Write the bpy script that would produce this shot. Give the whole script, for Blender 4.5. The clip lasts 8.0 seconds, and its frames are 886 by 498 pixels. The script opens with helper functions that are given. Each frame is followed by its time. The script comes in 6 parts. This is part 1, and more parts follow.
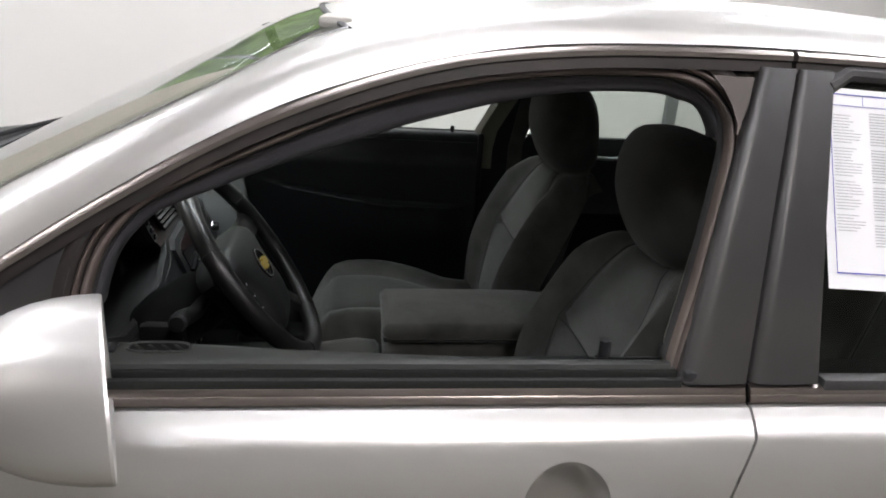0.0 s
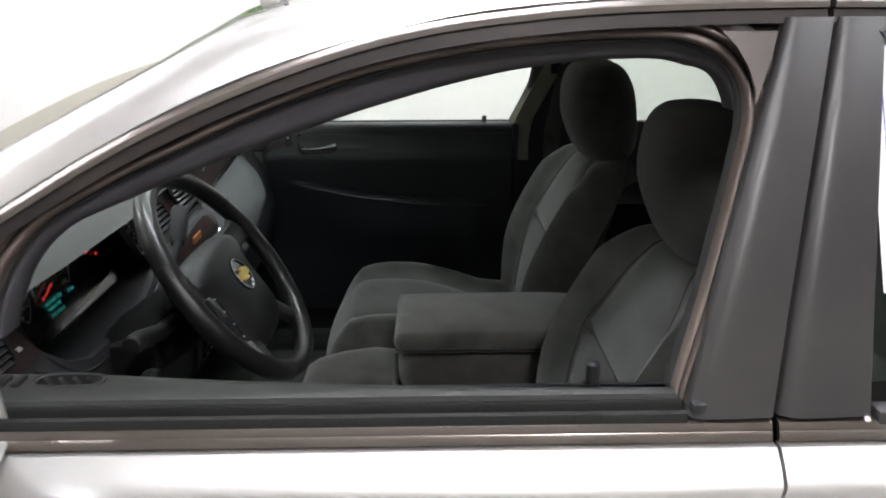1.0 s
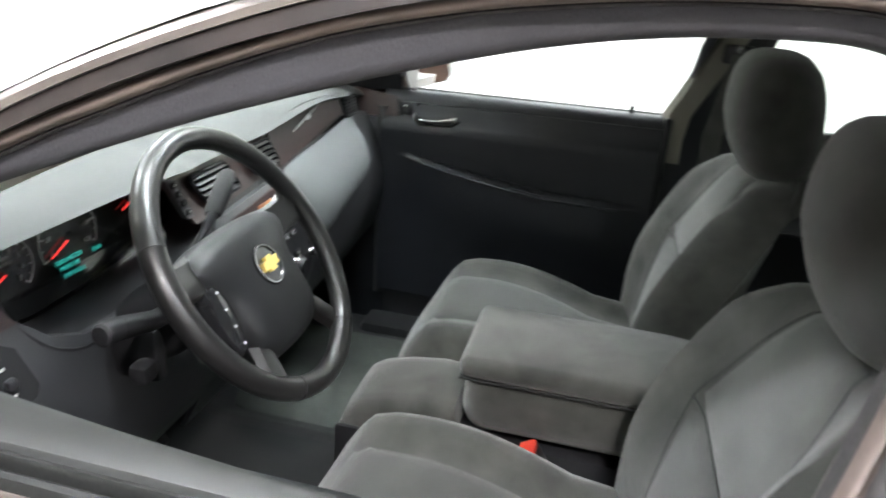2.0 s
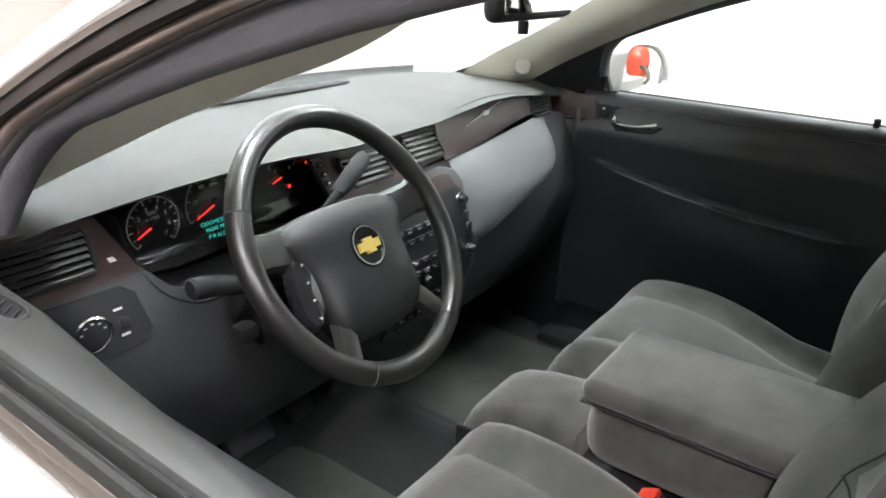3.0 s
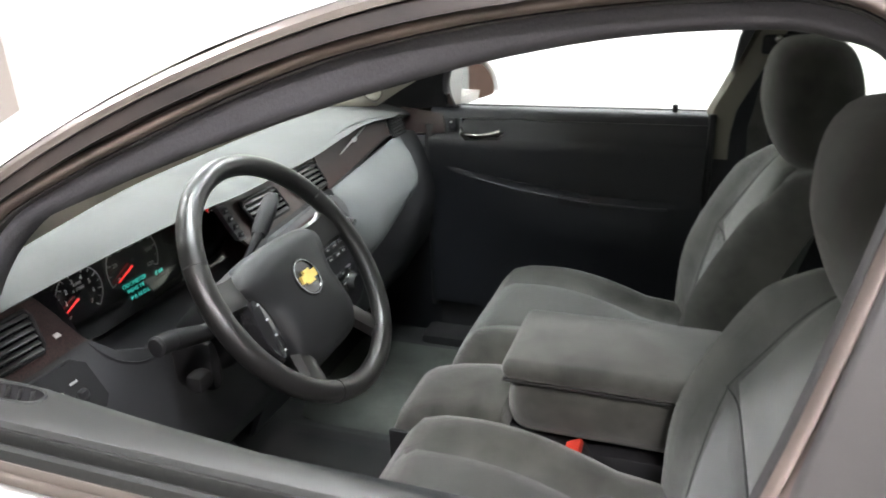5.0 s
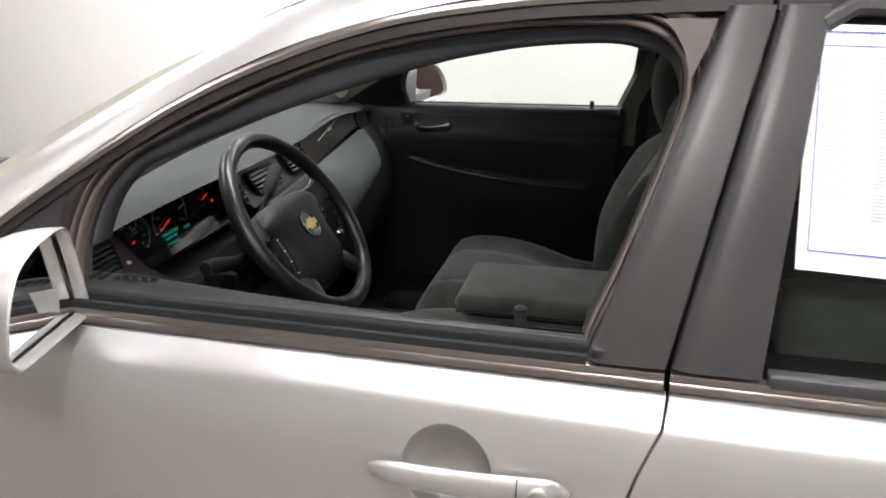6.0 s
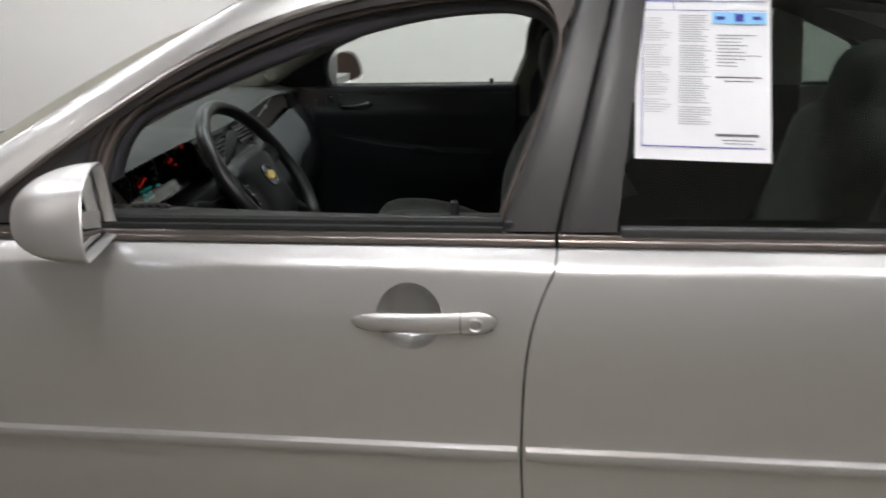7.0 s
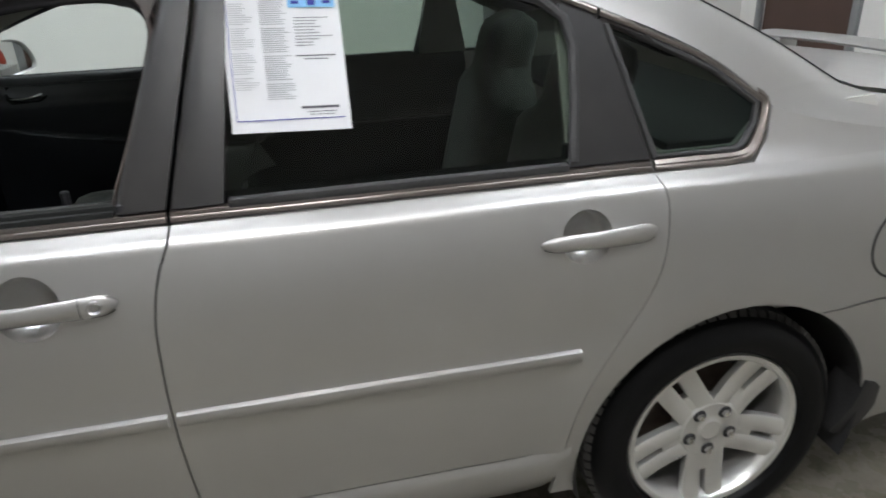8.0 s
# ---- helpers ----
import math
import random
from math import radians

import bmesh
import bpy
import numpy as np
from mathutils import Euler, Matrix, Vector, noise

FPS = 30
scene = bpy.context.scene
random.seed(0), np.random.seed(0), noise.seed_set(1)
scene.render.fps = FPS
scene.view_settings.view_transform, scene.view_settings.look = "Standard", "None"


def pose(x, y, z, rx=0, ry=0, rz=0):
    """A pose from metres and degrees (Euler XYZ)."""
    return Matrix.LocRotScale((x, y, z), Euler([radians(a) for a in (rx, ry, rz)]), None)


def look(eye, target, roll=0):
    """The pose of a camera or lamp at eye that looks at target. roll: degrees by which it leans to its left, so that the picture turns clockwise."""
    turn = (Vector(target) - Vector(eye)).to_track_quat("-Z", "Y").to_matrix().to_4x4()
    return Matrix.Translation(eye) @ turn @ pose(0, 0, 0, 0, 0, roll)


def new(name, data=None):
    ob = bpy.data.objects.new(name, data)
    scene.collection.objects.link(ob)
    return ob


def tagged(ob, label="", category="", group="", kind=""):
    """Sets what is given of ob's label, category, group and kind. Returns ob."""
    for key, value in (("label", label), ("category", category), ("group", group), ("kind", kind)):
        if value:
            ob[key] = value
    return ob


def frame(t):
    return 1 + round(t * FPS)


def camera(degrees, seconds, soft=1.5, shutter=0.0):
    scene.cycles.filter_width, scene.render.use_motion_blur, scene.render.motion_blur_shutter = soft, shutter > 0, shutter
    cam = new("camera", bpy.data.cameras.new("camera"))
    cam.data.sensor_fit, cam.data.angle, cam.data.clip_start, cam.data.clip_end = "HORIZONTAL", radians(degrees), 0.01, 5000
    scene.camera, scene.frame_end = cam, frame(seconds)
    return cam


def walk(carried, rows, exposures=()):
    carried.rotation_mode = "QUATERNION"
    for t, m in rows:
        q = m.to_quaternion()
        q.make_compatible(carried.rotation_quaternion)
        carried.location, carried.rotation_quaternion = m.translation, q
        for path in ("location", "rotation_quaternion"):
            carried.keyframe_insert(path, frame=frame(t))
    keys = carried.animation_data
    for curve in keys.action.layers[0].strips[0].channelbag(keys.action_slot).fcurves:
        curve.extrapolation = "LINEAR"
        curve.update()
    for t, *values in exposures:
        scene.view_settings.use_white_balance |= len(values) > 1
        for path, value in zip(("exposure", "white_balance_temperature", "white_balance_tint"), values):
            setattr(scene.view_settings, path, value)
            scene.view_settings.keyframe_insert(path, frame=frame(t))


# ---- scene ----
cam = camera(65.5, 8.0, 1.8, 0.3)
PATH = [
    (0, (1.168, -1.562, 1.467), (1.426, 0.303, 0.792), 4.0),
    (0.5, (1.272, -1.548, 1.454), (1.372, 0.33, 0.773), 1.6),
    (1, (1.326, -1.433, 1.437), (1.357, 0.442, 0.741), -0.2),
    (1.2, (1.352, -1.369, 1.419), (1.346, 0.503, 0.716), 1.2),
    (1.5, (1.365, -1.271, 1.412), (1.342, 0.588, 0.676), 4.0),
    (2, (1.435, -1.153, 1.403), (1.031, 0.643, 0.628), 3.8),
    (2.2, (1.474, -1.112, 1.387), (0.832, 0.616, 0.617), 4.6),
    (3.3, (1.628, -1.005, 1.362), (0.521, 0.472, 0.595), 0.9),
    (3.5, (1.63, -1.011, 1.36), (0.511, 0.469, 0.61), 0.9),
    (4, (1.631, -1.021, 1.366), (0.506, 0.46, 0.629), -1.0),
    (4.5, (1.6, -1.056, 1.387), (0.65, 0.535, 0.634), -0.4),
    (5, (1.525, -1.181, 1.409), (0.895, 0.567, 0.675), -2.1),
    (5.2, (1.514, -1.237, 1.4), (0.967, 0.542, 0.666), -1.7),
    (6.3, (1.623, -1.666, 1.452), (1.144, 0.142, 0.749), -1.0),
    (6.5, (1.622, -1.731, 1.436), (1.13, 0.086, 0.76), -1.5),
    (6.8, (1.597, -1.855, 1.423), (1.247, -0.008, 0.739), -1.7),
    (7, (1.608, -1.924, 1.424), (1.392, -0.074, 0.697), -1.5),
    (7.3, (1.64, -1.986, 1.438), (1.676, -0.134, 0.692), -0.2),
    (7.5, (1.702, -2.009, 1.439), (1.923, -0.178, 0.666), 0.9),
    (7.7, (1.778, -2.032, 1.437), (2.108, -0.219, 0.657), -0.8),
    (8, (1.906, -2.063, 1.448), (2.286, -0.276, 0.633), -2.1),
]
# exposure follows the clip's own metering: darker outside, brighter at the dash
EXPO = [(0.0, 0.70, 6500, 15), (0.5, 0.75, 6500, 15), (1.0, 1.25, 6450, 14), (1.5, 2.42, 6350, 14), (2.2, 2.86, 6400, 13), (3.3, 2.80, 6550, 15), (4.5, 2.80, 6550, 15), (5.2, 2.67, 6550, 15), (6.3, 0.84, 6650, 15), (7.0, 0.52, 6500, 13), (8.0, 0.35, 6250, 10)]
walk(cam, [(t, look(eye, target, roll)) for t, eye, target, roll in PATH], EXPO)

# ---- world: a closed white photo booth, lit by its own lamps ----
world = bpy.data.worlds.new("world")
scene.world = world
world.use_nodes = True
world.node_tree.nodes["Background"].inputs[0].default_value = (0.9, 0.95, 1.0, 1)
world.node_tree.nodes["Background"].inputs[1].default_value = 0.05
LAMP = 24.0


# ---- materials ----
def material(name, colour, rough=0.5, metal=0.0, coat=0.0, grain=0.0, grain_scale=200.0, bump=0.0, bump_scale=300.0, stain=0.0, stain_scale=4.0, sheen=0.0, spec=0.5, rough_var=0.0, dust=None, dust_amount=0.0, dust_scale=9.0):
    """A node material: base colour with grain and stains at two scales, fine relief and uneven gloss."""
    m = bpy.data.materials.new(name)
    m.use_nodes = True
    nt = m.node_tree
    b = nt.nodes["Principled BSDF"]
    b.inputs["Roughness"].default_value = rough
    b.inputs["Metallic"].default_value = metal
    b.inputs["Coat Weight"].default_value = coat
    b.inputs["Coat Roughness"].default_value = 0.035
    b.inputs["Sheen Weight"].default_value = sheen
    b.inputs["Specular IOR Level"].default_value = spec
    tc = nt.nodes.new("ShaderNodeTexCoord")

    def noise_tex(scale, detail=4.0):
        n = nt.nodes.new("ShaderNodeTexNoise")
        n.inputs["Scale"].default_value = scale
        n.inputs["Detail"].default_value = detail
        nt.links.new(tc.outputs["Object"], n.inputs["Vector"])
        return n.outputs["Fac"]

    rgb = nt.nodes.new("ShaderNodeRGB")
    rgb.outputs[0].default_value = (*colour, 1)
    out = rgb.outputs[0]
    for amount, scale in ((grain, grain_scale), (stain, stain_scale)):
        if amount:
            ramp = nt.nodes.new("ShaderNodeMapRange")
            ramp.inputs[1].default_value, ramp.inputs[2].default_value = 0.3, 0.7
            ramp.inputs[3].default_value, ramp.inputs[4].default_value = 1 - amount, 1 + amount
            nt.links.new(noise_tex(scale), ramp.inputs[0])
            mul = nt.nodes.new("ShaderNodeVectorMath")
            mul.operation = "SCALE"
            nt.links.new(out, mul.inputs[0])
            nt.links.new(ramp.outputs[0], mul.inputs["Scale"])
            out = mul.outputs[0]
    if dust:
        mix = nt.nodes.new("ShaderNodeMix")
        mix.data_type = "RGBA"
        ramp = nt.nodes.new("ShaderNodeMapRange")
        ramp.inputs[1].default_value, ramp.inputs[2].default_value = 0.25, 0.80
        ramp.inputs[3].default_value, ramp.inputs[4].default_value = 0.0, dust_amount
        nt.links.new(noise_tex(dust_scale, 8.0), ramp.inputs[0])
        nt.links.new(ramp.outputs[0], mix.inputs[0])
        nt.links.new(out, mix.inputs[6])
        mix.inputs[7].default_value = (*dust, 1)
        out = mix.outputs[2]
    nt.links.new(out, b.inputs["Base Color"])
    if rough_var:
        ramp = nt.nodes.new("ShaderNodeMapRange")
        ramp.inputs[1].default_value, ramp.inputs[2].default_value = 0.3, 0.7
        ramp.inputs[3].default_value, ramp.inputs[4].default_value = max(0.02, rough - rough_var), rough + rough_var
        nt.links.new(noise_tex(14.0, 6.0), ramp.inputs[0])
        nt.links.new(ramp.outputs[0], b.inputs["Roughness"])
    if bump:
        bp = nt.nodes.new("ShaderNodeBump")
        bp.inputs["Strength"].default_value = bump
        bp.inputs["Distance"].default_value = 0.002
        nt.links.new(noise_tex(bump_scale, 3.0), bp.inputs["Height"])
        nt.links.new(bp.outputs[0], b.inputs["Normal"])
    return m


def glass(name, tint, gloss=1.0, ior=1.5):
    """Thin glass: tinted see-through, with a mirror coat that grows at grazing angles."""
    m = bpy.data.materials.new(name)
    m.use_nodes = True
    nt = m.node_tree
    nt.nodes.remove(nt.nodes["Principled BSDF"])
    tr, gl, mx, lw, pw, ma = (nt.nodes.new("ShaderNode" + k) for k in ("BsdfTransparent", "BsdfGlossy", "MixShader", "LayerWeight", "Math", "Math"))
    tr.inputs[0].default_value = (*tint, 1)
    gl.inputs["Roughness"].default_value = 0.01
    gl.inputs[0].default_value = (gloss, gloss, gloss, 1)
    lw.inputs["Blend"].default_value = 0.5
    pw.operation, ma.operation = "POWER", "MULTIPLY_ADD"
    pw.inputs[1].default_value = 5.0
    f0 = ((ior - 1) / (ior + 1)) ** 2
    ma.inputs[1].default_value, ma.inputs[2].default_value = 1 - f0, f0
    nt.links.new(lw.outputs["Facing"], pw.inputs[0])
    nt.links.new(pw.outputs[0], ma.inputs[0])
    nt.links.new(ma.outputs[0], mx.inputs[0])
    nt.links.new(tr.outputs[0], mx.inputs[1])
    nt.links.new(gl.outputs[0], mx.inputs[2])
    nt.links.new(mx.outputs[0], nt.nodes["Material Output"].inputs[0])
    return m


def glow(name, colour, strength):
    m = bpy.data.materials.new(name)
    m.use_nodes = True
    b = m.node_tree.nodes["Principled BSDF"]
    b.inputs["Base Color"].default_value = (*colour, 1)
    b.inputs["Emission Color"].default_value = (*colour, 1)
    b.inputs["Emission Strength"].default_value = strength
    return m


def burl(name):
    """Dark reddish-brown burl veneer under a clear coat."""
    m = material(name, (0.05, 0.025, 0.02), rough=0.38, coat=0.25)
    nt = m.node_tree
    b = nt.nodes["Principled BSDF"]
    tc, n, w, r = (nt.nodes.new("ShaderNode" + k) for k in ("TexCoord", "TexNoise", "TexWave", "ValToRGB"))
    n.inputs["Scale"].default_value, n.inputs["Detail"].default_value = 22.0, 6.0
    w.inputs["Scale"].default_value, w.inputs["Distortion"].default_value, w.inputs["Detail"].default_value = 9.0, 14.0, 4.0
    nt.links.new(tc.outputs["Object"], n.inputs[0])
    nt.links.new(n.outputs["Color"], w.inputs[0])
    nt.links.new(w.outputs["Fac"], r.inputs[0])
    r.color_ramp.elements[0].color = (0.008, 0.0042, 0.0045, 1)
    r.color_ramp.elements[1].color = (0.036, 0.018, 0.016, 1)
    nt.links.new(r.outputs[0], b.inputs["Base Color"])
    return m


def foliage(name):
    """Leaves far outside, mottled greens, made to glow in place of sunlight."""
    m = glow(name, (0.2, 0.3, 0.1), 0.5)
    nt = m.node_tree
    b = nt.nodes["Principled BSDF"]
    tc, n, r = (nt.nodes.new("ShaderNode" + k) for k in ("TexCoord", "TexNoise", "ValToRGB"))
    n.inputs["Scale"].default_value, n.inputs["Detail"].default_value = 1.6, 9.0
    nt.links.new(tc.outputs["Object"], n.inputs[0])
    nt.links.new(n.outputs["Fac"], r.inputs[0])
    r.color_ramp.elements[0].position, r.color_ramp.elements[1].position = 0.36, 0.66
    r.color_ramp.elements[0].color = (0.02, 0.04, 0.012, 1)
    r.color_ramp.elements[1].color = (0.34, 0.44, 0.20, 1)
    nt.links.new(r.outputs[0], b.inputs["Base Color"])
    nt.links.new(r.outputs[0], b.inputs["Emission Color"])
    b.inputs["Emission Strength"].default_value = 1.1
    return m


PAINT = material("silver_paint", (0.515, 0.505, 0.494), rough=0.38, metal=0.75, coat=0.3, grain=0.05, grain_scale=1800, stain=0.03, stain_scale=3, rough_var=0.03)
CHROME = material("bright_trim", (0.24, 0.215, 0.20), rough=0.30, metal=0.9, dust=(0.13, 0.10, 0.085), dust_amount=0.55, dust_scale=4)
PLATED = material("plated_metal", (0.8, 0.8, 0.8), rough=0.12, metal=1.0)
APPLIQUE = material("satin_black_trim", (0.026, 0.0255, 0.027), rough=0.32, spec=0.28, stain=0.12, stain_scale=5, dust=(0.062, 0.057, 0.054), dust_amount=0.6, dust_scale=6)
FRAME = material("black_door_frame", (0.016, 0.0145, 0.0145), rough=0.45, spec=0.18, dust=(0.07, 0.052, 0.045), dust_amount=0.4, dust_scale=12)
RUBBER = material("dusty_rubber", (0.055, 0.046, 0.042), rough=0.5, grain=0.15, dust=(0.20, 0.15, 0.13), dust_amount=0.8, dust_scale=10)
SEAL = material("dark_seal", (0.036, 0.035, 0.036), rough=0.6, grain=0.2, bump=0.1)
GLASS = glass("clear_glass", (0.78, 0.83, 0.80))
SCREEN = glass("windscreen_glass", (0.77, 0.82, 0.79))
TINT = glass("green_tinted_glass", (0.55, 0.62, 0.57))
DARKTINT = glass("quarter_glass", (0.34, 0.40, 0.37))
MIRROR = material("mirror_glass", (0.9, 0.91, 0.92), rough=0.01, metal=1.0)
BLACKP = material("black_grained_plastic", (0.018, 0.018, 0.020), rough=0.45, spec=0.3, grain=0.12, grain_scale=600, bump=0.25, bump_scale=1400)
DASHTOP = material("grey_dash_pad", (0.056, 0.058, 0.057), rough=0.68, spec=0.3, grain=0.06, grain_scale=500, bump=0.3, bump_scale=1100, stain=0.06, stain_scale=6)
PANELP = material("charcoal_door_vinyl", (0.0090, 0.0098, 0.0128), rough=0.42, grain=0.08, grain_scale=500, bump=0.3, bump_scale=1200, stain=0.06)
GLOSSB = material("gloss_black", (0.012, 0.012, 0.013), rough=0.12)
LENS = glass("cluster_lens", (0.9, 0.9, 0.9), ior=1.85)
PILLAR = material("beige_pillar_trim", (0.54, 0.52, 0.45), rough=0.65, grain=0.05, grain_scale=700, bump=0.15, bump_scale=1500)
LINER = material("grey_headliner", (0.45, 0.44, 0.41), rough=0.9, grain=0.1, grain_scale=500, bump=0.3, bump_scale=900)
CLOTHD = material("charcoal_velour", (0.041, 0.0415, 0.036), rough=0.9, sheen=0.3, grain=0.12, grain_scale=900, bump=0.4, bump_scale=1500, stain=0.45, stain_scale=13)
CLOTHL = material("grey_velour", (0.070, 0.072, 0.065), rough=0.9, sheen=0.3, grain=0.10, grain_scale=900, bump=0.4, bump_scale=1500, stain=0.30, stain_scale=13)
CLOTHM = material("mid_grey_velour", (0.052, 0.0525, 0.047), rough=0.9, sheen=0.4, grain=0.10, grain_scale=900, bump=0.4, bump_scale=1500, stain=0.45, stain_scale=13)
STITCH = material("seam_thread", (0.03, 0.03, 0.03), rough=0.9)
CLOTHC = material("worn_charcoal_velour", (0.028, 0.029, 0.025), rough=0.9, sheen=0.3, grain=0.12, grain_scale=900, bump=0.4, bump_scale=1500, stain=0.30, stain_scale=13)
CARPET = material("dark_carpet", (0.011, 0.012, 0.0125), rough=1.0, grain=0.4, grain_scale=700, bump=0.8, bump_scale=900, stain=0.2, stain_scale=7)
MAT_GREY = material("worn_mat", (0.040, 0.045, 0.040), rough=1.0, grain=0.35, grain_scale=600, bump=0.8, bump_scale=800, stain=0.25, stain_scale=10)
LEATHER = material("black_leather", (0.009, 0.0086, 0.0085), rough=0.34, coat=0.10, bump=0.12, bump_scale=900)
WHEELP = material("charcoal_hub_plastic", (0.011, 0.0115, 0.0125), rough=0.46, spec=0.3, bump=0.15, bump_scale=1000)
WOOD = burl("burl_veneer")
ALLOY = material("alloy_wheel", (0.80, 0.79, 0.77), rough=0.28, metal=0.7, coat=0.5, stain=0.05)
TYRE = material("tyre_rubber", (0.006, 0.006, 0.0065), rough=0.42, spec=0.12, coat=0.10, bump=0.2, bump_scale=200, stain=0.15)
# the beige of PILLAR, darkened so the centre pillar looks less lit
CPILLAR = material("shaded_beige_pillar_trim", (0.21, 0.20, 0.165), rough=0.65, grain=0.05, grain_scale=700)
MATTB = material("matt_black_plastic", (0.009, 0.009, 0.010), rough=0.65, spec=0.25)
TAUPE = material("dusty_taupe_paint", (0.075, 0.06, 0.054), rough=0.6, stain=0.2, stain_scale=20)
TREADM = material("tyre_tread", (0.075, 0.072, 0.068), rough=0.8, stain=0.2, stain_scale=8)
IRON = material("brake_iron", (0.14, 0.11, 0.09), rough=0.6, metal=0.6, stain=0.3, stain_scale=20)
PAPER = material("white_paper", (0.82, 0.82, 0.84), rough=0.6, stain=0.02)
INK = material("grey_print", (0.42, 0.42, 0.44), rough=0.7)
INKD = material("dark_print", (0.12, 0.12, 0.14), rough=0.7)
INKB = material("blue_print", (0.03, 0.04, 0.35), rough=0.6)
INKS = material("sky_blue_print", (0.25, 0.55, 0.85), rough=0.6)
GOLD = material("gold_badge", (0.80, 0.60, 0.17), rough=0.3, metal=0.55)
REDP = material("red_plastic", (0.62, 0.05, 0.03), rough=0.4)
WHITEMK = material("white_marking", (0.45, 0.45, 0.44), rough=0.5)
RED_GLOW = glow("red_needle", (1.0, 0.05, 0.04), 0.2)
TEAL_GLOW = glow("teal_display", (0.05, 0.75, 0.62), 0.09)
AMBER = material("amber_button", (0.35, 0.14, 0.05), rough=0.4)
BOUNCEWALL = material("grey_bounce_wall", (0.58, 0.575, 0.56), rough=0.8, stain=0.1, stain_scale=1.5)
# warm white wall set far below white paint, to stand for weaker light
WARM = material("darkened_warm_white_wall", (0.29, 0.258, 0.236), rough=0.75, stain=0.025, stain_scale=0.8, bump=0.05, bump_scale=60)
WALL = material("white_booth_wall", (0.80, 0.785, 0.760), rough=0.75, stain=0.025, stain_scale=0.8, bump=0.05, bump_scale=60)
FLOORM = material("sealed_concrete", (0.215, 0.198, 0.160), rough=0.28, grain=0.12, grain_scale=60, stain=0.16, stain_scale=1.6, bump=0.05, bump_scale=90, rough_var=0.12)
CEIL = material("ceiling_white", (0.72, 0.72, 0.71), rough=0.85, stain=0.03)
BROWN = material("brown_door_paint", (0.075, 0.042, 0.032), rough=0.45, stain=0.12, stain_scale=3)
STEEL = material("grey_steel", (0.32, 0.33, 0.34), rough=0.4, metal=0.6, stain=0.1)
LIGHTM = glow("lamp_diffuser", (0.95, 0.98, 1.0), LAMP)
SPOTM = glow("spot_bulb", (1.0, 0.97, 0.93), 260.0)
SPOTR = glow("rear_spot_bulb", (1.0, 0.97, 0.93), 95.0)
BELTRUB = material("black_belt_rubber", (0.012, 0.0125, 0.012), rough=0.7, spec=0.25, grain=0.2, bump=0.1)
LEDGE = material("grey_door_ledge", (0.034, 0.036, 0.035), rough=0.55, stain=0.05)
SPEAKER = material("beige_grille_cloth", (0.23, 0.22, 0.19), rough=0.8, grain=0.25, grain_scale=1200)
EDGEM = material("dark_roof_edge_cloth", (0.040, 0.039, 0.045), rough=0.8, grain=0.1, grain_scale=500, bump=0.2)
BADGEM = material("satin_silver_badge", (0.62, 0.62, 0.62), rough=0.4, metal=0.25)
RADIOM = material("dark_grey_radio_bezel", (0.060, 0.061, 0.064), rough=0.38, metal=0.2)
SLATM = material("grey_louvre_plastic", (0.009, 0.009, 0.0095), rough=0.38)
REDTANK = material("orange_red_plastic", (0.42, 0.055, 0.028), rough=0.4, stain=0.08)


# ---- mesh helpers ----
def finish(name, bm, mat, parent=None, label="", smooth=40):
    bmesh.ops.recalc_face_normals(bm, faces=bm.faces)
    me = bpy.data.meshes.new(name)
    bm.to_mesh(me)
    bm.free()
    me.materials.append(mat)
    if smooth:
        me.shade_smooth()
        me.set_sharp_from_angle(angle=radians(smooth))
    ob = new(name, me)
    if parent:
        ob.parent = parent
    if label:
        tagged(ob, label)
    return ob


def part(name, bm, mat, parent, label="", smooth=40):
    return finish(name, bm, mat, parent, label, smooth)


def thing(name, label, category, group="", kind="", at=(0, 0, 0)):
    ob = new(name)
    ob.location = at
    return tagged(ob, label, category, group, kind)


def lerp_table(table, t):
    """Linear reading of a table of (key, value, ...) rows."""
    if t <= table[0][0]:
        return table[0][1]
    for (a, va), (b, vb) in zip(table, table[1:]):
        if t <= b:
            return va + (vb - va) * (t - a) / (b - a)
    return table[-1][1]


def curve(points, n):
    """n + 1 points evenly along a smooth line through the given points."""
    p = [Vector(q) for q in points]
    p = [2 * p[0] - p[1], *p, 2 * p[-1] - p[-2]]
    fine = []
    for i in range(1, len(p) - 2):
        for k in range(16):
            t = k / 16
            a, b, c, d = p[i - 1], p[i], p[i + 1], p[i + 2]
            fine.append(0.5 * (2 * b + (c - a) * t + (2 * a - 5 * b + 4 * c - d) * t * t + (3 * b - a - 3 * c + d) * t**3))
    fine.append(p[-2])
    acc = [0.0]
    for a, b in zip(fine, fine[1:]):
        acc.append(acc[-1] + (b - a).length)
    out, j = [], 0
    for k in range(n + 1):
        want = acc[-1] * k / n
        while j < len(acc) - 2 and acc[j + 1] < want:
            j += 1
        f = (want - acc[j]) / max(1e-9, acc[j + 1] - acc[j])
        out.append(fine[j].lerp(fine[j + 1], min(1, f)))
    return out


def skin(rings, closed=True, caps=True, bm=None):
    """A skin over rings of equally many points."""
    bm = bm or bmesh.new()
    vs = [[bm.verts.new(p) for p in ring] for ring in rings]
    n = len(vs[0])
    for a, b in zip(vs, vs[1:]):
        for i in range(n if closed else n - 1):
            j = (i + 1) % n
            bm.faces.new((a[i], a[j], b[j], b[i]))
    if caps and closed:
        bm.faces.new(vs[0])
        bm.faces.new(vs[-1])
    return bm


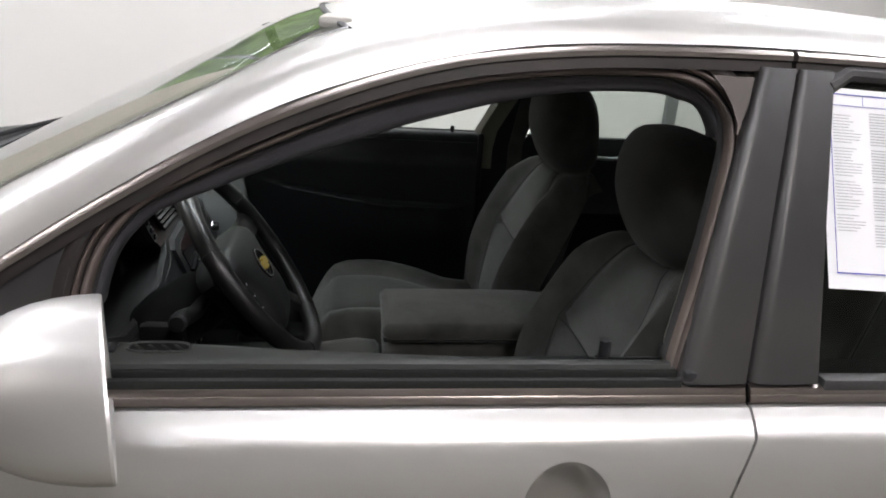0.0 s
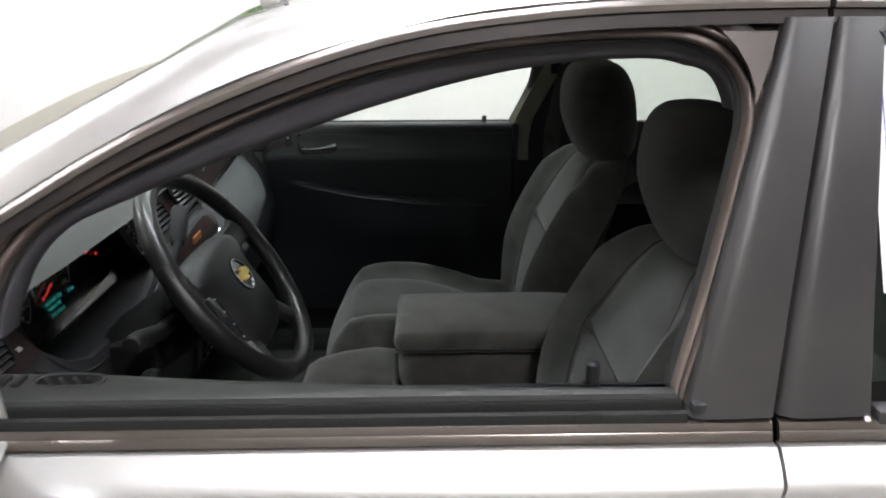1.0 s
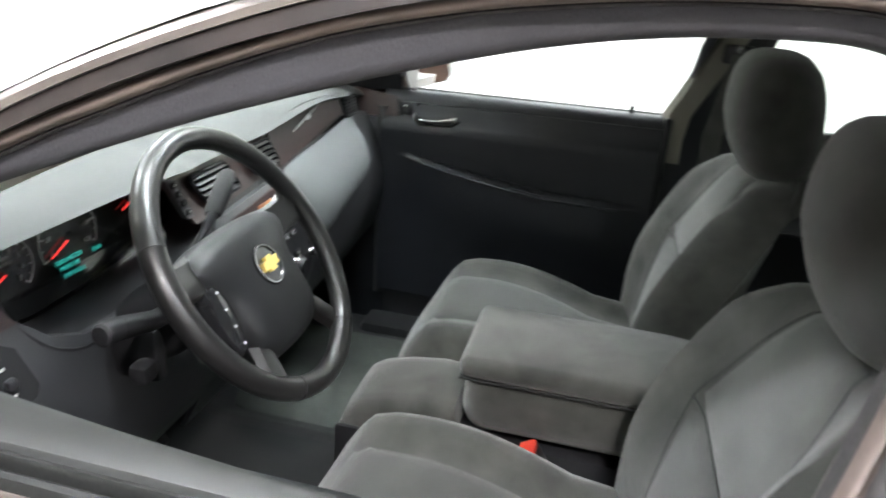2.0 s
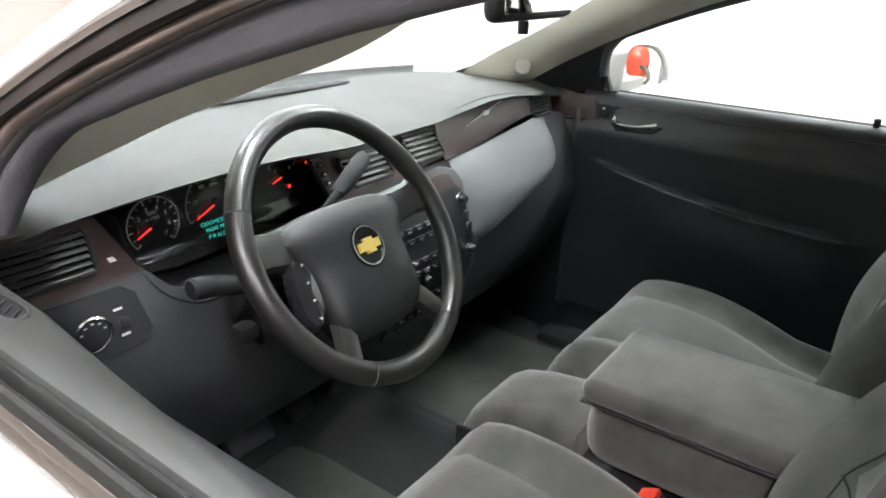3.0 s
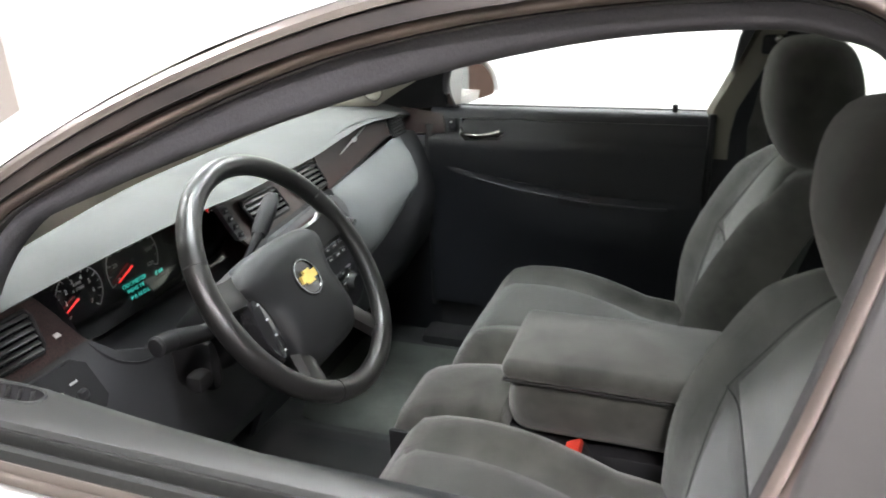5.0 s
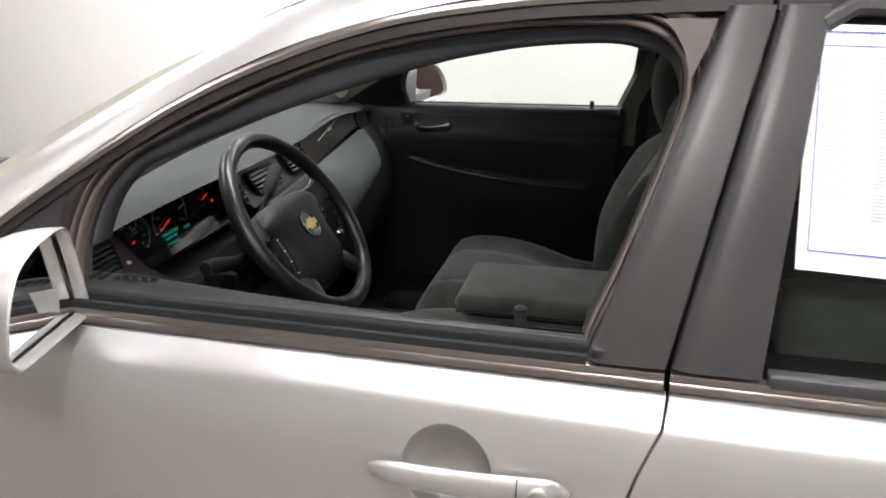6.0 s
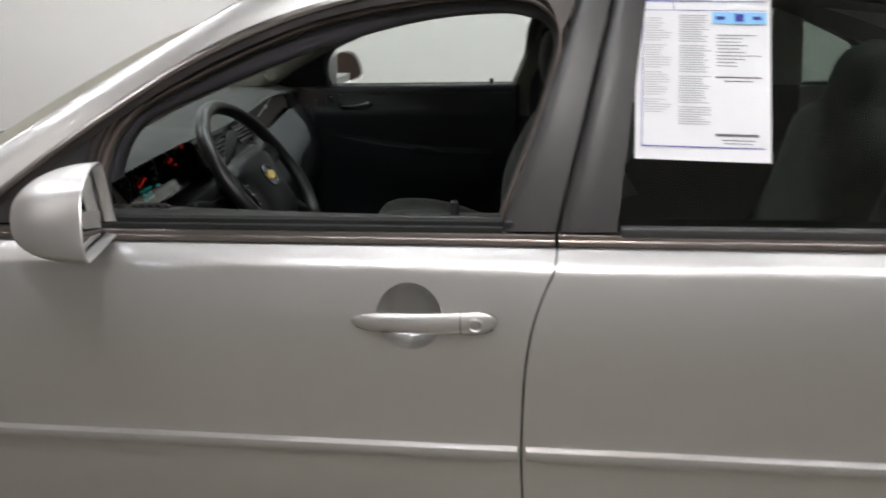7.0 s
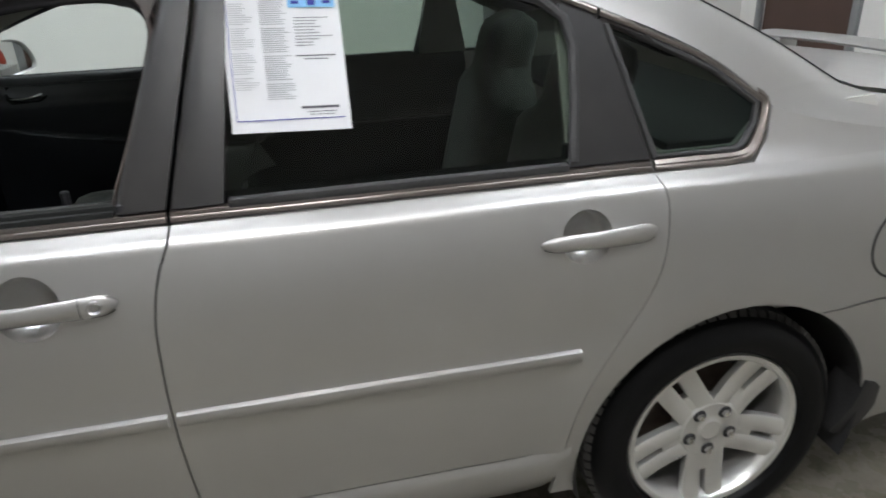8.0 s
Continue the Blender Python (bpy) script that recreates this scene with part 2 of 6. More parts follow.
def loopskin(rings, bm=None):
    """A skin over rings, the last joined to the first (a torus)."""
    return skin([*rings, rings[0]], True, False, bm)


def grid(f, us, vs, bm=None):
    return skin([[f(u, v) for u in us] for v in vs], False, False, bm)


def steps(a, b, n):
    return [a + (b - a) * i / n for i in range(n + 1)]


def tube(points, r, n=10, bm=None, flat=1.0, closed=False, caps=True):
    """A round (or flattened) bar along points."""
    pts = [Vector(p) for p in points]
    rings, up = [], None
    m = len(pts)
    for i, p in enumerate(pts):
        d = (pts[(i + 1) % m] - pts[i - 1]) if closed else (pts[min(i + 1, m - 1)] - pts[max(i - 1, 0)])
        d.normalize()
        ref = up or (Vector((0, 0, 1)) if abs(d.z) < 0.9 else Vector((0, 1, 0)))
        side = d.cross(ref).normalized()
        up = side.cross(d).normalized()
        rr = r(i / max(1, m - 1)) if callable(r) else r
        rings.append([p + side * math.cos(a) * rr + up * math.sin(a) * rr * flat for a in (2 * math.pi * k / n for k in range(n))])
    if closed:
        return loopskin(rings, bm)
    return skin(rings, True, caps, bm)


def box(cx, cy, cz, sx, sy, sz, bevel=0.0, bm=None, rot=None, segs=2):
    """A box with rounded edges; rot: a 3x3 or 4x4 turn about its centre."""
    b = bmesh.new()
    bmesh.ops.create_cube(b, size=1.0)
    bmesh.ops.scale(b, vec=(sx, sy, sz), verts=b.verts)
    if bevel:
        bmesh.ops.bevel(b, geom=b.edges[:], offset=min(bevel, 0.49 * min(sx, sy, sz)), segments=segs, affect="EDGES", profile=0.5)
    m = Matrix.Translation((cx, cy, cz)) @ (rot.to_4x4() if rot else Matrix())
    bmesh.ops.transform(b, matrix=m, verts=b.verts)
    if bm is None:
        return b
    me = bpy.data.meshes.new("tmp")
    b.to_mesh(me)
    b.free()
    bm.from_mesh(me)
    bpy.data.meshes.remove(me)
    return bm


def plate(outline, normal_fn, thick, bm=None):
    """A flat-ended plate: outline points (Vectors), pushed back along a vector."""
    bm = bm or bmesh.new()
    d = Vector(normal_fn) * thick
    a = [bm.verts.new(p) for p in outline]
    b = [bm.verts.new(Vector(p) + d) for p in outline]
    bm.faces.new(a)
    bm.faces.new(b)
    n = len(a)
    for i in range(n):
        j = (i + 1) % n
        bm.faces.new((a[i], a[j], b[j], b[i]))
    return bm


def sheet(outline, place, back, step=0.05, xs=(), zs=()):
    """A curved panel: an outline in two coordinates, laid out by place(a, b), with thickness along the vector back."""
    bm = bmesh.new()
    bm.faces.new([bm.verts.new((a, 0, b)) for a, b in outline])
    lo = [min(p[k] for p in outline) for k in (0, 1)]
    hi = [max(p[k] for p in outline) for k in (0, 1)]
    cuts_a = [step * k for k in range(int(lo[0] / step) - 1, int(hi[0] / step) + 2)] + list(xs)
    cuts_b = [step * k for k in range(int(lo[1] / step) - 1, int(hi[1] / step) + 2)] + list(zs)
    for v, no, lo_v, hi_v in [(c, (1, 0, 0), lo[0], hi[0]) for c in cuts_a] + [(c, (0, 0, 1), lo[1], hi[1]) for c in cuts_b]:
        if lo_v + 1e-4 < v < hi_v - 1e-4:
            bmesh.ops.bisect_plane(bm, geom=bm.verts[:] + bm.edges[:] + bm.faces[:], plane_co=[v * q for q in no], plane_no=no, dist=1e-6)
    for v in bm.verts:
        v.co = place(v.co.x, v.co.z)
    if back is not None:
        got = bmesh.ops.extrude_face_region(bm, geom=bm.faces[:])
        for g in got["geom"]:
            if isinstance(g, bmesh.types.BMVert):
                g.co += Vector(back)
    return bm


def lathe(profile, n, place):
    """Turns (r, h) points about an axis; place(r, angle, h)."""
    return skin([[place(r, 2 * math.pi * k / n, h) for k in range(n)] for r, h in profile], True, False)


def writing(name, text, size, m, mat, parent, extrude=0.0004):
    """A word in the built-in font as a mesh, lying in the plane of the pose m."""
    c = bpy.data.curves.new(name, "FONT")
    c.body, c.size, c.extrude, c.align_x, c.align_y, c.resolution_u = text, size, extrude, "CENTER", "CENTER", 2
    tmp = bpy.data.objects.new("tmp", c)
    me = bpy.data.meshes.new_from_object(tmp)
    bpy.data.objects.remove(tmp)
    bpy.data.curves.remove(c)
    me.transform(m)
    me.materials.clear()
    me.materials.append(mat)
    ob = new(name, me)
    ob.parent = parent
    return ob


# ---- body shape: half width of the car at (x back from the front axle, z up) ----
SIDE = [(0.18, 0.845), (0.26, 0.872), (0.33, 0.892), (0.42, 0.905), (0.55, 0.914), (0.68, 0.919), (0.80, 0.920), (0.85, 0.9182), (0.89, 0.9150), (0.92, 0.9110), (0.945, 0.9062), (0.965, 0.9005), (0.980, 0.8945), (0.9915, 0.886), (1.010, 0.856), (1.016, 0.850), (1.02, 0.848)]
SIDE = [(p.x, p.z) for p in curve([(z, 0, w) for z, w in SIDE], 90)]
AXLE_R, AXLE_F = 2.815, 0.01


def half(x, z):
    w = lerp_table(SIDE, z) if z < 1.02 else 0.848 - 0.5 * (z - 1.02)
    if x < 0.5:
        w -= 0.13 * ((0.5 - x) / 1.45) ** 2
    if x > 2.95:
        w -= 0.15 * ((x - 2.95) / 1.15) ** 2
    for ax in (AXLE_R, AXLE_F):
        r = math.hypot(x - ax, z - 0.33)
        w += 0.012 * math.exp(-(((r - 0.40) / 0.05) ** 2))
    return w


CUPS = ((1.430, 0.904, 0.055, 0.058), (2.441, 0.909, 0.053, 0.055))


def half_dented(x, z):
    w = half(x, z)
    for cx, cz, rx, rz in CUPS:
        q = 1 - ((x - cx) / rx) ** 2 - ((z - cz) / rz) ** 2
        if q > 0:
            w -= 0.044 * (1 - (1 - q) ** 2) ** 0.5
    return w


# upper edge of the door frames, and the run of the roof's edges
DRIP = [(0.47, 0.955), (0.56, 1.017), (0.65, 1.079), (0.746, 1.146), (0.84, 1.207), (0.92, 1.255), (0.98, 1.289), (1.045, 1.321), (1.12, 1.352), (1.21, 1.383), (1.30, 1.406), (1.40, 1.421), (1.535, 1.432), (1.766, 1.437), (2.0, 1.432), (2.2, 1.412), (2.4, 1.368), (2.534, 1.318), (2.651, 1.268), (2.771, 1.210), (2.872, 1.132)]
DRIPC = curve([(x, 0, z) for x, z in DRIP], 90)


def drip_z(x):
    return lerp_table([(p.x, p.z) for p in DRIPC], x)


car = thing("car", "silver four-door sedan with its driver window rolled down, parked on concrete", "car")
# ---- setting: booth ----
X0, X1, Y0, Y1, H = -4.2, 5.8, -4.6, 3.5, 3.0


def slab(name, cx, cy, cz, sx, sy, sz, mat, label):
    return tagged(finish(name, box(cx, cy, cz, sx, sy, sz), mat, smooth=0), label, name.split("_")[0], kind="structure")


slab("floor", 0.8, -0.55, -0.05, X1 - X0 + 0.6, Y1 - Y0 + 0.6, 0.1, FLOORM, "tan sealed concrete floor of the photo booth")
slab("ceiling", 0.8, -0.55, H + 0.05, X1 - X0 + 0.6, Y1 - Y0 + 0.6, 0.1, CEIL, "white painted ceiling above the car")
WX0, WX1, WZ0, WZ1 = -1.3, 0.9, 1.62, 2.45
bm = bmesh.new()
box((X0 - 0.12 + WX0) / 2, Y1 + 0.06, H / 2, WX0 - X0 + 0.12, 0.12, H, bm=bm)
box((X1 + 0.12 + WX1) / 2, Y1 + 0.06, H / 2, X1 + 0.12 - WX1, 0.12, H, bm=bm)
box((WX0 + WX1) / 2, Y1 + 0.06, WZ0 / 2, WX1 - WX0, 0.12, WZ0, bm=bm)
box((WX0 + WX1) / 2, Y1 + 0.06, (WZ1 + H) / 2, WX1 - WX0, 0.12, H - WZ1, bm=bm)
tagged(finish("wall_north", bm, WALL, smooth=0), "white wall beside the passenger side with a high window", "wall", kind="structure")
win = tagged(finish("window_1", box((WX0 + WX1) / 2, Y1 + 0.07, WZ0 + 0.02, WX1 - WX0, 0.06, 0.04, 0.004), STEEL), "high steel window with trees outside", "window", kind="structure")
bm = bmesh.new()
for x in (WX0 + 0.02, (WX0 + WX1) / 2, WX1 - 0.02):
    box(x, Y1 + 0.07, (WZ0 + WZ1) / 2, 0.04, 0.05, WZ1 - WZ0 - 0.08, 0.004, bm=bm)
box((WX0 + WX1) / 2, Y1 + 0.07, WZ1 - 0.02, WX1 - WX0, 0.06, 0.04, 0.004, bm=bm)
part("window_frame", bm, STEEL, win)
for x in (WX0 + 0.55, WX1 - 0.55):
    part("pane", box(x, Y1 + 0.07, (WZ0 + WZ1) / 2, (WX1 - WX0) / 2 - 0.05, 0.006, WZ1 - WZ0 - 0.08), GLASS, win)
# the tree board gives off its own light, standing for daylight on leaves
tagged(finish("backdrop", box(-0.2, Y1 + 3.0, 2.6, 12.0, 0.1, 5.2), foliage("glowing_leafy_backdrop"), smooth=0), "green trees outside the window, on a board glowing in place of daylight", "trees", kind="structure")
# added out of view; its grey is set for the bounce onto the doors
slab("wall_south", 0.8, Y0 - 0.06, H / 2, X1 - X0 + 0.24, 0.12, H, BOUNCEWALL, "added grey wall out of view behind the camera, toned for its bounce")
slab("wall_west", X0 - 0.06, -0.55, H / 2, 0.12, Y1 - Y0, H, WARM, "plain warm white wall ahead of the car, darkened to look less lit")
# the rear wall has a doorway
bm = bmesh.new()
DY0, DY1, DZ = 2.22, 3.20, 2.08
box(X1 + 0.06, (Y0 + DY0) / 2, H / 2, 0.12, DY0 - Y0, H, bm=bm)
box(X1 + 0.06, (DY1 + Y1) / 2, H / 2, 0.12, Y1 - DY1, H, bm=bm)
box(X1 + 0.06, (DY0 + DY1) / 2, (DZ + H) / 2, 0.12, DY1 - DY0, H - DZ, bm=bm)
tagged(finish("wall_east", bm, WALL, smooth=0), "white wall behind the car with a doorway", "wall", kind="structure")
door = tagged(finish("door_1", box(X1 + 0.03, (DY0 + DY1) / 2, DZ / 2, 0.05, DY1 - DY0 - 0.02, DZ - 0.02, 0.004), BROWN), "dark brown painted door, closed, in the rear wall", "door", kind="structure")
bm = bmesh.new()
for y in (DY0 - 0.03, DY1 + 0.03):
    box(X1 - 0.012, y, DZ / 2 + 0.03, 0.03, 0.07, DZ + 0.06, 0.004, bm=bm)
box(X1 - 0.012, (DY0 + DY1) / 2, DZ + 0.035, 0.03, DY1 - DY0 - 0.002, 0.07, 0.004, bm=bm)
part("door_frame", bm, STEEL, door, "grey steel door frame")
part("door_handle", tube([(X1 - 0.0, DY0 + 0.08, 1.02), (X1 - 0.05, DY0 + 0.08, 1.02), (X1 - 0.05, DY0 + 0.2, 1.02)], 0.011), PLATED, door)
# grey corner post on the side wall
tagged(finish("trim", box(3.53, Y1 - 0.02, H / 2, 0.09, 0.05, H - 0.01, 0.006), STEEL), "grey vertical trim post on the white wall", "trim", kind="structure")


def ceiling_light(x, y, sx, sy):
    lamp = thing("ceiling_light", "white surface-mounted ceiling light with a glowing diffuser", "ceiling light", "ceiling lights", at=(x, y, H))
    part("frame", box(0, 0, -0.03, sx + 0.05, sy + 0.05, 0.058, 0.006), STEEL, lamp)
    part("diffuser", box(0, 0, -0.066, sx, sy, 0.012, 0.004), LIGHTM, lamp)
    return lamp


for x in (1.2, 3.3):
    for y in (-1.7, 0.0, 1.9):
        ceiling_light(x, y, 1.2, 0.16 if y < -1 else 0.24)
# the last, narrow lamp is added only to brighten the front of wall_north
for x, y, w in ((-1.3, 0.0, 0.24), (-1.3, 1.9, 0.28), (-3.0, 1.7, 0.11)):
    ceiling_light(x, y, 1.2, w)


def ceiling_spot(x, y, r, bulb):
    """A round surface-mounted spot: a short can with a glowing disc."""
    spot = thing("ceiling_spot", "round steel ceiling spot lamp with a bright lens", "ceiling light", "ceiling spots", at=(x, y, H))
    turned = lambda q, a, h: (q * math.cos(a), q * math.sin(a), h)  # noqa: E731
    part("can", lathe([(0.0, -0.002), (r + 0.03, -0.002), (r + 0.03, -0.06), (r + 0.01, -0.07), (r + 0.004, -0.062)], 28, turned), STEEL, spot)
    part("bulb", lathe([(0.0, -0.072), (r * 0.7, -0.069), (r, -0.062)], 28, turned), bulb, spot)
    return spot


# the key spot over the driver door, a row towards the nose, one behind the tail
ceiling_spot(1.95, -2.4, 0.085, SPOTM)
for x, y in ((-1.15, -1.55), (-1.60, -1.72), (-2.05, -1.88), (-2.55, -2.12), (-3.0, -2.35)):
    ceiling_spot(x, y, 0.045, SPOTR)
ceiling_spot(5.3, -3.3, 0.05, SPOTR)

# ---- exterior panels, both sides ----
CUT_F = [(1.673, 1.008), (1.668, 0.985), (1.650, 0.945), (1.634, 0.89), (1.624, 0.82), (1.620, 0.72), (1.620, 0.62), (1.626, 0.50), (1.637, 0.385)]
CUT_R = [(2.602, 1.008), (2.612, 0.985), (2.617, 0.95), (2.615, 0.88), (2.603, 0.81), (2.575, 0.745), (2.530, 0.675), (2.475, 0.585), (2.435, 0.49), (2.412, 0.385)]
CUT_F = [(p.x, p.z) for p in curve([(x, 0, z) for x, z in CUT_F], 26)]
CUT_R = [(p.x, p.z) for p in curve([(x, 0, z) for x, z in CUT_R], 26)]


def arch(ax, r, a0, a1, n=22):
    return [(ax + r * math.cos(radians(a0 + (a1 - a0) * k / n)), 0.327 + r * math.sin(radians(a0 + (a1 - a0) * k / n))) for k in range(n + 1)]


def shift(pts, dx):
    return [(x + dx, z) for x, z in pts]


DENT_X = [c[0] + d * 0.0047 for c in CUPS for d in range(-12, 13)]
DENT_Z = [0.9065 + d * 0.0047 for d in range(-13, 14)]
SHOULDER = [0.875 + 0.0075 * k for k in range(16)] + [0.9985, 1.003, 1.006]


def strip_along(path, s, rows, mat, name, parent, label="", fn=half):
    """A moulding run along (x, z) points of the body side: rows of (across, proud) make its section."""
    pts = [Vector((x, 0, z)) for x, z in path]
    rings = []
    for i, p in enumerate(pts):
        d = (pts[min(i + 1, len(pts) - 1)] - pts[max(i - 1, 0)]).normalized()
        nrm = Vector((-d.z, 0, d.x))
        ring = []
        for across, proud in rows:
            q = p + nrm * across
            ring.append(Vector((q.x, s * (fn(q.x, q.z) + proud), q.z)))
        rings.append(ring)
    return part(name, skin(rings, True, True), mat, parent, label)


# half-round mouldings, section as (across, proud)
def section(w, proud, back=-0.006):
    return [(-w / 2, back), (-w / 2, proud * 0.55), (-w / 4, proud * 0.95), (0, proud), (w / 4, proud * 0.95), (w / 2, proud * 0.55), (w / 2, back)]


def flat_line(x0, x1, z, n=24):
    return [(x0 + (x1 - x0) * k / n, z) for k in range(n + 1)]


# front window opening: inner edge, and the width of the frame round it
OPEN = [(0.868, 1.046), (0.861, 1.085), (0.864, 1.122), (0.874, 1.156), (0.890, 1.182), (0.915, 1.208), (0.95, 1.228), (1.0, 1.253), (1.05, 1.275), (1.10, 1.297), (1.15, 1.317), (1.20, 1.335), (1.25, 1.350), (1.33, 1.367), (1.407, 1.378), (1.486, 1.385), (1.56, 1.387), (1.600, 1.385), (1.632, 1.376), (1.653, 1.361), (1.665, 1.340), (1.667, 1.308), (1.657, 1.270), (1.634, 1.202), (1.609, 1.133), (1.583, 1.069), (1.575, 1.046)]
OPENC = curve([(x, 0, z) for x, z in OPEN], 110)
WIDTH = [(0.0, 0.026), (0.1, 0.032), (0.2, 0.036), (0.3, 0.034), (0.55, 0.036), (0.66, 0.036), (0.72, 0.036), (0.77, 0.032), (0.84, 0.022), (1.0, 0.012)]


def frame_ring(k, f, inset, s):
    """A point of the window frame: k along the opening, f from its outer (0) to its inner edge (1), inset into the car."""
    n = len(OPENC)
    d = (OPENC[min(k + 1, n - 1)] - OPENC[max(k - 1, 0)]).normalized()
    out = Vector((-d.z, 0, d.x))
    q = OPENC[k] + out * lerp_table(WIDTH, k / (n - 1)) * (1 - f)
    return Vector((q.x, s * (half(q.x, max(q.z, 1.03)) - inset), q.z))


def frame_band(name, rows, mat, s, parent, label=""):
    """A band of the frame's stepped section: rows of (f, inset)."""
    rings = [[frame_ring(k, f, i, s) for f, i in rows] for k in range(len(OPENC))]
    return part(name, skin(rings, True, True), mat, parent, label, 75)


def handle(parent, s, x0, x1, cz, key):
    """A pull handle over its cup."""
    rings = []
    for k in range(37):
        u = 0.5 - 0.5 * math.cos(math.pi * k / 36)
        x = x0 + (x1 - x0) * u
        e = math.sqrt(max(0.0, 1 - ((0.17 - u) / 0.17) ** 2)) if u < 0.17 else 1.0
        e2 = math.sqrt(max(0.0, 1 - ((u - 0.84) / 0.16) ** 2)) if u > 0.84 else 1.0
        hgt = (0.0150 + 0.0060 * u) * max(0.08, e * e2)
        bow = 0.010 * math.sin(math.pi * min(1, max(0, u))) ** 0.5 + 0.003
        th = 0.010 * max(0.15, e * e2)
        base = half(x, cz) + bow
        zc = cz - 0.006 + 0.004 * u
        rings.append([Vector((x, s * (base + th * math.cos(a) * (1.0 if math.cos(a) > 0 else 0.6)), zc + hgt * math.sin(a))) for a in (2 * math.pi * j / 14 for j in range(14))])
    grip = part("door_handle", skin(rings), PAINT, parent, "silver painted pull handle")
    # dark gasket along the lower edge
    under = []
    for k in range(25):
        u = 0.03 + 0.94 * k / 24
        x = x0 + (x1 - x0) * u
        e = math.sqrt(max(0.0, 1 - ((0.17 - u) / 0.17) ** 2)) if u < 0.17 else math.sqrt(max(0.0, 1 - ((u - 0.84) / 0.16) ** 2)) if u > 0.84 else 1.0
        under.append((x, s * (half(x, cz) + 0.004 + 0.007 * math.sin(math.pi * u) ** 0.5), cz - 0.006 + 0.004 * u - (0.0150 + 0.0060 * u) * e))
    part("gasket", tube(under, 0.0020, 8), MATTB, grip, "black rubber gasket")
    if key:
        y = s * (half(1.541, cz) + 0.0135)
        part("key_ring", lathe([(0.012, -0.012), (0.0125, 0.004), (0.0105, 0.0055), (0.0085, 0.003)], 24, lambda r, a, h: (1.541 + r * math.cos(a), y + s * (h + 0.004), cz + r * math.sin(a) - 0.002)), PAINT, grip)
        part("keyhole", lathe([(0.0, -0.006), (0.005, -0.005), (0.0085, -0.001)], 24, lambda r, a, h: (1.541 + r * math.cos(a), y + s * (h + 0.0075), cz + r * math.sin(a) - 0.002)), STEEL, grip)
        part("joint", skin([[Vector((1.517 + dx, s * (half(1.517, cz) + 0.0116 + 0.0105 * math.cos(a)), cz - 0.0030 + 0.0200 * math.sin(a))) for a in steps(-1.5, 1.5, 12)] for dx in (-0.0008, 0.0008)], False, False), SEAL, grip)


def exterior(s):
    body = lambda x, z: Vector((x, s * half(x, z), z))  # noqa: E731

    def dented(x, z):
        for cx, cz, rx, rz in CUPS:
            r = math.hypot((x - cx) / rx, (z - cz) / rz)
            if 0.93 < r < 1.07:
                x, z = cx + (x - cx) / r, cz + (z - cz) / r
        return Vector((x, s * half_dented(x, z), z))

    back = (0, -s * 0.012, 0)
    # fender
    out = [(0.494, 0.985), (0.485, 0.7), (0.505, 0.385), (0.50, 0.23), (0.39, 0.23)] + arch(AXLE_F, 0.375, -12, 190) + [(-0.40, 0.25), (-0.78, 0.34), (-0.86, 0.62), (-0.80, 0.74), (-0.4, 0.87), (0.0, 0.945), (0.30, 0.985)]
    part("fender", sheet(out, body, back, 0.06, zs=SHOULDER), PAINT, car)
    # front door
    out = [(0.500, 0.385), (0.490, 0.7), (0.500, 1.008)] + shift(CUT_F, -0.0019)
    fd = part("front_door", sheet(out, dented, back, 0.06, DENT_X if s < 0 else (), DENT_Z + SHOULDER), PAINT, car, "silver painted front door", 28)
    out = [(x, z) for x, z in reversed(CUT_F)]
    out = shift(out, 0.0019) + shift(CUT_R, -0.0011)
    rd = part("rear_door", sheet(out, dented, back, 0.06, DENT_X if s < 0 else (), DENT_Z + SHOULDER), PAINT, car, "silver painted rear door", 28)
    out = shift(list(reversed(CUT_R)), 0.0011) + [(2.83, 1.008), (2.872, 1.05), (2.892, 1.108), (3.0, 1.076), (3.15, 1.048), (3.5, 1.005), (3.95, 0.94), (4.02, 0.86), (4.06, 0.665), (3.165, 0.665)]
    out += [p for p in arch(2.825, 0.378, 0, 195) if not (p[0] > 2.825 and p[1] < 0.66 and p[0] > 3.01)] + [(2.455, 0.23), (2.40, 0.23), (2.405, 0.38)]
    qp = part("quarter_panel", sheet(out, body, back, 0.05, zs=SHOULDER), PAINT, car, "silver rear quarter panel over the wheel arch", 28)
    # bumper corner
    out = [(3.168, 0.66), (4.058, 0.66), (4.10, 0.52), (4.05, 0.30), (3.22, 0.26)] + arch(2.825, 0.378, -4, 61, 10)
    part("rear_bumper", sheet(out, body, back, 0.06), PAINT, car)
    # arch lip and liner
    part("arch_lip", tube([Vector((x, s * (half(x, z) - 0.004), z)) for x, z in arch(2.825, 0.380, -8, 196, 40)], 0.003, 8), PAINT, qp)
    for ax, rr in ((2.825, 0.377), (AXLE_F, 0.374)):
        bm = grid(lambda u, v: Vector((ax + (rr + 0.012 * v) * math.cos(radians(u)), s * (half(ax, 0.6) - 0.012 - 0.30 * v), 0.327 + (rr + 0.012 * v) * math.sin(radians(u)))), steps(-20, 200, 40), steps(0, 1, 4))
        part("wheel_liner", bm, SEAL, car, "black wheel arch liner")
        part("inner_guard", plate([Vector((ax + rr * math.cos(radians(a)), s * 0.585, 0.327 + rr * math.sin(radians(a)))) for a in steps(-30, 210, 30)], (0, -s, 0), 0.01), SEAL, car)
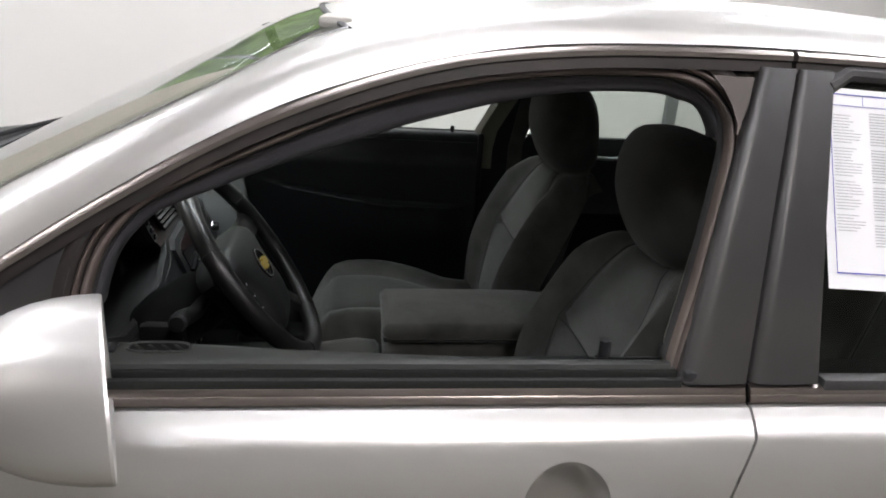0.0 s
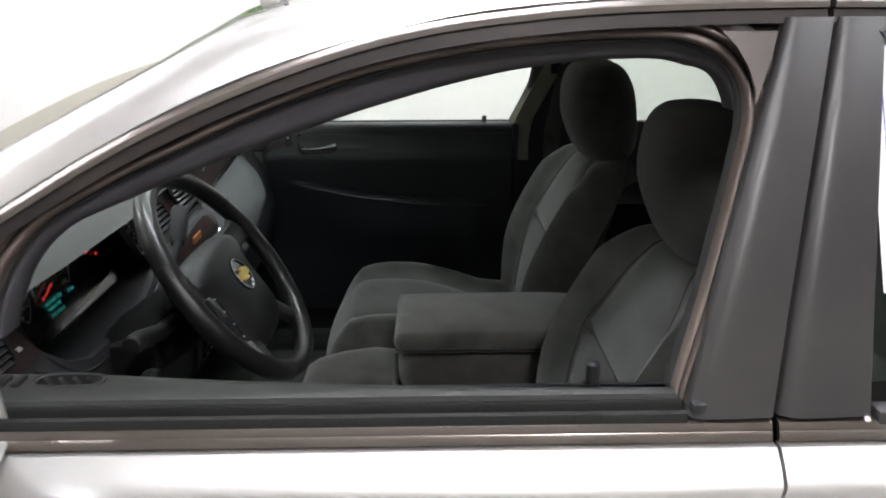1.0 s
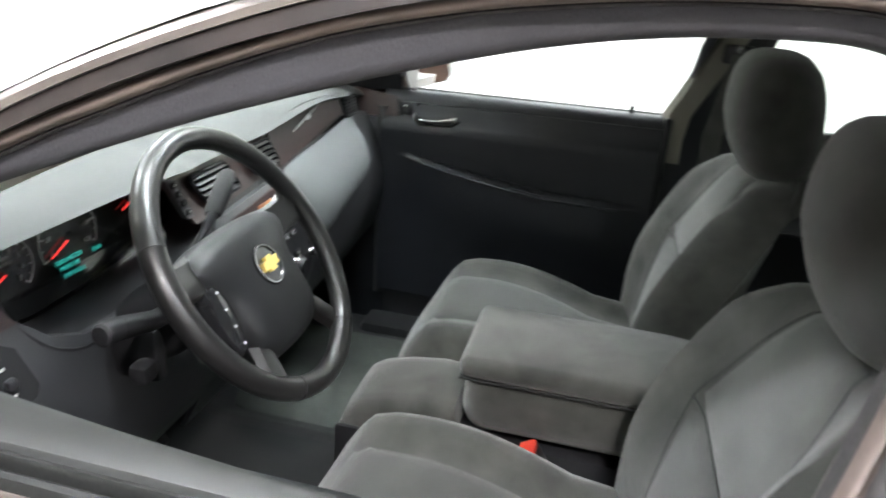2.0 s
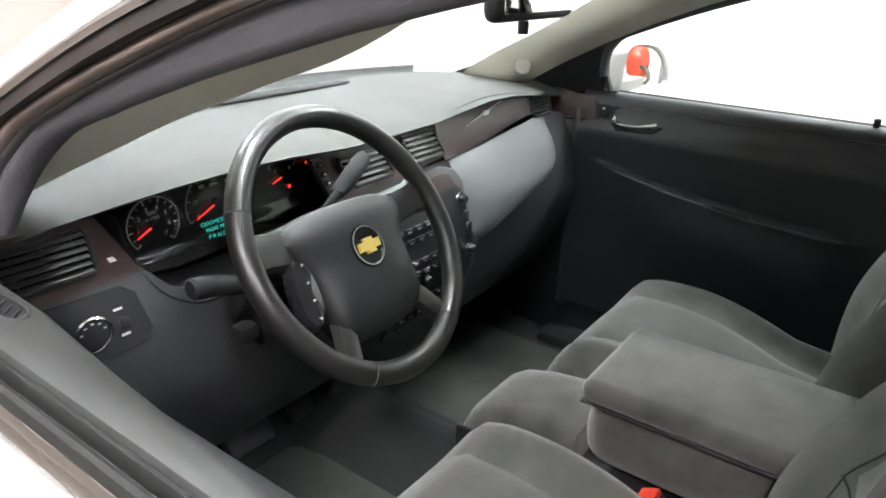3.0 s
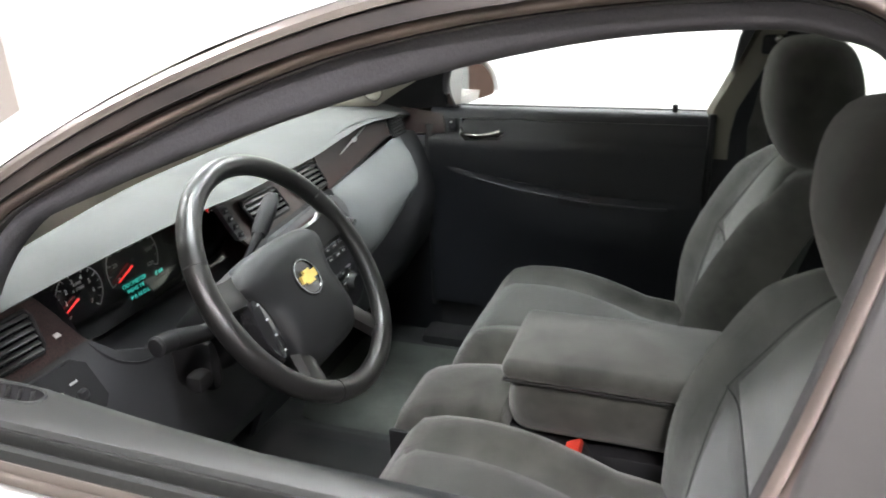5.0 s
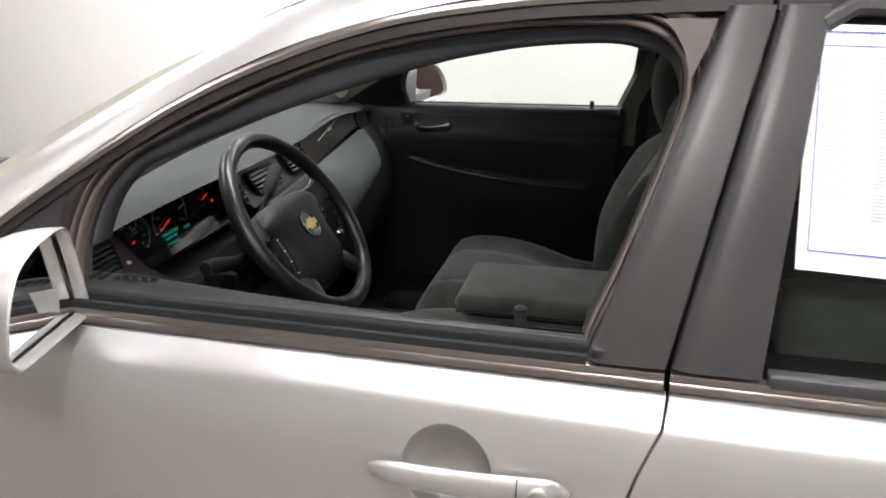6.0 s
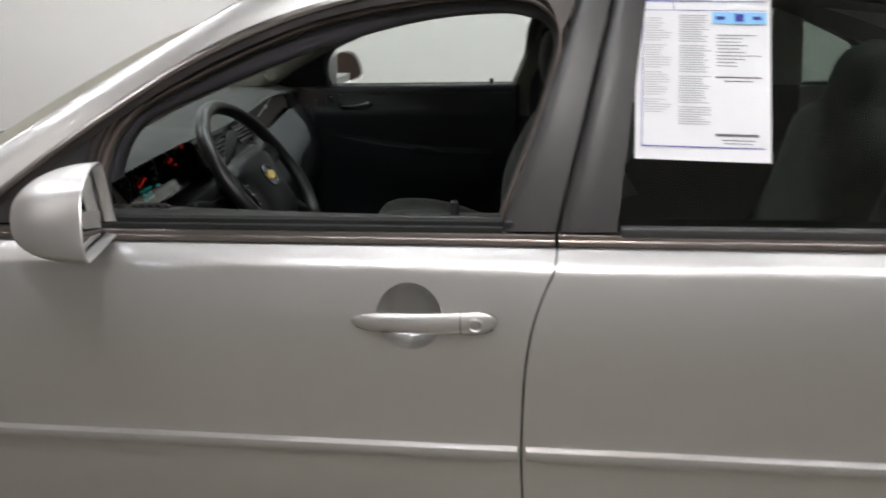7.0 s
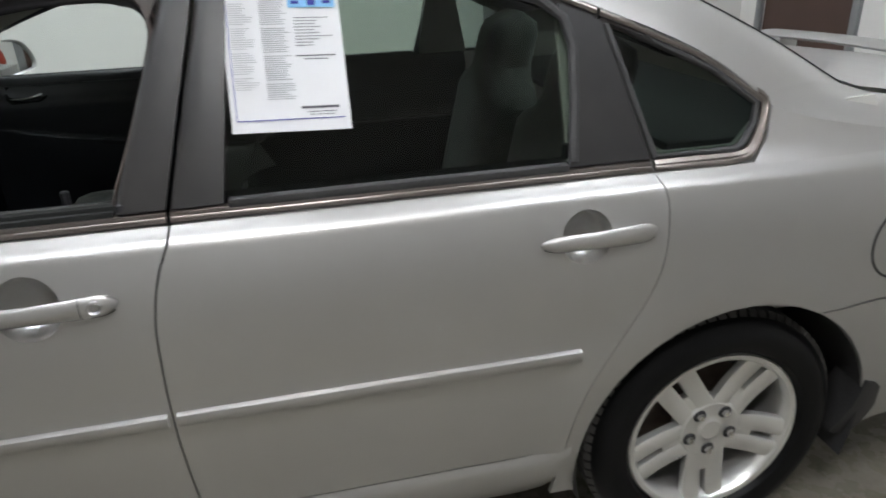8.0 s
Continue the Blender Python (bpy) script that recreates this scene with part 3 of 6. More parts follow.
    # mud flap
    bm = sheet([(3.158, 0.262), (3.172, 0.250), (3.228, 0.246), (3.246, 0.272), (3.262, 0.335), (3.252, 0.40), (3.232, 0.418), (3.196, 0.432), (3.185, 0.36)], lambda x, z: Vector((x, s * (half(x, z) + 0.008), z)), (0, -s * 0.10, 0), 0.05)
    part("mud_flap", bm, SEAL, car, "black plastic splash guard")
    # fuel door, driver side only
    if s < 0:
        cx, cz, r = 3.212, 0.805, 0.094
        part("fuel_door", tube([Vector((cx + r * math.cos(a), s * half(cx + r * math.cos(a), cz + r * math.sin(a) * 0.98), cz + r * math.sin(a) * 0.98)) for a in steps(0, 2 * math.pi, 40)[:-1]], 0.003, 6, closed=True), SEAL, qp, "round fuel filler door seam")
    # sill
    rings = []
    for x in steps(0.40, 2.43, 50):
        rise = max(0.0, (x - 2.33) / 0.10) ** 2 * 0.035
        prof = [(0.384, -0.022), (0.378, -0.004), (0.362, 0.006), (0.335, 0.010), (0.28, 0.004), (0.22, -0.02), (0.20, -0.06), (0.21, -0.10), (0.37, -0.08)]
        rings.append([Vector((x, s * (half(x, z) + p), z + rise)) for z, p in prof])
    part("sill", skin(rings), PAINT, car, "silver rocker sill below the doors")
    # side moulding
    for parent, x0, x1 in ((fd, 0.53, 1.612), (rd, 1.628, 2.437)):
        pts = flat_line(x0, x1, 0.645)
        strip_along(pts, s, [(-0.016, -0.004), (-0.015, 0.006), (-0.008, 0.0115), (0.004, 0.013), (0.011, 0.011), (0.014, 0.004), (0.014, -0.004)], PAINT, "side_moulding", parent, "slim silver side moulding")
    # belt trim, with a gap at each door cut
    for parent, x0, x1 in ((fd, 0.56, 1.668), (rd, 1.675, 2.600)):
        strip_along(flat_line(x0, x1, 1.021, 30), s, [(-0.0100, -0.006), (-0.0100, -0.001), (-0.003, 0.0035), (0.0, 0.0025), (0.003, 0.004), (0.008, 0.0035), (0.0105, -0.004)], CHROME, "belt_trim", parent, "dusty bright metal belt trim")
    qpts = curve([(2.607, 0, 1.021), (2.70, 0, 1.021), (2.79, 0, 1.021), (2.828, 0, 1.031), (2.856, 0, 1.066), (2.876, 0, 1.108), (2.876, 0, 1.126), (2.862, 0, 1.137)], 36)
    strip_along([(p.x, p.z) for p in qpts], s, [(-0.010, -0.004), (-0.010, 0.004), (-0.003, 0.007), (0.0, 0.0045), (0.003, 0.007), (0.010, 0.004), (0.010, -0.004)], CHROME, "quarter_trim", qp, "bright chrome surround of the quarter glass")
    # drip trim above the doors
    for parent, x0, x1 in ((fd, 0.50, 1.758), (rd, 1.765, 2.528), (qp, 2.534, 2.87)):
        pts = [(p.x, p.z - 0.008) for p in DRIPC if x0 <= p.x <= x1]
        pts = [(x0, drip_z(x0) - 0.008)] + [p for p in pts if p[0] > x0 + 0.004 and p[0] < x1 - 0.004] + [(x1, drip_z(x1) - 0.008)]
        strip_along(pts, s, [(-0.007, -0.006), (-0.007, 0.004), (-0.001, 0.007), (0.004, 0.004), (0.007, -0.006)], CHROME, "drip_trim", parent, "thin bright trim along the door frame")
        strip_along([(x, z - 0.017) for x, z in pts], s, [(-0.006, -0.012), (-0.006, -0.002), (0.008, 0.0), (0.009, -0.012)], FRAME, "upper_frame", parent)
    # stepped frame of the front window
    frame_band("window_frame", [(-0.30, 0.020), (-0.30, 0.006), (-0.05, 0.005), (0.26, 0.007), (0.34, 0.014), (0.34, 0.035)], FRAME, s, fd, "black pressed window frame")
    frame_band("outer_seal", [(0.335, 0.038), (0.335, 0.014), (0.37, 0.0105), (0.42, 0.009), (0.47, 0.0105), (0.505, 0.015), (0.52, 0.022), (0.52, 0.038)], RUBBER, s, fd, "brown dusty rubber seal")
    frame_band("seal_groove", [(0.515, 0.038), (0.515, 0.0225), (0.57, 0.024), (0.625, 0.0225), (0.625, 0.038)], FRAME, s, fd)
    frame_band("glass_channel", [(0.62, 0.045), (0.62, 0.021), (0.66, 0.0165), (0.73, 0.0145), (0.81, 0.0150), (0.88, 0.019), (0.93, 0.026), (0.935, 0.045)], RUBBER, s, fd, "rubber glass run channel")
    frame_band("inner_seal", [(0.93, 0.042), (0.93, 0.031), (0.97, 0.029), (1.01, 0.031), (1.03, 0.036), (1.03, 0.044)], SEAL, s, fd, "black inner weatherstrip")
    # soft strip round the body opening, just inside the door frame
    rings = []
    end = 87 if s < 0 else 100
    for k in range(4, end):
        d = (OPENC[k + 1] - OPENC[k - 1]).normalized()
        out = Vector((-d.z, 0, d.x))
        e = min(1.0, 0.25 + (k - 4) / 24, (end - 1 - k) / 7) * (0.85 + 0.60 * math.exp(-(((k - 44) / 16) ** 2)))
        ring = []
        for off, inset in ((-0.004, 0.040), (0.004, 0.041), (0.016, 0.046), (0.023, 0.056), (0.025, 0.066), (0.021, 0.078), (-0.004, 0.084)):
            q = OPENC[k] - out * (off * e if off > 0 else off)
            ring.append(Vector((q.x, s * (half(q.x, max(q.z, 1.03)) - inset), q.z)))
        rings.append(ring)
    part("opening_strip", skin(rings), EDGEM, car, "soft black weatherstrip round the door opening", 75)
    # mirror sail
    sail = [(0.590, 1.034), (0.842, 1.034), (0.834, 1.10), (0.845, 1.160), (0.872, 1.200), (0.84, 1.190), (0.746, 1.130), (0.65, 1.063), (0.61, 1.036)]
    part("sail_panel", sheet(sail, lambda x, z: Vector((x, s * (half(x, z) - 0.006), z)), (0, -s * 0.012, 0), 0.05), APPLIQUE, fd, "black triangular mirror sail")
    inner = [(0.60, 1.030), (0.845, 1.046), (0.852, 1.085), (0.858, 1.130), (0.870, 1.165), (0.895, 1.196), (0.945, 1.228), (0.915, 1.232), (0.80, 1.165), (0.66, 1.075)]
    part("inner_sail", sheet(inner, lambda x, z: Vector((x, s * (half(x, max(z, 1.02)) - 0.055), z)), (0, s * 0.010, 0), 0.05), MATTB, fd, "black inner mirror triangle")
    # pillar covers
    def cover(a, b, c, d, parent):
        """A pillar cover between the lines x = a + b (z - 1.034) and x = c + d (z - 1.034), with a rolled front edge."""
        rings = []
        for z in steps(1.034, 1.412, 20):
            lo, hi = a + b * (z - 1.034), c + d * (z - 1.034)
            ring = []
            for u in (0, 0.02, 0.05, 0.09, 0.14, 0.2, 0.3, 0.45, 0.6, 0.75, 0.88, 0.95, 1.0):
                x = lo + (hi - lo) * u
                ring.append(Vector((x, s * (half(x, z) - 0.001 + 0.010 * (1 - math.exp(-u / 0.10)) - 0.004 * u), z)))
            rings.append(ring + [Vector((hi, s * (half(hi, z) - 0.012), z)), Vector((lo, s * (half(lo, z) - 0.012), z))])
        part("pillar_cover", skin(rings), APPLIQUE, parent, "worn satin black pillar cover", 50)

    cover(1.582, 0.344, 1.668, 0.249, fd)
    cover(1.676, 0.246, 1.768, 0.132, rd)
    pil = [(2.600, 1.034), (2.535, 1.292), (2.520, 1.302), (2.447, 1.33), (2.462, 1.28), (2.458, 1.20), (2.440, 1.10), (2.428, 1.034)]
    part("pillar_cover", sheet(pil, lambda x, z: Vector((x, s * (half(x, z) + 0.003), z)), (0, -s * 0.012, 0), 0.04), APPLIQUE, rd, "satin black rear pillar cover")
    filler = [(1.640, 1.398), (1.700, 1.398), (1.692, 1.372), (1.671, 1.325), (1.672, 1.340), (1.666, 1.362), (1.655, 1.382)]
    part("corner_filler", sheet(filler, lambda x, z: Vector((x, s * (half(x, z) + 0.0045), z)), (0, -s * 0.004, 0), 0.05), TAUPE, fd, "dusty taupe frame corner")
    # fixed glass
    top = [(p.x, p.z - 0.028) for p in DRIPC if 1.83 < p.x < 2.44]
    g = [(1.775, 1.034), (1.82, 1.40)] + top + [(2.452, 1.31), (2.468, 1.25), (2.455, 1.15), (2.436, 1.034)]
    gl = part("rear_window", sheet(g, lambda x, z: Vector((x, s * (half(x, z) - 0.008), z)), None, 0.1), TINT, rd, "closed tinted rear door glass")
    part("window_run", tube([Vector((x, s * (half(x, z) - 0.004), z)) for x, z in [(1.812, 1.39)] + top + [(2.458, 1.30), (2.470, 1.25), (2.458, 1.15), (2.438, 1.04)]], 0.011, 8), SEAL, rd)
    q = [(2.612, 1.034), (2.547, 1.284), (2.64, 1.248), (2.765, 1.190), (2.858, 1.118), (2.845, 1.078), (2.812, 1.042), (2.79, 1.034)]
    part("quarter_glass", sheet(q, lambda x, z: Vector((x, s * (half(x, z) - 0.006), z)), None, 0.1), DARKTINT, qp, "dark quarter glass")
    part("quarter_seal", tube([Vector((x, s * (half(x, z) - 0.003), z)) for x, z in q], 0.008, 8, closed=True), SEAL, qp)
    if s > 0:
        g = [(p.x, p.z) for p in OPENC]
        part("front_window", sheet(g, lambda x, z: Vector((x, s * (half(x, z) - 0.03), z)), None, 0.1), GLASS, fd, "clear front door glass, closed")
    handle(fd, s, 1.333, 1.576, 0.904, s < 0)
    handle(rd, s, 2.343, 2.588, 0.911, False)
    return fd, rd, qp


fd_l, rd_l, qp_l = exterior(-1)
fd_r, rd_r, qp_r = exterior(1)

# ---- roof, glass, hood and deck ----
# edge stations: outer edge follows the drip line, inner edge (x, y, z) borders glass or roof skin
EDGE = [
    ((0.47, 0.955), (0.20, 0.745, 0.985)),
    ((0.65, 1.079), (0.52, 0.705, 1.102)),
    ((0.84, 1.207), (0.78, 0.645, 1.240)),
    ((1.02, 1.309), (0.98, 0.605, 1.343)),
    ((1.18, 1.373), (1.13, 0.570, 1.416)),
    ((1.374, 1.418), (1.36, 0.545, 1.462)),
    ((1.60, 1.434), (1.60, 0.535, 1.482)),
    ((1.85, 1.436), (1.85, 0.53, 1.486)),
    ((2.10, 1.423), (2.10, 0.53, 1.478)),
    ((2.35, 1.381), (2.38, 0.54, 1.450)),
    ((2.60, 1.291), (2.70, 0.565, 1.365)),
    ((2.771, 1.210), (2.98, 0.60, 1.235)),
    ((2.872, 1.132), (3.20, 0.64, 1.105)),
]
OUTC = curve([(a[0], 0, a[1]) for a, b in EDGE], 60)
INC = curve([b for a, b in EDGE], 60)


def rail_point(k, f, s):
    o, i = OUTC[k], INC[k]
    a = Vector((o.x, half(o.x, max(o.z, 1.02)) if o.z > 1.0 else half(o.x, o.z), o.z))
    b = Vector((i.x, i.y, i.z))
    p = a.lerp(b, f)
    bulge = 0.016 * math.sin(math.pi * f)
    p.y += bulge
    p.z += bulge * 1.1
    return Vector((p.x, s * p.y, p.z))


for s in (-1, 1):
    bm = grid(lambda f, k: rail_point(int(k), f, s), steps(0, 1, 8), range(61))
    part("roof_rail", bm, PAINT, car, "silver roof rail and windscreen pillar")
    # C pillar foot to the deck
    outer = curve([(2.872, half(2.872, 1.132), 1.132), (2.895, half(2.895, 1.108), 1.108), (3.0, half(3.0, 1.076), 1.076), (3.15, half(3.15, 1.048), 1.048), (3.5, half(3.5, 1.005), 1.005), (3.95, half(3.95, 0.94), 0.94)], 30)
    inner = curve([(3.20, 0.64, 1.105), (3.26, 0.65, 1.086), (3.35, 0.655, 1.070), (3.5, 0.66, 1.050), (3.7, 0.65, 1.025), (3.97, 0.62, 0.985)], 30)

    def foot(f, k):
        p = outer[int(k)].lerp(inner[int(k)], f)
        b = 0.016 * math.sin(math.pi * f)
        fade = 1 - 0.4 * min(1.0, int(k) / 10)
        return Vector((p.x, s * (p.y + b * fade), p.z + b * 1.1 * fade))

    part("rear_pillar_foot", grid(foot, steps(0, 1, 8), range(31)), PAINT, car)


def across(k, v, rise, push):
    """A point of the skin between the two inner edges; v from -1 to 1."""
    i = INC[k]
    return Vector((i.x + push * (1 - v * v), i.y * v, i.z + rise * (1 - v * v)))


kw = min(range(61), key=lambda k: abs(INC[k].x - 1.13))
kb = min(range(61), key=lambda k: abs(INC[k].x - 2.62))
part("roof", grid(lambda v, k: across(int(k), v, 0.022, -0.06 * max(0, 1 - (int(k) - kw) / 8) + 0.05 * max(0, 1 - (kb - int(k)) / 8)), steps(-1, 1, 20), range(kw, kb + 1)), PAINT, car, "silver roof skin")
part("windscreen", grid(lambda v, k: across(int(k), v, 0.022 * int(k) / kw, -0.15 + 0.09 * int(k) / kw), steps(-1, 1, 20), range(0, kw + 1)), SCREEN, car, "clear windscreen")
part("rear_windscreen", grid(lambda v, k: across(int(k), v, 0.022, 0.05 + 0.10 * (int(k) - kb) / (60 - kb)), steps(-1, 1, 20), range(kb, 61)), DARKTINT, car, "tinted rear windscreen")
for s in (-1, 1):
    part("windscreen_seal", tube([Vector((INC[k].x, s * INC[k].y, INC[k].z + 0.002)) for k in range(0, kw + 1)], 0.0045, 8, flat=0.6), PLATED, car)
    part("rear_glass_seal", tube([Vector((INC[k].x, s * INC[k].y, INC[k].z + 0.002)) for k in range(kb, 61)], 0.003, 8, flat=0.6), SEAL, car)
part("roof_seam", tube([across(kw, v, 0.022, -0.06) + Vector((0, 0, 0.001)) for v in steps(-1, 1, 20)], 0.006, 8, flat=0.5), SEAL, car)


def hood_point(x, v):
    e = lerp_table([(-0.85, 0.66), (-0.4, 0.735), (0.05, 0.765), (0.20, 0.745)], x)
    zc = lerp_table([(-0.92, 0.74), (-0.85, 0.79), (-0.6, 0.87), (-0.2, 0.945), (0.2, 1.0)], x)
    ze = lerp_table([(-0.92, 0.70), (-0.85, 0.73), (-0.4, 0.87), (0.0, 0.945), (0.30, 0.985)], x)
    return Vector((x, e * v, ze + (zc - ze + 0.012) * (1 - v * v)))


part("bonnet", grid(lambda v, x: hood_point(x - 0.10 * (1 - v * v), v), steps(-1, 1, 18), steps(-0.83, 0.17, 20)), PAINT, car, "silver bonnet")
for s in (-1, 1):
    part("fender_top", grid(lambda f, x: Vector((x, s * (hood_point(x, 1).y + (half(x, lerp_table([(-0.8, 0.74), (-0.4, 0.87), (0.0, 0.945), (0.30, 0.985)], x)) - hood_point(x, 1).y) * f), hood_point(x, 1).z + (lerp_table([(-0.8, 0.74), (-0.4, 0.87), (0.0, 0.945), (0.30, 0.985)], x) - hood_point(x, 1).z) * f + 0.008 * math.sin(math.pi * f))), steps(0.006, 1, 6), steps(-0.8, 0.48, 24)), PAINT, car)
part("cowl", grid(lambda v, u: Vector((0.10 + 0.16 * u - 0.16 * (1 - v * v), 0.74 * v, 0.995 - 0.01 * u + 0.010 * (1 - v * v))), steps(-1, 1, 20), steps(0, 1, 3)), SEAL, car, "black plastic cowl below the windscreen")
for v0, v1, k in ((-0.72, -0.02, 3), (0.08, 0.80, 4)):
    def on_glass(v, lift):
        return across(k, v, 0.022 * k / kw, -0.15 + 0.09 * k / kw) + Vector((-0.006, 0, lift))

    blade = part("wiper", tube([on_glass(v, 0.022) for v in steps(v0, v1, 8)], 0.006, 8), MATTB, car, "black wiper arm at rest")
    part("wiper_blade", tube([on_glass(v0 + (v1 - v0) * f, 0.010) for f in steps(0.1, 1.0, 8)], 0.006, 6, flat=1.6), SEAL, blade)
# nose
out = steps(-1, 1, 20)
part("front_bumper", skin([[Vector((-0.86 - 0.16 * (1 - v * v) + dx, (0.76 + dy) * v, z)) for v in out] for z, dx, dy in ((0.22, 0.08, 0.0), (0.30, 0.0, 0.02), (0.45, -0.02, 0.03), (0.58, 0.0, 0.03), (0.64, 0.05, 0.0))], False, False), PAINT, car)
gr = part("grille", skin([[Vector((-0.93 - 0.07 * (1 - v * v), 0.42 * v, z)) for v in out] for z in (0.62, 0.66, 0.72, 0.77)], False, False), BLACKP, car, "black front grille")
for z in (0.66, 0.70, 0.74):
    part("bar", tube([Vector((-0.945 - 0.07 * (1 - v * v), 0.42 * v, z)) for v in out], 0.006, 6), PLATED, gr)
for s in (-1, 1):
    part("headlight", sheet([(0.44, 0.62), (0.74, 0.64), (0.76, 0.75), (0.60, 0.79), (0.44, 0.77)], lambda a, b: Vector((-0.93 + 0.9 * max(0, a - 0.5) ** 2 * 2.2, s * a, b)), (0.02, 0, 0), 0.05), GLASS, car)
    part("headlight_bowl", sheet([(0.44, 0.62), (0.74, 0.64), (0.76, 0.75), (0.60, 0.79), (0.44, 0.77)], lambda a, b: Vector((-0.90 + 0.9 * max(0, a - 0.5) ** 2 * 2.2, s * a, b)), (0.02, 0, 0), 0.05), PLATED, car)
# deck and tail
part("boot_lid", grid(lambda v, u: Vector((3.20 + 0.78 * u + 0.12 * (1 - v * v) * u, (0.64 + 0.02 * math.sin(math.pi * u) - 0.02 * u) * v, 1.103 - 0.118 * u + 0.022 * (1 - v * v))), steps(-1, 1, 18), steps(0.06, 1, 14)), PAINT, car, "silver boot lid")
part("tail_panel", skin([[Vector((3.97 + 0.12 * (1 - v * v) + dx, (0.62 + dy) * v, z)) for v in out] for z, dx, dy in ((0.985, 0.0, 0.0), (0.965, 0.02, 0.04), (0.87, 0.05, 0.12), (0.66, 0.08, 0.15))], False, False), PAINT, car)
part("tail_bumper", skin([[Vector((4.0 + 0.12 * (1 - v * v) + dx, 0.77 * v, z)) for v in out] for z, dx in ((0.66, 0.08), (0.60, 0.12), (0.45, 0.12), (0.30, 0.06))], False, False), PAINT, car)
for s in (-1, 1):
    part("tail_light", sheet([(0.42, 0.78), (0.72, 0.76), (0.75, 0.95), (0.45, 0.97)], lambda a, b: Vector((4.075 + 0.12 * (1 - (a / 0.77) ** 2) - 0.12 * (b - 0.76), s * a, b)), (-0.02, 0, 0), 0.05), REDP, car, "red tail light")
# spoiler
wing = part("spoiler", skin([[Vector((3.93 + 0.05 * (1 - v * v) + c, 0.60 * v, 1.048 + 0.012 * (1 - v * v) + h)) for c, h in ((-0.075, 0.0), (-0.04, 0.016), (0.02, 0.016), (0.065, 0.008), (0.07, 0.0), (0.02, -0.012), (-0.04, -0.014))] for v in out]), PAINT, car, "silver boot spoiler wing")
for s in (-1, 1):
    part("spoiler_foot", box(3.95, s * 0.53, 1.012, 0.09, 0.05, 0.06, 0.012), PAINT, wing)


# ---- wheels ----
def wheel(x, s):
    yc = s * 0.845
    pl = lambda r, a, h: Vector((x + r * math.cos(a), yc + s * h, 0.33 + r * math.sin(a)))  # noqa: E731
    R = 0.33
    tyre = part("wheel", lathe([(0.222, 0.03), (0.236, 0.052), (0.262, 0.060), (0.290, 0.055), (0.311, 0.040), (R - 0.009, 0.022), (R - 0.005, -0.04), (R - 0.005, -0.13), (0.311, -0.19), (0.262, -0.205), (0.222, -0.19)], 64, pl), TYRE, car, "black tyre on a five-spoke alloy wheel")
    bm = bmesh.new()
    for k in range(76):
        a = 2 * math.pi * (k + 0.5) / 76
        for h0, h1, tw in ((-0.035, 0.029, 0.0), (-0.10, -0.045, 0.02), (-0.17, -0.11, 0.0)):
            pts = []
            for da in (-0.030, 0.030):
                for rr, hh in ((R - 0.012, h0), (R, h0), (R, h1 - 0.012), (R - 0.013, h1), (R - 0.03, h1 + 0.001)) if h1 > 0 else ((R - 0.012, h0), (R, h0), (R, h1), (R - 0.012, h1)):
                    pts.append(pl(rr, a + da + tw, hh))
            n = len(pts) // 2
            vs = [bm.verts.new(p) for p in pts]
            bm.faces.new(vs[:n])
            bm.faces.new(vs[n:])
            for i in range(n):
                j = (i + 1) % n
                bm.faces.new((vs[i], vs[j], vs[n + j], vs[n + i]))
    tagged(part("tread", bm, TREADM, tyre, smooth=0), kind="stuff")
    part("rim", lathe([(0.200, -0.17), (0.196, -0.02), (0.201, 0.028), (0.210, 0.040), (0.222, 0.042), (0.226, 0.036), (0.224, 0.026)], 64, pl), ALLOY, tyre, "silver alloy rim")
    part("hub", lathe([(0.0, 0.026), (0.026, 0.026), (0.030, 0.022), (0.040, 0.020), (0.075, 0.024), (0.082, 0.018), (0.082, -0.02)], 40, pl), ALLOY, tyre)
    part("brake_disc", lathe([(0.05, -0.055), (0.155, -0.055), (0.155, -0.08), (0.05, -0.08)], 40, pl), IRON, tyre, "rusty brake disc")
    part("backing", lathe([(0.0, -0.10), (0.2, -0.10)], 40, pl), SEAL, tyre)
    for k in range(5):
        a0 = radians(270) + 2 * math.pi * k / 5
        bm = bmesh.new()
        for e in (-1, 1):
            rings = []
            for r in steps(0.06, 0.205, 6):
                f = (r - 0.06) / 0.145
                off = e * (0.0275 + 0.006 * f)
                w = 0.0225 + 0.0015 * f
                h = 0.022 + 0.012 * f - 0.006 * math.sin(math.pi * f)
                ring = []
                for dy, dh in ((-w, -0.022), (-w, -0.003), (-w * 0.75, 0), (w * 0.75, 0), (w, -0.003), (w, -0.022)):
                    q = off + dy
                    p = Vector((x + r * math.cos(a0) - q * math.sin(a0), yc + s * (h + dh), 0.33 + r * math.sin(a0) + q * math.cos(a0)))
                    ring.append(p)
                rings.append(ring)
            skin(rings, True, True, bm)
        # web with its slot, behind the two bars
        rings = []
        for r in steps(0.06, 0.128, 3):
            rings.append([Vector((x + r * math.cos(a0) - q * math.sin(a0), yc + s * (0.0185 + dh), 0.33 + r * math.sin(a0) + q * math.cos(a0))) for q, dh in ((-0.03, -0.02), (-0.03, 0.0), (0.03, 0.0), (0.03, -0.02))])
        skin(rings, True, True, bm)
        part("spoke", bm, ALLOY, tyre)
    # dark discs proud of the hub, painted in for the shade of lug holes
    for k in range(5):
        a = radians(342) + 2 * math.pi * k / 5
        c = (0.0575 * math.cos(a), 0.0575 * math.sin(a))
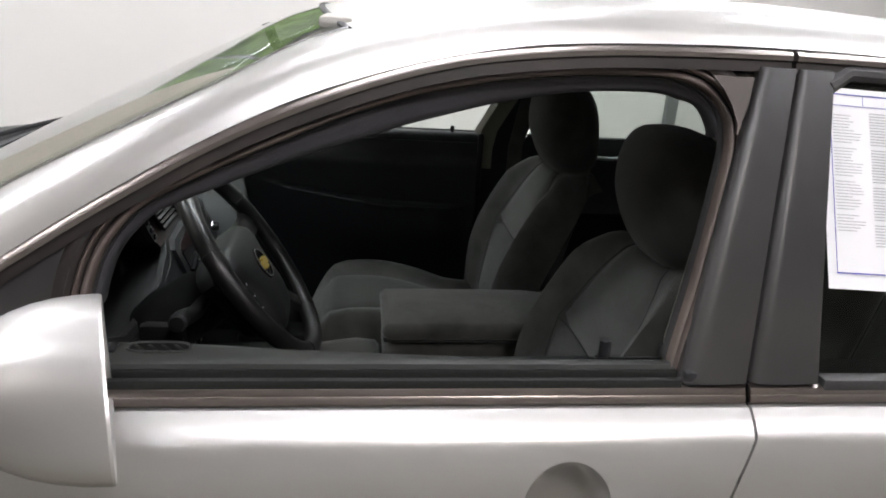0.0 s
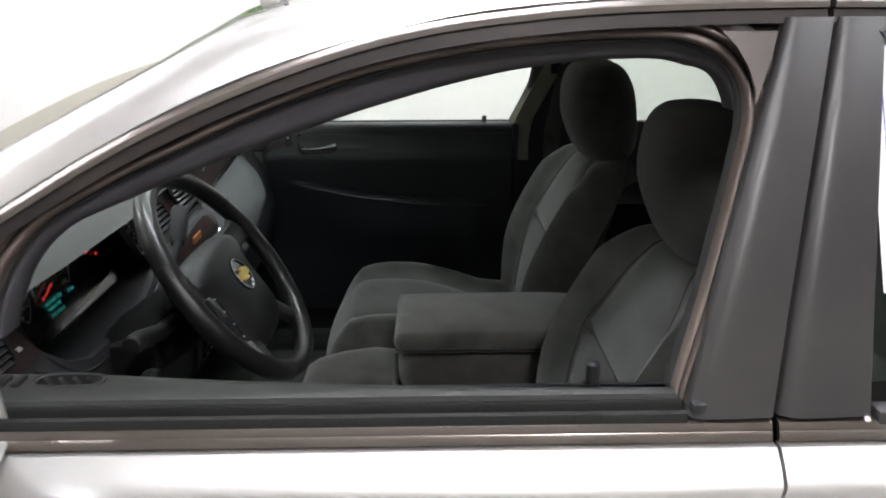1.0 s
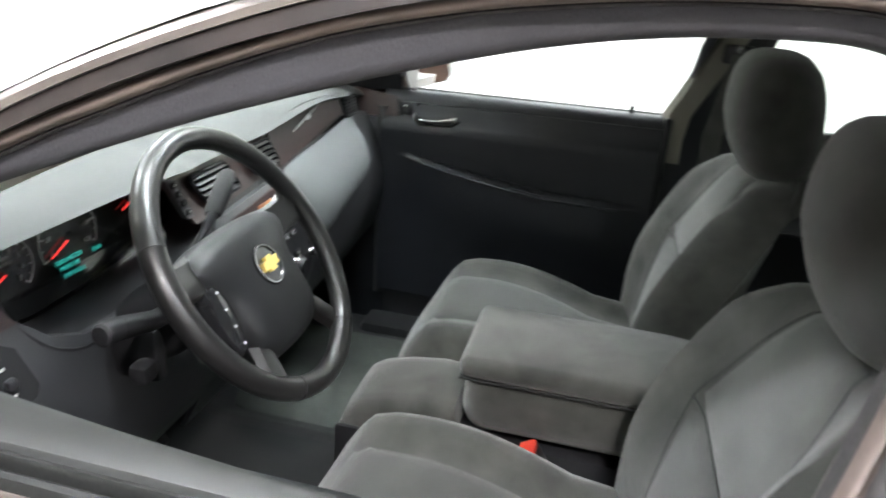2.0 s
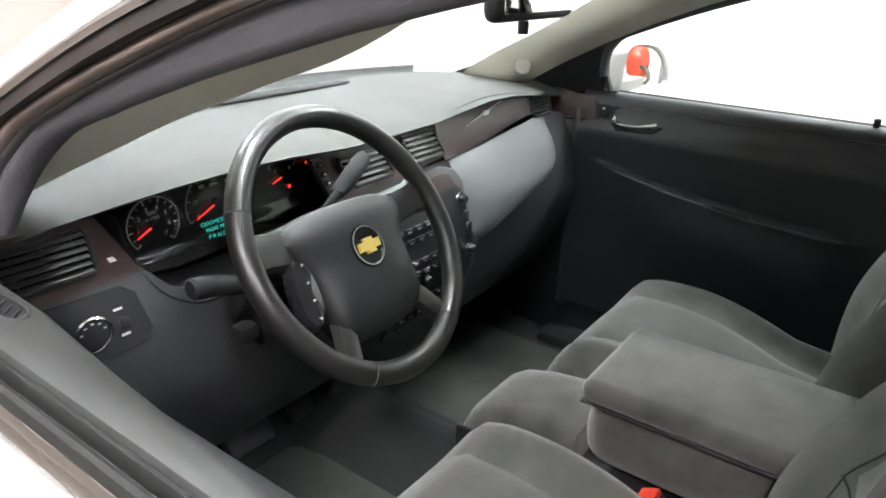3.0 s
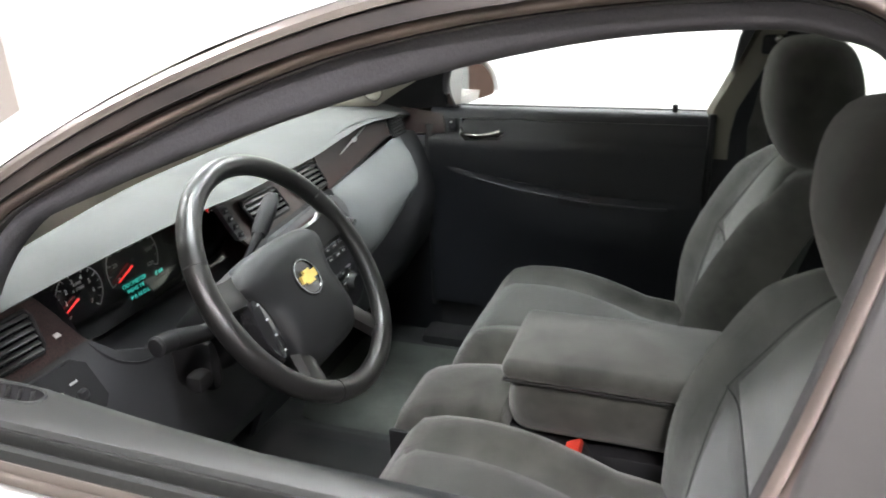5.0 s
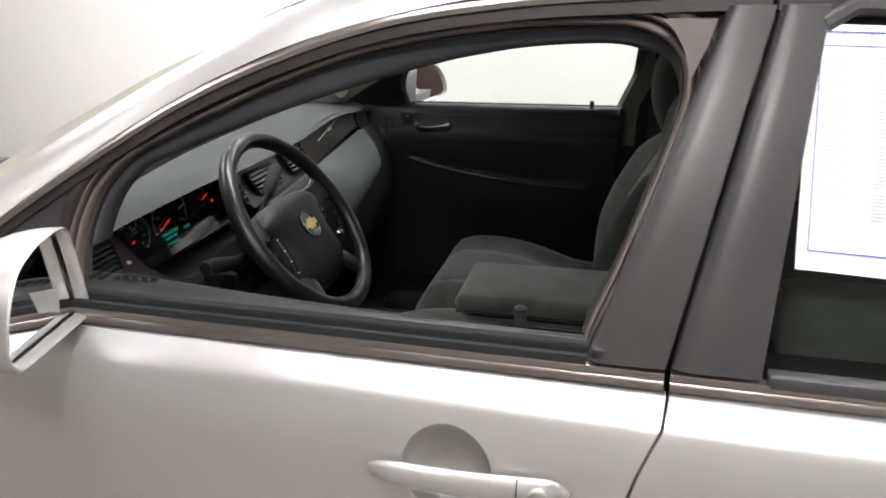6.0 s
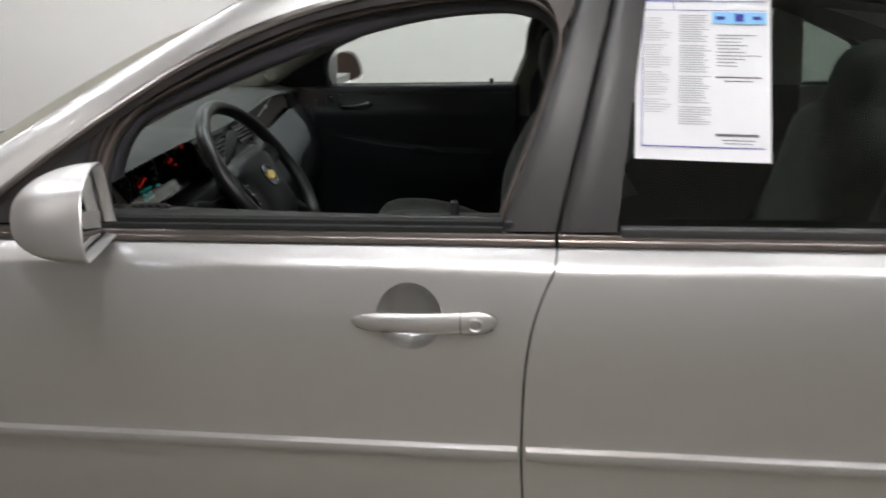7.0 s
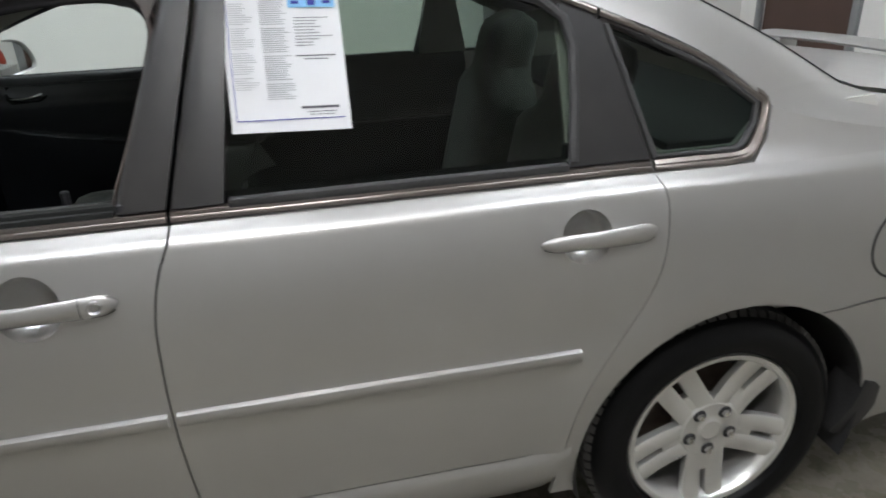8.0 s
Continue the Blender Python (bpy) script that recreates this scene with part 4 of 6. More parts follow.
        part("lug_shade", lathe([(0.0, 0.0262), (0.0150, 0.0262), (0.0172, 0.0235)], 20, lambda r, b, h: Vector((x + c[0] + r * math.cos(b), yc + s * h, 0.33 + c[1] + r * math.sin(b)))), SEAL, tyre)
    for k in range(5):
        a = radians(342) + 2 * math.pi * k / 5
        c = (0.0575 * math.cos(a), 0.0575 * math.sin(a))
        part("lug_nut", lathe([(0.0, 0.036), (0.008, 0.035), (0.0105, 0.03), (0.0105, 0.015), (0.014, 0.012)], 6, lambda r, b, h: Vector((x + c[0] + r * math.cos(b), yc + s * h, 0.33 + c[1] + r * math.sin(b)))), PLATED, tyre)
    return tyre


for x in (AXLE_R, AXLE_F):
    for s in (-1, 1):
        wheel(x, s)
part("underbody", box(1.5, 0, 0.26, 3.9, 1.1, 0.10, 0.02), SEAL, car, "dark floor pan")


# ---- door mirrors ----
def door_mirror(s, parent, glass_turn):
    """A shell whose rear rim faces back and inwards, with the glass set into it."""
    inner, along = Vector((0.893 if s < 0 else 0.872, s * 0.832, 0)), Vector((0.324, s * 0.946, 0))
    # rim outline: outward distance, height
    rim = curve([(0.000, 0, 1.062), (0.006, 0, 1.11), (0.014, 0, 1.155), (0.024, 0, 1.166), (0.06, 0, 1.170), (0.105, 0, 1.168), (0.155, 0, 1.155), (0.190, 0, 1.125), (0.208, 0, 1.09), (0.206, 0, 1.072), (0.19, 0, 1.064), (0.10, 0, 1.056), (0.02, 0, 1.050), (0.004, 0, 1.053), (0.000, 0, 1.062)], 56)[:-1]
    rim = [Vector((p.x, 0, (1.153 if s < 0 else 1.164) + (p.z - 1.167) * 1.16)) for p in rim]
    mid = Vector((0.105, 0, 1.088 if s < 0 else 1.099))

    def place(p, g, fwd, sink=0.0):
        q = mid + (p - mid) * g
        return inner + along * q.x + Vector((-fwd, 0, q.z - sink))

    rings = []
    for k in range(10):
        a = math.pi / 2 * k / 9
        rings.append([place(p, max(0.04, math.cos(a) ** 0.75), 0.140 * math.sin(a) + (0.03 * (p.x - 0.1) * math.sin(a)), 0.006 * math.sin(a)) for p in rim])
    cap = part("door_mirror", skin(rings, True, False), PAINT, parent, "silver door mirror housing", 60)
    part("bezel", skin([[place(p, g, f) for p in rim] for g, f in ((1.0, 0.0), (0.985, -0.003), (0.955, -0.001), (0.94, 0.006), (0.92, 0.016))], True, False), PAINT, cap, "", 60)
    turn = Euler((0, 0, radians(glass_turn))).to_matrix()
    c = inner + along * mid.x + Vector((-0.020, 0, mid.z))
    bm = bmesh.new()
    nrm = turn @ Vector((1, 0, 0))
    flat = turn @ Vector((0, s, 0))
    bm.faces.new([bm.verts.new(c + flat * (p.x - mid.x) * 0.89 + Vector((0, 0, (p.z - mid.z) * 0.90))) for p in rim])
    part("mirror_glass", bm, MIRROR, cap, "mirror glass", 0)
    part("glass_backing", plate([c - nrm * 0.004 + flat * (p.x - mid.x) * 0.86 + Vector((0, 0, (p.z - mid.z) * 0.88)) for p in rim], -nrm, 0.004), BLACKP, cap)
    part("stalk", skin([[Vector((x + dx, s * y, z + dz)) for dx, dz in ((-0.05, -0.016), (0.03, -0.016), (0.035, 0.014), (-0.045, 0.014))] for x, y, z in ((0.83, 0.835, 1.050), (0.845, 0.865, 1.054), (0.88, 0.90, 1.066))]), PAINT, cap)


door_mirror(-1, fd_l, 19)
door_mirror(1, fd_r, -28.9)
# ---- cabin shell ----
def mirrored(p, s):
    return Vector((p.x, s * p.y, p.z))


for s in (-1, 1):
    # windscreen pillar trim, from the dash to the roof
    if s > 0:
        oute = curve([(0.585, 0.730, 1.015), (0.661, 0.705, 1.062), (0.746, 0.700, 1.113), (0.826, 0.690, 1.155), (0.905, 0.675, 1.194), (1.01, 0.655, 1.240), (1.18, 0.625, 1.305), (1.36, 0.605, 1.345)], 24)
        inne = curve([(0.425, 0.665, 1.040), (0.517, 0.620, 1.092), (0.582, 0.610, 1.130), (0.680, 0.590, 1.178), (0.79, 0.570, 1.232), (0.90, 0.550, 1.290), (1.01, 0.530, 1.345), (1.12, 0.52, 1.395)], 24)
    else:
        oute = curve([(0.80, 0.735, 1.085), (0.85, 0.712, 1.160), (0.905, 0.700, 1.200), (0.965, 0.686, 1.230), (1.045, 0.668, 1.265), (1.13, 0.652, 1.295), (1.24, 0.632, 1.325), (1.36, 0.605, 1.345)], 24)
        inne = curve([(0.655, 0.695, 1.044), (0.699, 0.662, 1.073), (0.756, 0.625, 1.108), (0.832, 0.583, 1.151), (0.905, 0.555, 1.188), (1.026, 0.53, 1.237), (1.148, 0.516, 1.284), (1.28, 0.5, 1.36)], 24)
        back = curve([(0.37, 0.69, 1.045), (0.45, 0.672, 1.092), (0.59, 0.643, 1.170), (0.75, 0.603, 1.255), (0.93, 0.562, 1.340), (1.12, 0.52, 1.395)], 24)
        part("pillar_trim_face", grid(lambda f, k: mirrored(inne[int(k)].lerp(back[int(k)], f), s), steps(0, 1, 6), range(25)), PILLAR, car)

    def trim(f, k):
        p = oute[int(k)].lerp(inne[int(k)], f)
        b = (0.022 if s > 0 else 0.006) * math.sin(math.pi * f)
        return Vector((p.x + b * 0.5, s * (p.y - b), p.z - b * 0.2))

    part("pillar_trim", grid(trim, steps(0, 1, 10), range(25)), PILLAR, car, "light beige windscreen pillar trim")
    if s > 0:
        e3 = Vector((0.45, -s * 0.85, 0.25)).normalized()
        e1 = e3.cross(Vector((0, 0, 1))).normalized()
        e2 = e3.cross(e1)
        sc = trim(0.42, 5) + e3 * 0.024
        part("pillar_speaker", lathe([(0.0, 0.0005), (0.020, 0.0005), (0.021, -0.0012), (0.022, 0.0015), (0.024, 0.0), (0.026, -0.012)], 28, lambda r, a, h: sc + e3 * h + e1 * r * math.cos(a) + e2 * r * math.sin(a)), SPEAKER, car, "round tweeter grille in the pillar trim")

    def edge(f, k):
        o, i = OUTC[int(k)], INC[int(k)]
        low = 0.062
        w = half(o.x, max(1.03, o.z))
        row = [(w - 0.028, o.z - 0.040), (w - 0.036, o.z - low + 0.015), (w - 0.060, o.z - low), (i.y + 0.005, o.z - low + 0.002), (i.y - 0.06, o.z - 0.050), (i.y - 0.16, i.z - 0.066), (i.y - 0.26, i.z - 0.045)]
        y, z = row[int(f)]
        return Vector((o.x + (i.x - o.x) * int(f) / 6, s * y, z))

    part("headliner_edge", grid(edge, range(5), range(kw + 1, 56)), EDGEM, car, "dark roof edge trim over the doors", 70)
    part("headliner_side", grid(edge, range(4, 7), range(kw + 1, 56)), LINER, car)
part("headliner", grid(lambda v, k: Vector((INC[int(k)].x - 0.05 * max(0, 1 - (int(k) - kw) / 8) * (1 - v * v), v * (INC[int(k)].y - 0.25), INC[int(k)].z - 0.045 + 0.01 * (1 - v * v))), steps(-1, 1, 12), range(kw, kb + 1)), LINER, car, "grey cloth headliner")
part("header_trim", box(1.135, 0, 1.428, 0.05, 1.02, 0.02, 0.009), LINER, car)


def inner_y(x, z):
    """Half width of the inner door skin."""
    led = lerp_table([(0.80, 0.875), (0.87, 0.860), (1.10, 0.822), (1.30, 0.798), (1.62, 0.788)], x)
    y = lerp_table([(0.40, 0.74), (0.60, 0.735), (0.90, 0.742), (0.955, 0.742), (0.975, 0.757), (1.02, 0.768), (1.036, 0.778), (1.046, 0.800)], z)
    ends = min(1.0, max(0.0, (x - 0.86) / 0.12)) * min(1.0, max(0.0, (1.56 - x) / 0.10))
    arm = 0.024 * ends
    if z < led:
        y -= arm * (1.0 if z > led - 0.10 else max(0.25, 1 - (led - 0.10 - z) / 0.12))
    elif z < led + 0.012:
        y -= arm * (1 - (z - led) / 0.012) ** 0.6
    return y


def inner_door(s, parent):
    xs = steps(0.80, 1.585, 44)

    def pt(x, v):
        led = lerp_table([(0.80, 0.875), (0.87, 0.860), (1.10, 0.822), (1.30, 0.798), (1.62, 0.788)], x)
        low = [0.42, 0.5, 0.58, 0.66]
        zs = low + [led - 0.10, led - 0.05, led - 0.012, led - 0.004, led, led + 0.004, led + 0.012] + [led + 0.02, 0.90, 0.93, 0.955, 0.962, 0.975, 1.0, 1.02, 1.03, 1.037, 1.042, 1.046]
        z = zs[int(v)]
        return Vector((x, s * inner_y(x, z), z))

    skin_ob = part("door_panel", grid(pt, xs, range(23)), PANELP, parent, "charcoal vinyl inner door panel with a moulded armrest")
    # grip pocket in the armrest
    if s > 0:
        rings = []
        for x in steps(1.20, 1.29, 5):
            rings.append([Vector((x, s * (inner_y(x, 0.80) + 0.0 + a), lerp_table([(1.10, 0.822), (1.30, 0.798)], x) + b)) for a, b in ((-0.004, -0.02), (-0.004, 0.006), (0.012, 0.010), (0.020, 0.004), (0.02, -0.02))])
        part("pull_cup", skin(rings), BLACKP, skin_ob)
        part("armrest_edge", tube([Vector((x, s * (inner_y(x, 0.70) - 0.001), lerp_table([(0.80, 0.875), (0.87, 0.860), (1.10, 0.822), (1.30, 0.798), (1.62, 0.788)], x) - 0.003)) for x in steps(0.93, 1.50, 30)], 0.004, 6), PANELP, skin_ob)
    if s < 0:
        # broad ledge, wider towards the front
        def ledge(x):
            yi = lerp_table([(0.80, 0.748), (0.95, 0.752), (1.10, 0.768), (1.25, 0.780), (1.40, 0.788), (1.58, 0.792)], x)
            return [Vector((x, s * y, z)) for y, z in ((0.822, 1.038), (0.819, 1.0470), (0.812, 1.0492), (yi + 0.024, 1.049), (yi + 0.012, 1.0455), (yi + 0.003, 1.034), (yi, 1.018), (yi + 0.014, 1.012))]
        part("panel_ledge", skin([ledge(x) for x in steps(0.80, 1.583, 30)]), LEDGE, skin_ob, "grey soft door ledge")
    else:
        # same ledge as the driver's, given a darker colour for its weaker light
        part("panel_ledge", skin([[Vector((x, s * y, z)) for y, z in ((0.801, 1.040), (0.797, 1.0485), (0.786, 1.049), (0.774, 1.0435), (0.765, 1.030), (0.762, 1.018), (0.776, 1.012))] for x in steps(0.80, 1.583, 24)]), PANELP, skin_ob, "soft door ledge in darker vinyl, standing for its weaker light")
    # wood strip and switch, release handle in its cup
    part("wood_strip", sheet([(0.700, 0.969), (0.850, 0.976), (0.838, 1.030), (0.700, 1.043)], lambda x, z: Vector((x, s * (inner_y(max(x, 0.8), z) - 0.010), z)), (0, s * 0.008, 0), 0.04), WOOD, skin_ob, "dark burl wood strip")
    if s > 0:
        cup = part("handle_cup", sheet([(0.893, 0.972), (0.915, 0.955), (1.012, 0.960), (1.032, 0.974), (1.030, 0.990), (1.0, 1.016), (0.94, 1.026), (0.900, 1.024)], lambda x, z: Vector((x, s * (inner_y(x, z) - 0.003 + (0.022 * max(0, 1 - ((x - 0.97) / 0.08) ** 2 - ((z - 0.997) / 0.035) ** 2))), z)), (0, s * 0.004, 0), 0.012), GLOSSB, skin_ob, "black release handle recess")
        part("release_handle", tube([Vector((x, s * (0.750 - 0.008 * math.sin(math.pi * (x - 0.912) / 0.11)), 0.971 + 0.012 * ((x - 0.912) / 0.11) ** 2)) for x in steps(0.912, 1.020, 12)], lambda u: 0.0026 + 0.0048 * max(0.0, u - 0.55) / 0.45, 10, flat=1.3), PLATED, cup, "chrome inner door release")
    part("lock_switch", box(0.871, s * 0.750, 1.001, 0.026, 0.01, 0.040, 0.008), BLACKP, skin_ob)
    bm = bmesh.new()
    for k in range(3):
        box(0.852 + 0.016 * k, s * 0.785, 1.050, 0.009, 0.022, 0.006, 0.002, bm=bm)
    part("demist_vent", bm, BLACKP, skin_ob)
    for k in (0, 1):
        part("switch_button", box(0.871, s * 0.7448, 0.994 + 0.015 * k, 0.007, 0.003, 0.005, 0.001), WHITEMK if k else BLACKP, skin_ob)
    # lock knob
    part("lock_knob", tube([(1.497, s * 0.789, 1.035), (1.497, s * 0.789, 1.040), (1.497, s * 0.789, 1.041), (1.497, s * 0.789, 1.066), (1.497, s * 0.789, 1.068)], lambda u: (0.011 if u < 0.3 else 0.0075) if u < 0.95 else 0.005, 12), BLACKP, skin_ob, "black lock knob")
    part("inner_frame", box(1.595, s * 0.80, 0.74, 0.02, 0.09, 0.62, 0.008), BLACKP, parent)
    # belt seals either side of the glass slot
    if s < 0:
        rows = (((0.847, 1.024), (0.846, 1.031), (0.843, 1.038), (0.839, 1.040), (0.835, 1.037), (0.834, 1.02)), ((0.834, 1.02), (0.834, 1.028), (0.828, 1.028), (0.828, 1.02)), ((0.829, 1.02), (0.829, 1.041), (0.827, 1.044), (0.823, 1.043), (0.822, 1.02)))
    else:
        rows = (((0.853, 1.026), (0.852, 1.037), (0.845, 1.046), (0.835, 1.048), (0.826, 1.042), (0.824, 1.02)), ((0.824, 1.02), (0.824, 1.03), (0.812, 1.03), (0.812, 1.02)), ((0.812, 1.02), (0.812, 1.041), (0.808, 1.044), (0.802, 1.043), (0.800, 1.02)))
    for name, row, mat, label in (("belt_seal", rows[0], BELTRUB, "black outer belt weatherstrip"), ("slot", rows[1], SEAL, ""), ("inner_belt_seal", rows[2], BELTRUB, "ribbed inner weatherstrip")):
        part(name, skin([[Vector((x, s * y, z)) for y, z in row] for x in steps(0.862, 1.582, 20)]), mat, parent, label)


inner_door(-1, fd_l)
inner_door(1, fd_r)
# defroster outlet in the front end of the driver door's ledge
oval = [(0.937 + 0.037 * math.copysign(abs(math.cos(a)) ** 0.7, math.cos(a)), -0.7845 + 0.0115 * math.copysign(abs(math.sin(a)) ** 0.7, math.sin(a))) for a in (2 * math.pi * k / 28 for k in range(28))]
tilt = lambda x, y, up: Vector((x, y, 1.0502 + 0.16 * (-0.7845 - y) * (1 if y > -0.7845 else 0) * -1 + up))  # noqa: E731
vent = part("door_vent", skin([[tilt(0.937 + (x - 0.937) * g, -0.7845 + (y + 0.7845) * g, h) for x, y in oval] for g, h in ((1.05, -0.004), (1.03, 0.0012), (0.98, 0.0016), (0.95, 0.0006), (0.93, -0.003))], True, False), LEDGE, fd_l, "small side demister vent")
part("throat", skin([[tilt(0.937 + (x - 0.937) * g, -0.7845 + (y + 0.7845) * g, h) for x, y in oval] for g, h in ((0.94, -0.001), (0.5, -0.0012), (0.05, -0.0012))], True, True), MATTB, vent)
for k in range(4):
    part("slat", box(0.914 + 0.0155 * k, -0.7845, 1.0500, 0.0040, 0.0190, 0.002, 0.0008, rot=Euler((0, 0, 0.75)).to_matrix()), SLATM, vent)

for s, rdoor in ((-1, rd_l), (1, rd_r)):
    # rear door trims
    pan = part("door_panel", grid(lambda x, z: Vector((x, s * (lerp_table([(0.4, 0.75), (0.78, 0.735), (0.80, 0.685), (0.83, 0.74), (1.0, 0.765), (1.04, 0.79)], z)), z)), steps(1.72, 2.63, 22), [0.42, 0.55, 0.70, 0.77, 0.785, 0.80, 0.805, 0.82, 0.84, 0.9, 0.96, 1.0, 1.02, 1.035, 1.04]), PANELP, rdoor, "charcoal rear door panel")
    part("lock_knob", tube([(2.438, s * 0.789, 1.035), (2.438, s * 0.789, 1.066)], 0.0075, 10), BLACKP, pan)
    part("release_handle", tube([(2.0, s * 0.748, 0.985), (2.06, s * 0.738, 0.985), (2.10, s * 0.745, 0.99)], 0.007, 8), STEEL, pan)
    part("belt_seal", box(2.1, s * 0.838, 1.032, 0.65, 0.022, 0.018, 0.004), SEAL, rdoor)
    # B pillar
    rings = []
    for z in steps(0.45, 1.40, 14):
        f = max(0, (z - 1.02) / 0.38)
        x0 = 1.569 + 0.406 * max(0.0, min(z, 1.34) - 1.042)
        x1 = 1.755 + 0.07 * f
        y = 0.788 - 0.19 * f
        rings.append([Vector((x, s * yy, z)) for x, yy in ((x0 + 0.03, y + 0.045), (x0 + 0.003, y + 0.016), (x0 + 0.016, y - 0.010), (x1 - 0.03, y - 0.012), (x1 - 0.004, y + 0.004), (x1, y + 0.03))])
    low = part("pillar_lower", skin(rings[:8]), PANELP, car, "charcoal lower centre pillar trim")
    up = rings[7:]
    part("pillar_upper", skin([[r[0], r[1], r[2], r[2] + Vector((0.055, 0, 0)), r[2] + Vector((0.055, s * 0.02, 0))] for r in up]), CPILLAR, car, "beige upper centre pillar trim, darkened in place of shade")
    part("pillar_rear", skin([[r[2] + Vector((0.056, s * 0.02, 0)), r[2] + Vector((0.056, 0, 0)), r[3], r[4], r[5]] for r in up]), PANELP, car, "charcoal centre pillar trim")
    # belt webbing and its upper guide
    an = Vector((1.715, s * 0.655, 1.235))
    bm = bmesh.new()
    w = [an + Vector((0.01, 0, 0.0)), Vector((1.70, s * 0.70, 1.03)), Vector((1.71, s * 0.735, 0.75)), Vector((1.71, s * 0.74, 0.45))]
    part("belt_webbing", skin([[p + Vector((dx, -s * dy, 0)) for dx, dy in ((-0.024, 0.012), (0.024, 0.012), (0.024, 0.014), (-0.024, 0.014))] for p in w]), CLOTHM, car, "grey seat belt webbing")
    gd = part("belt_guide", box(an.x, an.y - s * 0.0, an.z, 0.07, 0.014, 0.045, 0.012), BLACKP, car, "black belt guide loop")
    part("bolt", lathe([(0.0, 0.006), (0.009, 0.005), (0.011, 0.0)], 14, lambda r, a, h: an + Vector((0, -s * (0.008 + h), 0.012)) + Vector((r * math.cos(a), 0, r * math.sin(a)))), PLATED, gd)
    part("sill_cover", box(1.15, s * 0.778, 0.365, 1.02, 0.045, 0.15, 0.012), BLACKP, car, "black plastic sill cover")
    # C pillar inner trim
    part("rear_pillar_trim", sheet([(2.44, 1.03), (2.46, 1.33), (2.56, 1.29), (2.64, 1.03)], lambda x, z: Vector((x, s * (half(x, z) - 0.045), z)), (0, -s * 0.01, 0), 0.06), LINER, car)
    part("rear_quarter_trim", sheet([(2.64, 1.03), (2.60, 1.0), (2.60, 0.6), (3.2, 0.6), (3.2, 1.10), (2.9, 1.09), (2.82, 1.03)], lambda x, z: Vector((x, s * (min(half(x, z), half(x, 1.03)) - 0.05), z)), (0, -s * 0.01, 0), 0.08), LINER, car)
part("rear_shelf", box(2.98, 0, 1.0, 0.50, 1.36, 0.02, 0.005), PANELP, car, "charcoal rear parcel shelf")

# ---- floor ----
part("carpet", grid(lambda y, x: Vector((x, y, 0.30 + 0.10 * math.exp(-((y / 0.12) ** 2)) + (0.28 * max(0, (0.62 - x) / 0.20) ** 1.5 if x < 0.62 else 0))), steps(-0.78, 0.78, 30), steps(0.40, 2.75, 30)), CARPET, car, "dark grey cabin carpet")
part("firewall", box(0.37, 0, 0.70, 0.04, 1.5, 0.66), SEAL, car)
for s in (-1, 1):
    part("kick_panel", box(0.60, s * 0.765, 0.6275, 0.44, 0.02, 0.675, 0.006), PANELP, car)
    part("door_gap_trim", tube([(0.80, s * 0.765, 0.40), (0.80, s * 0.765, 1.0)], 0.02, 10), SEAL, car)
    part("sill_trim", box(1.2, s * 0.72, 0.30, 0.86, 0.12, 0.06, 0.02), MATTB, car)
mt = part("floor_mat", sheet([(0.60, -0.60), (0.60, -0.16), (0.72, -0.13), (1.02, -0.13), (1.02, -0.60)], lambda a, b: Vector((a, b, 0.318 + (0.28 * max(0, (0.62 - a) / 0.20) ** 1.5 if a < 0.62 else 0))), (0, 0, 0.008), 0.05), MAT_GREY, car, "worn grey driver floor mat")
part("floor_mat", sheet([(0.60, 0.60), (0.60, 0.16), (0.72, 0.13), (1.02, 0.13), (1.02, 0.60)], lambda a, b: Vector((a, b, 0.318)), (0, 0, 0.008), 0.05), MAT_GREY, car, "grey passenger floor mat")
for y, w in ((-0.30, 0.11), (-0.16, 0.06)):
    part("pedal", box(0.62, y, 0.45, 0.02, w, 0.06, 0.006, rot=Euler((0, radians(-35), 0)).to_matrix()), BLACKP, car)
    part("pedal_arm", tube([(0.62, y, 0.46), (0.52, y, 0.62)], 0.008), BLACKP, car)


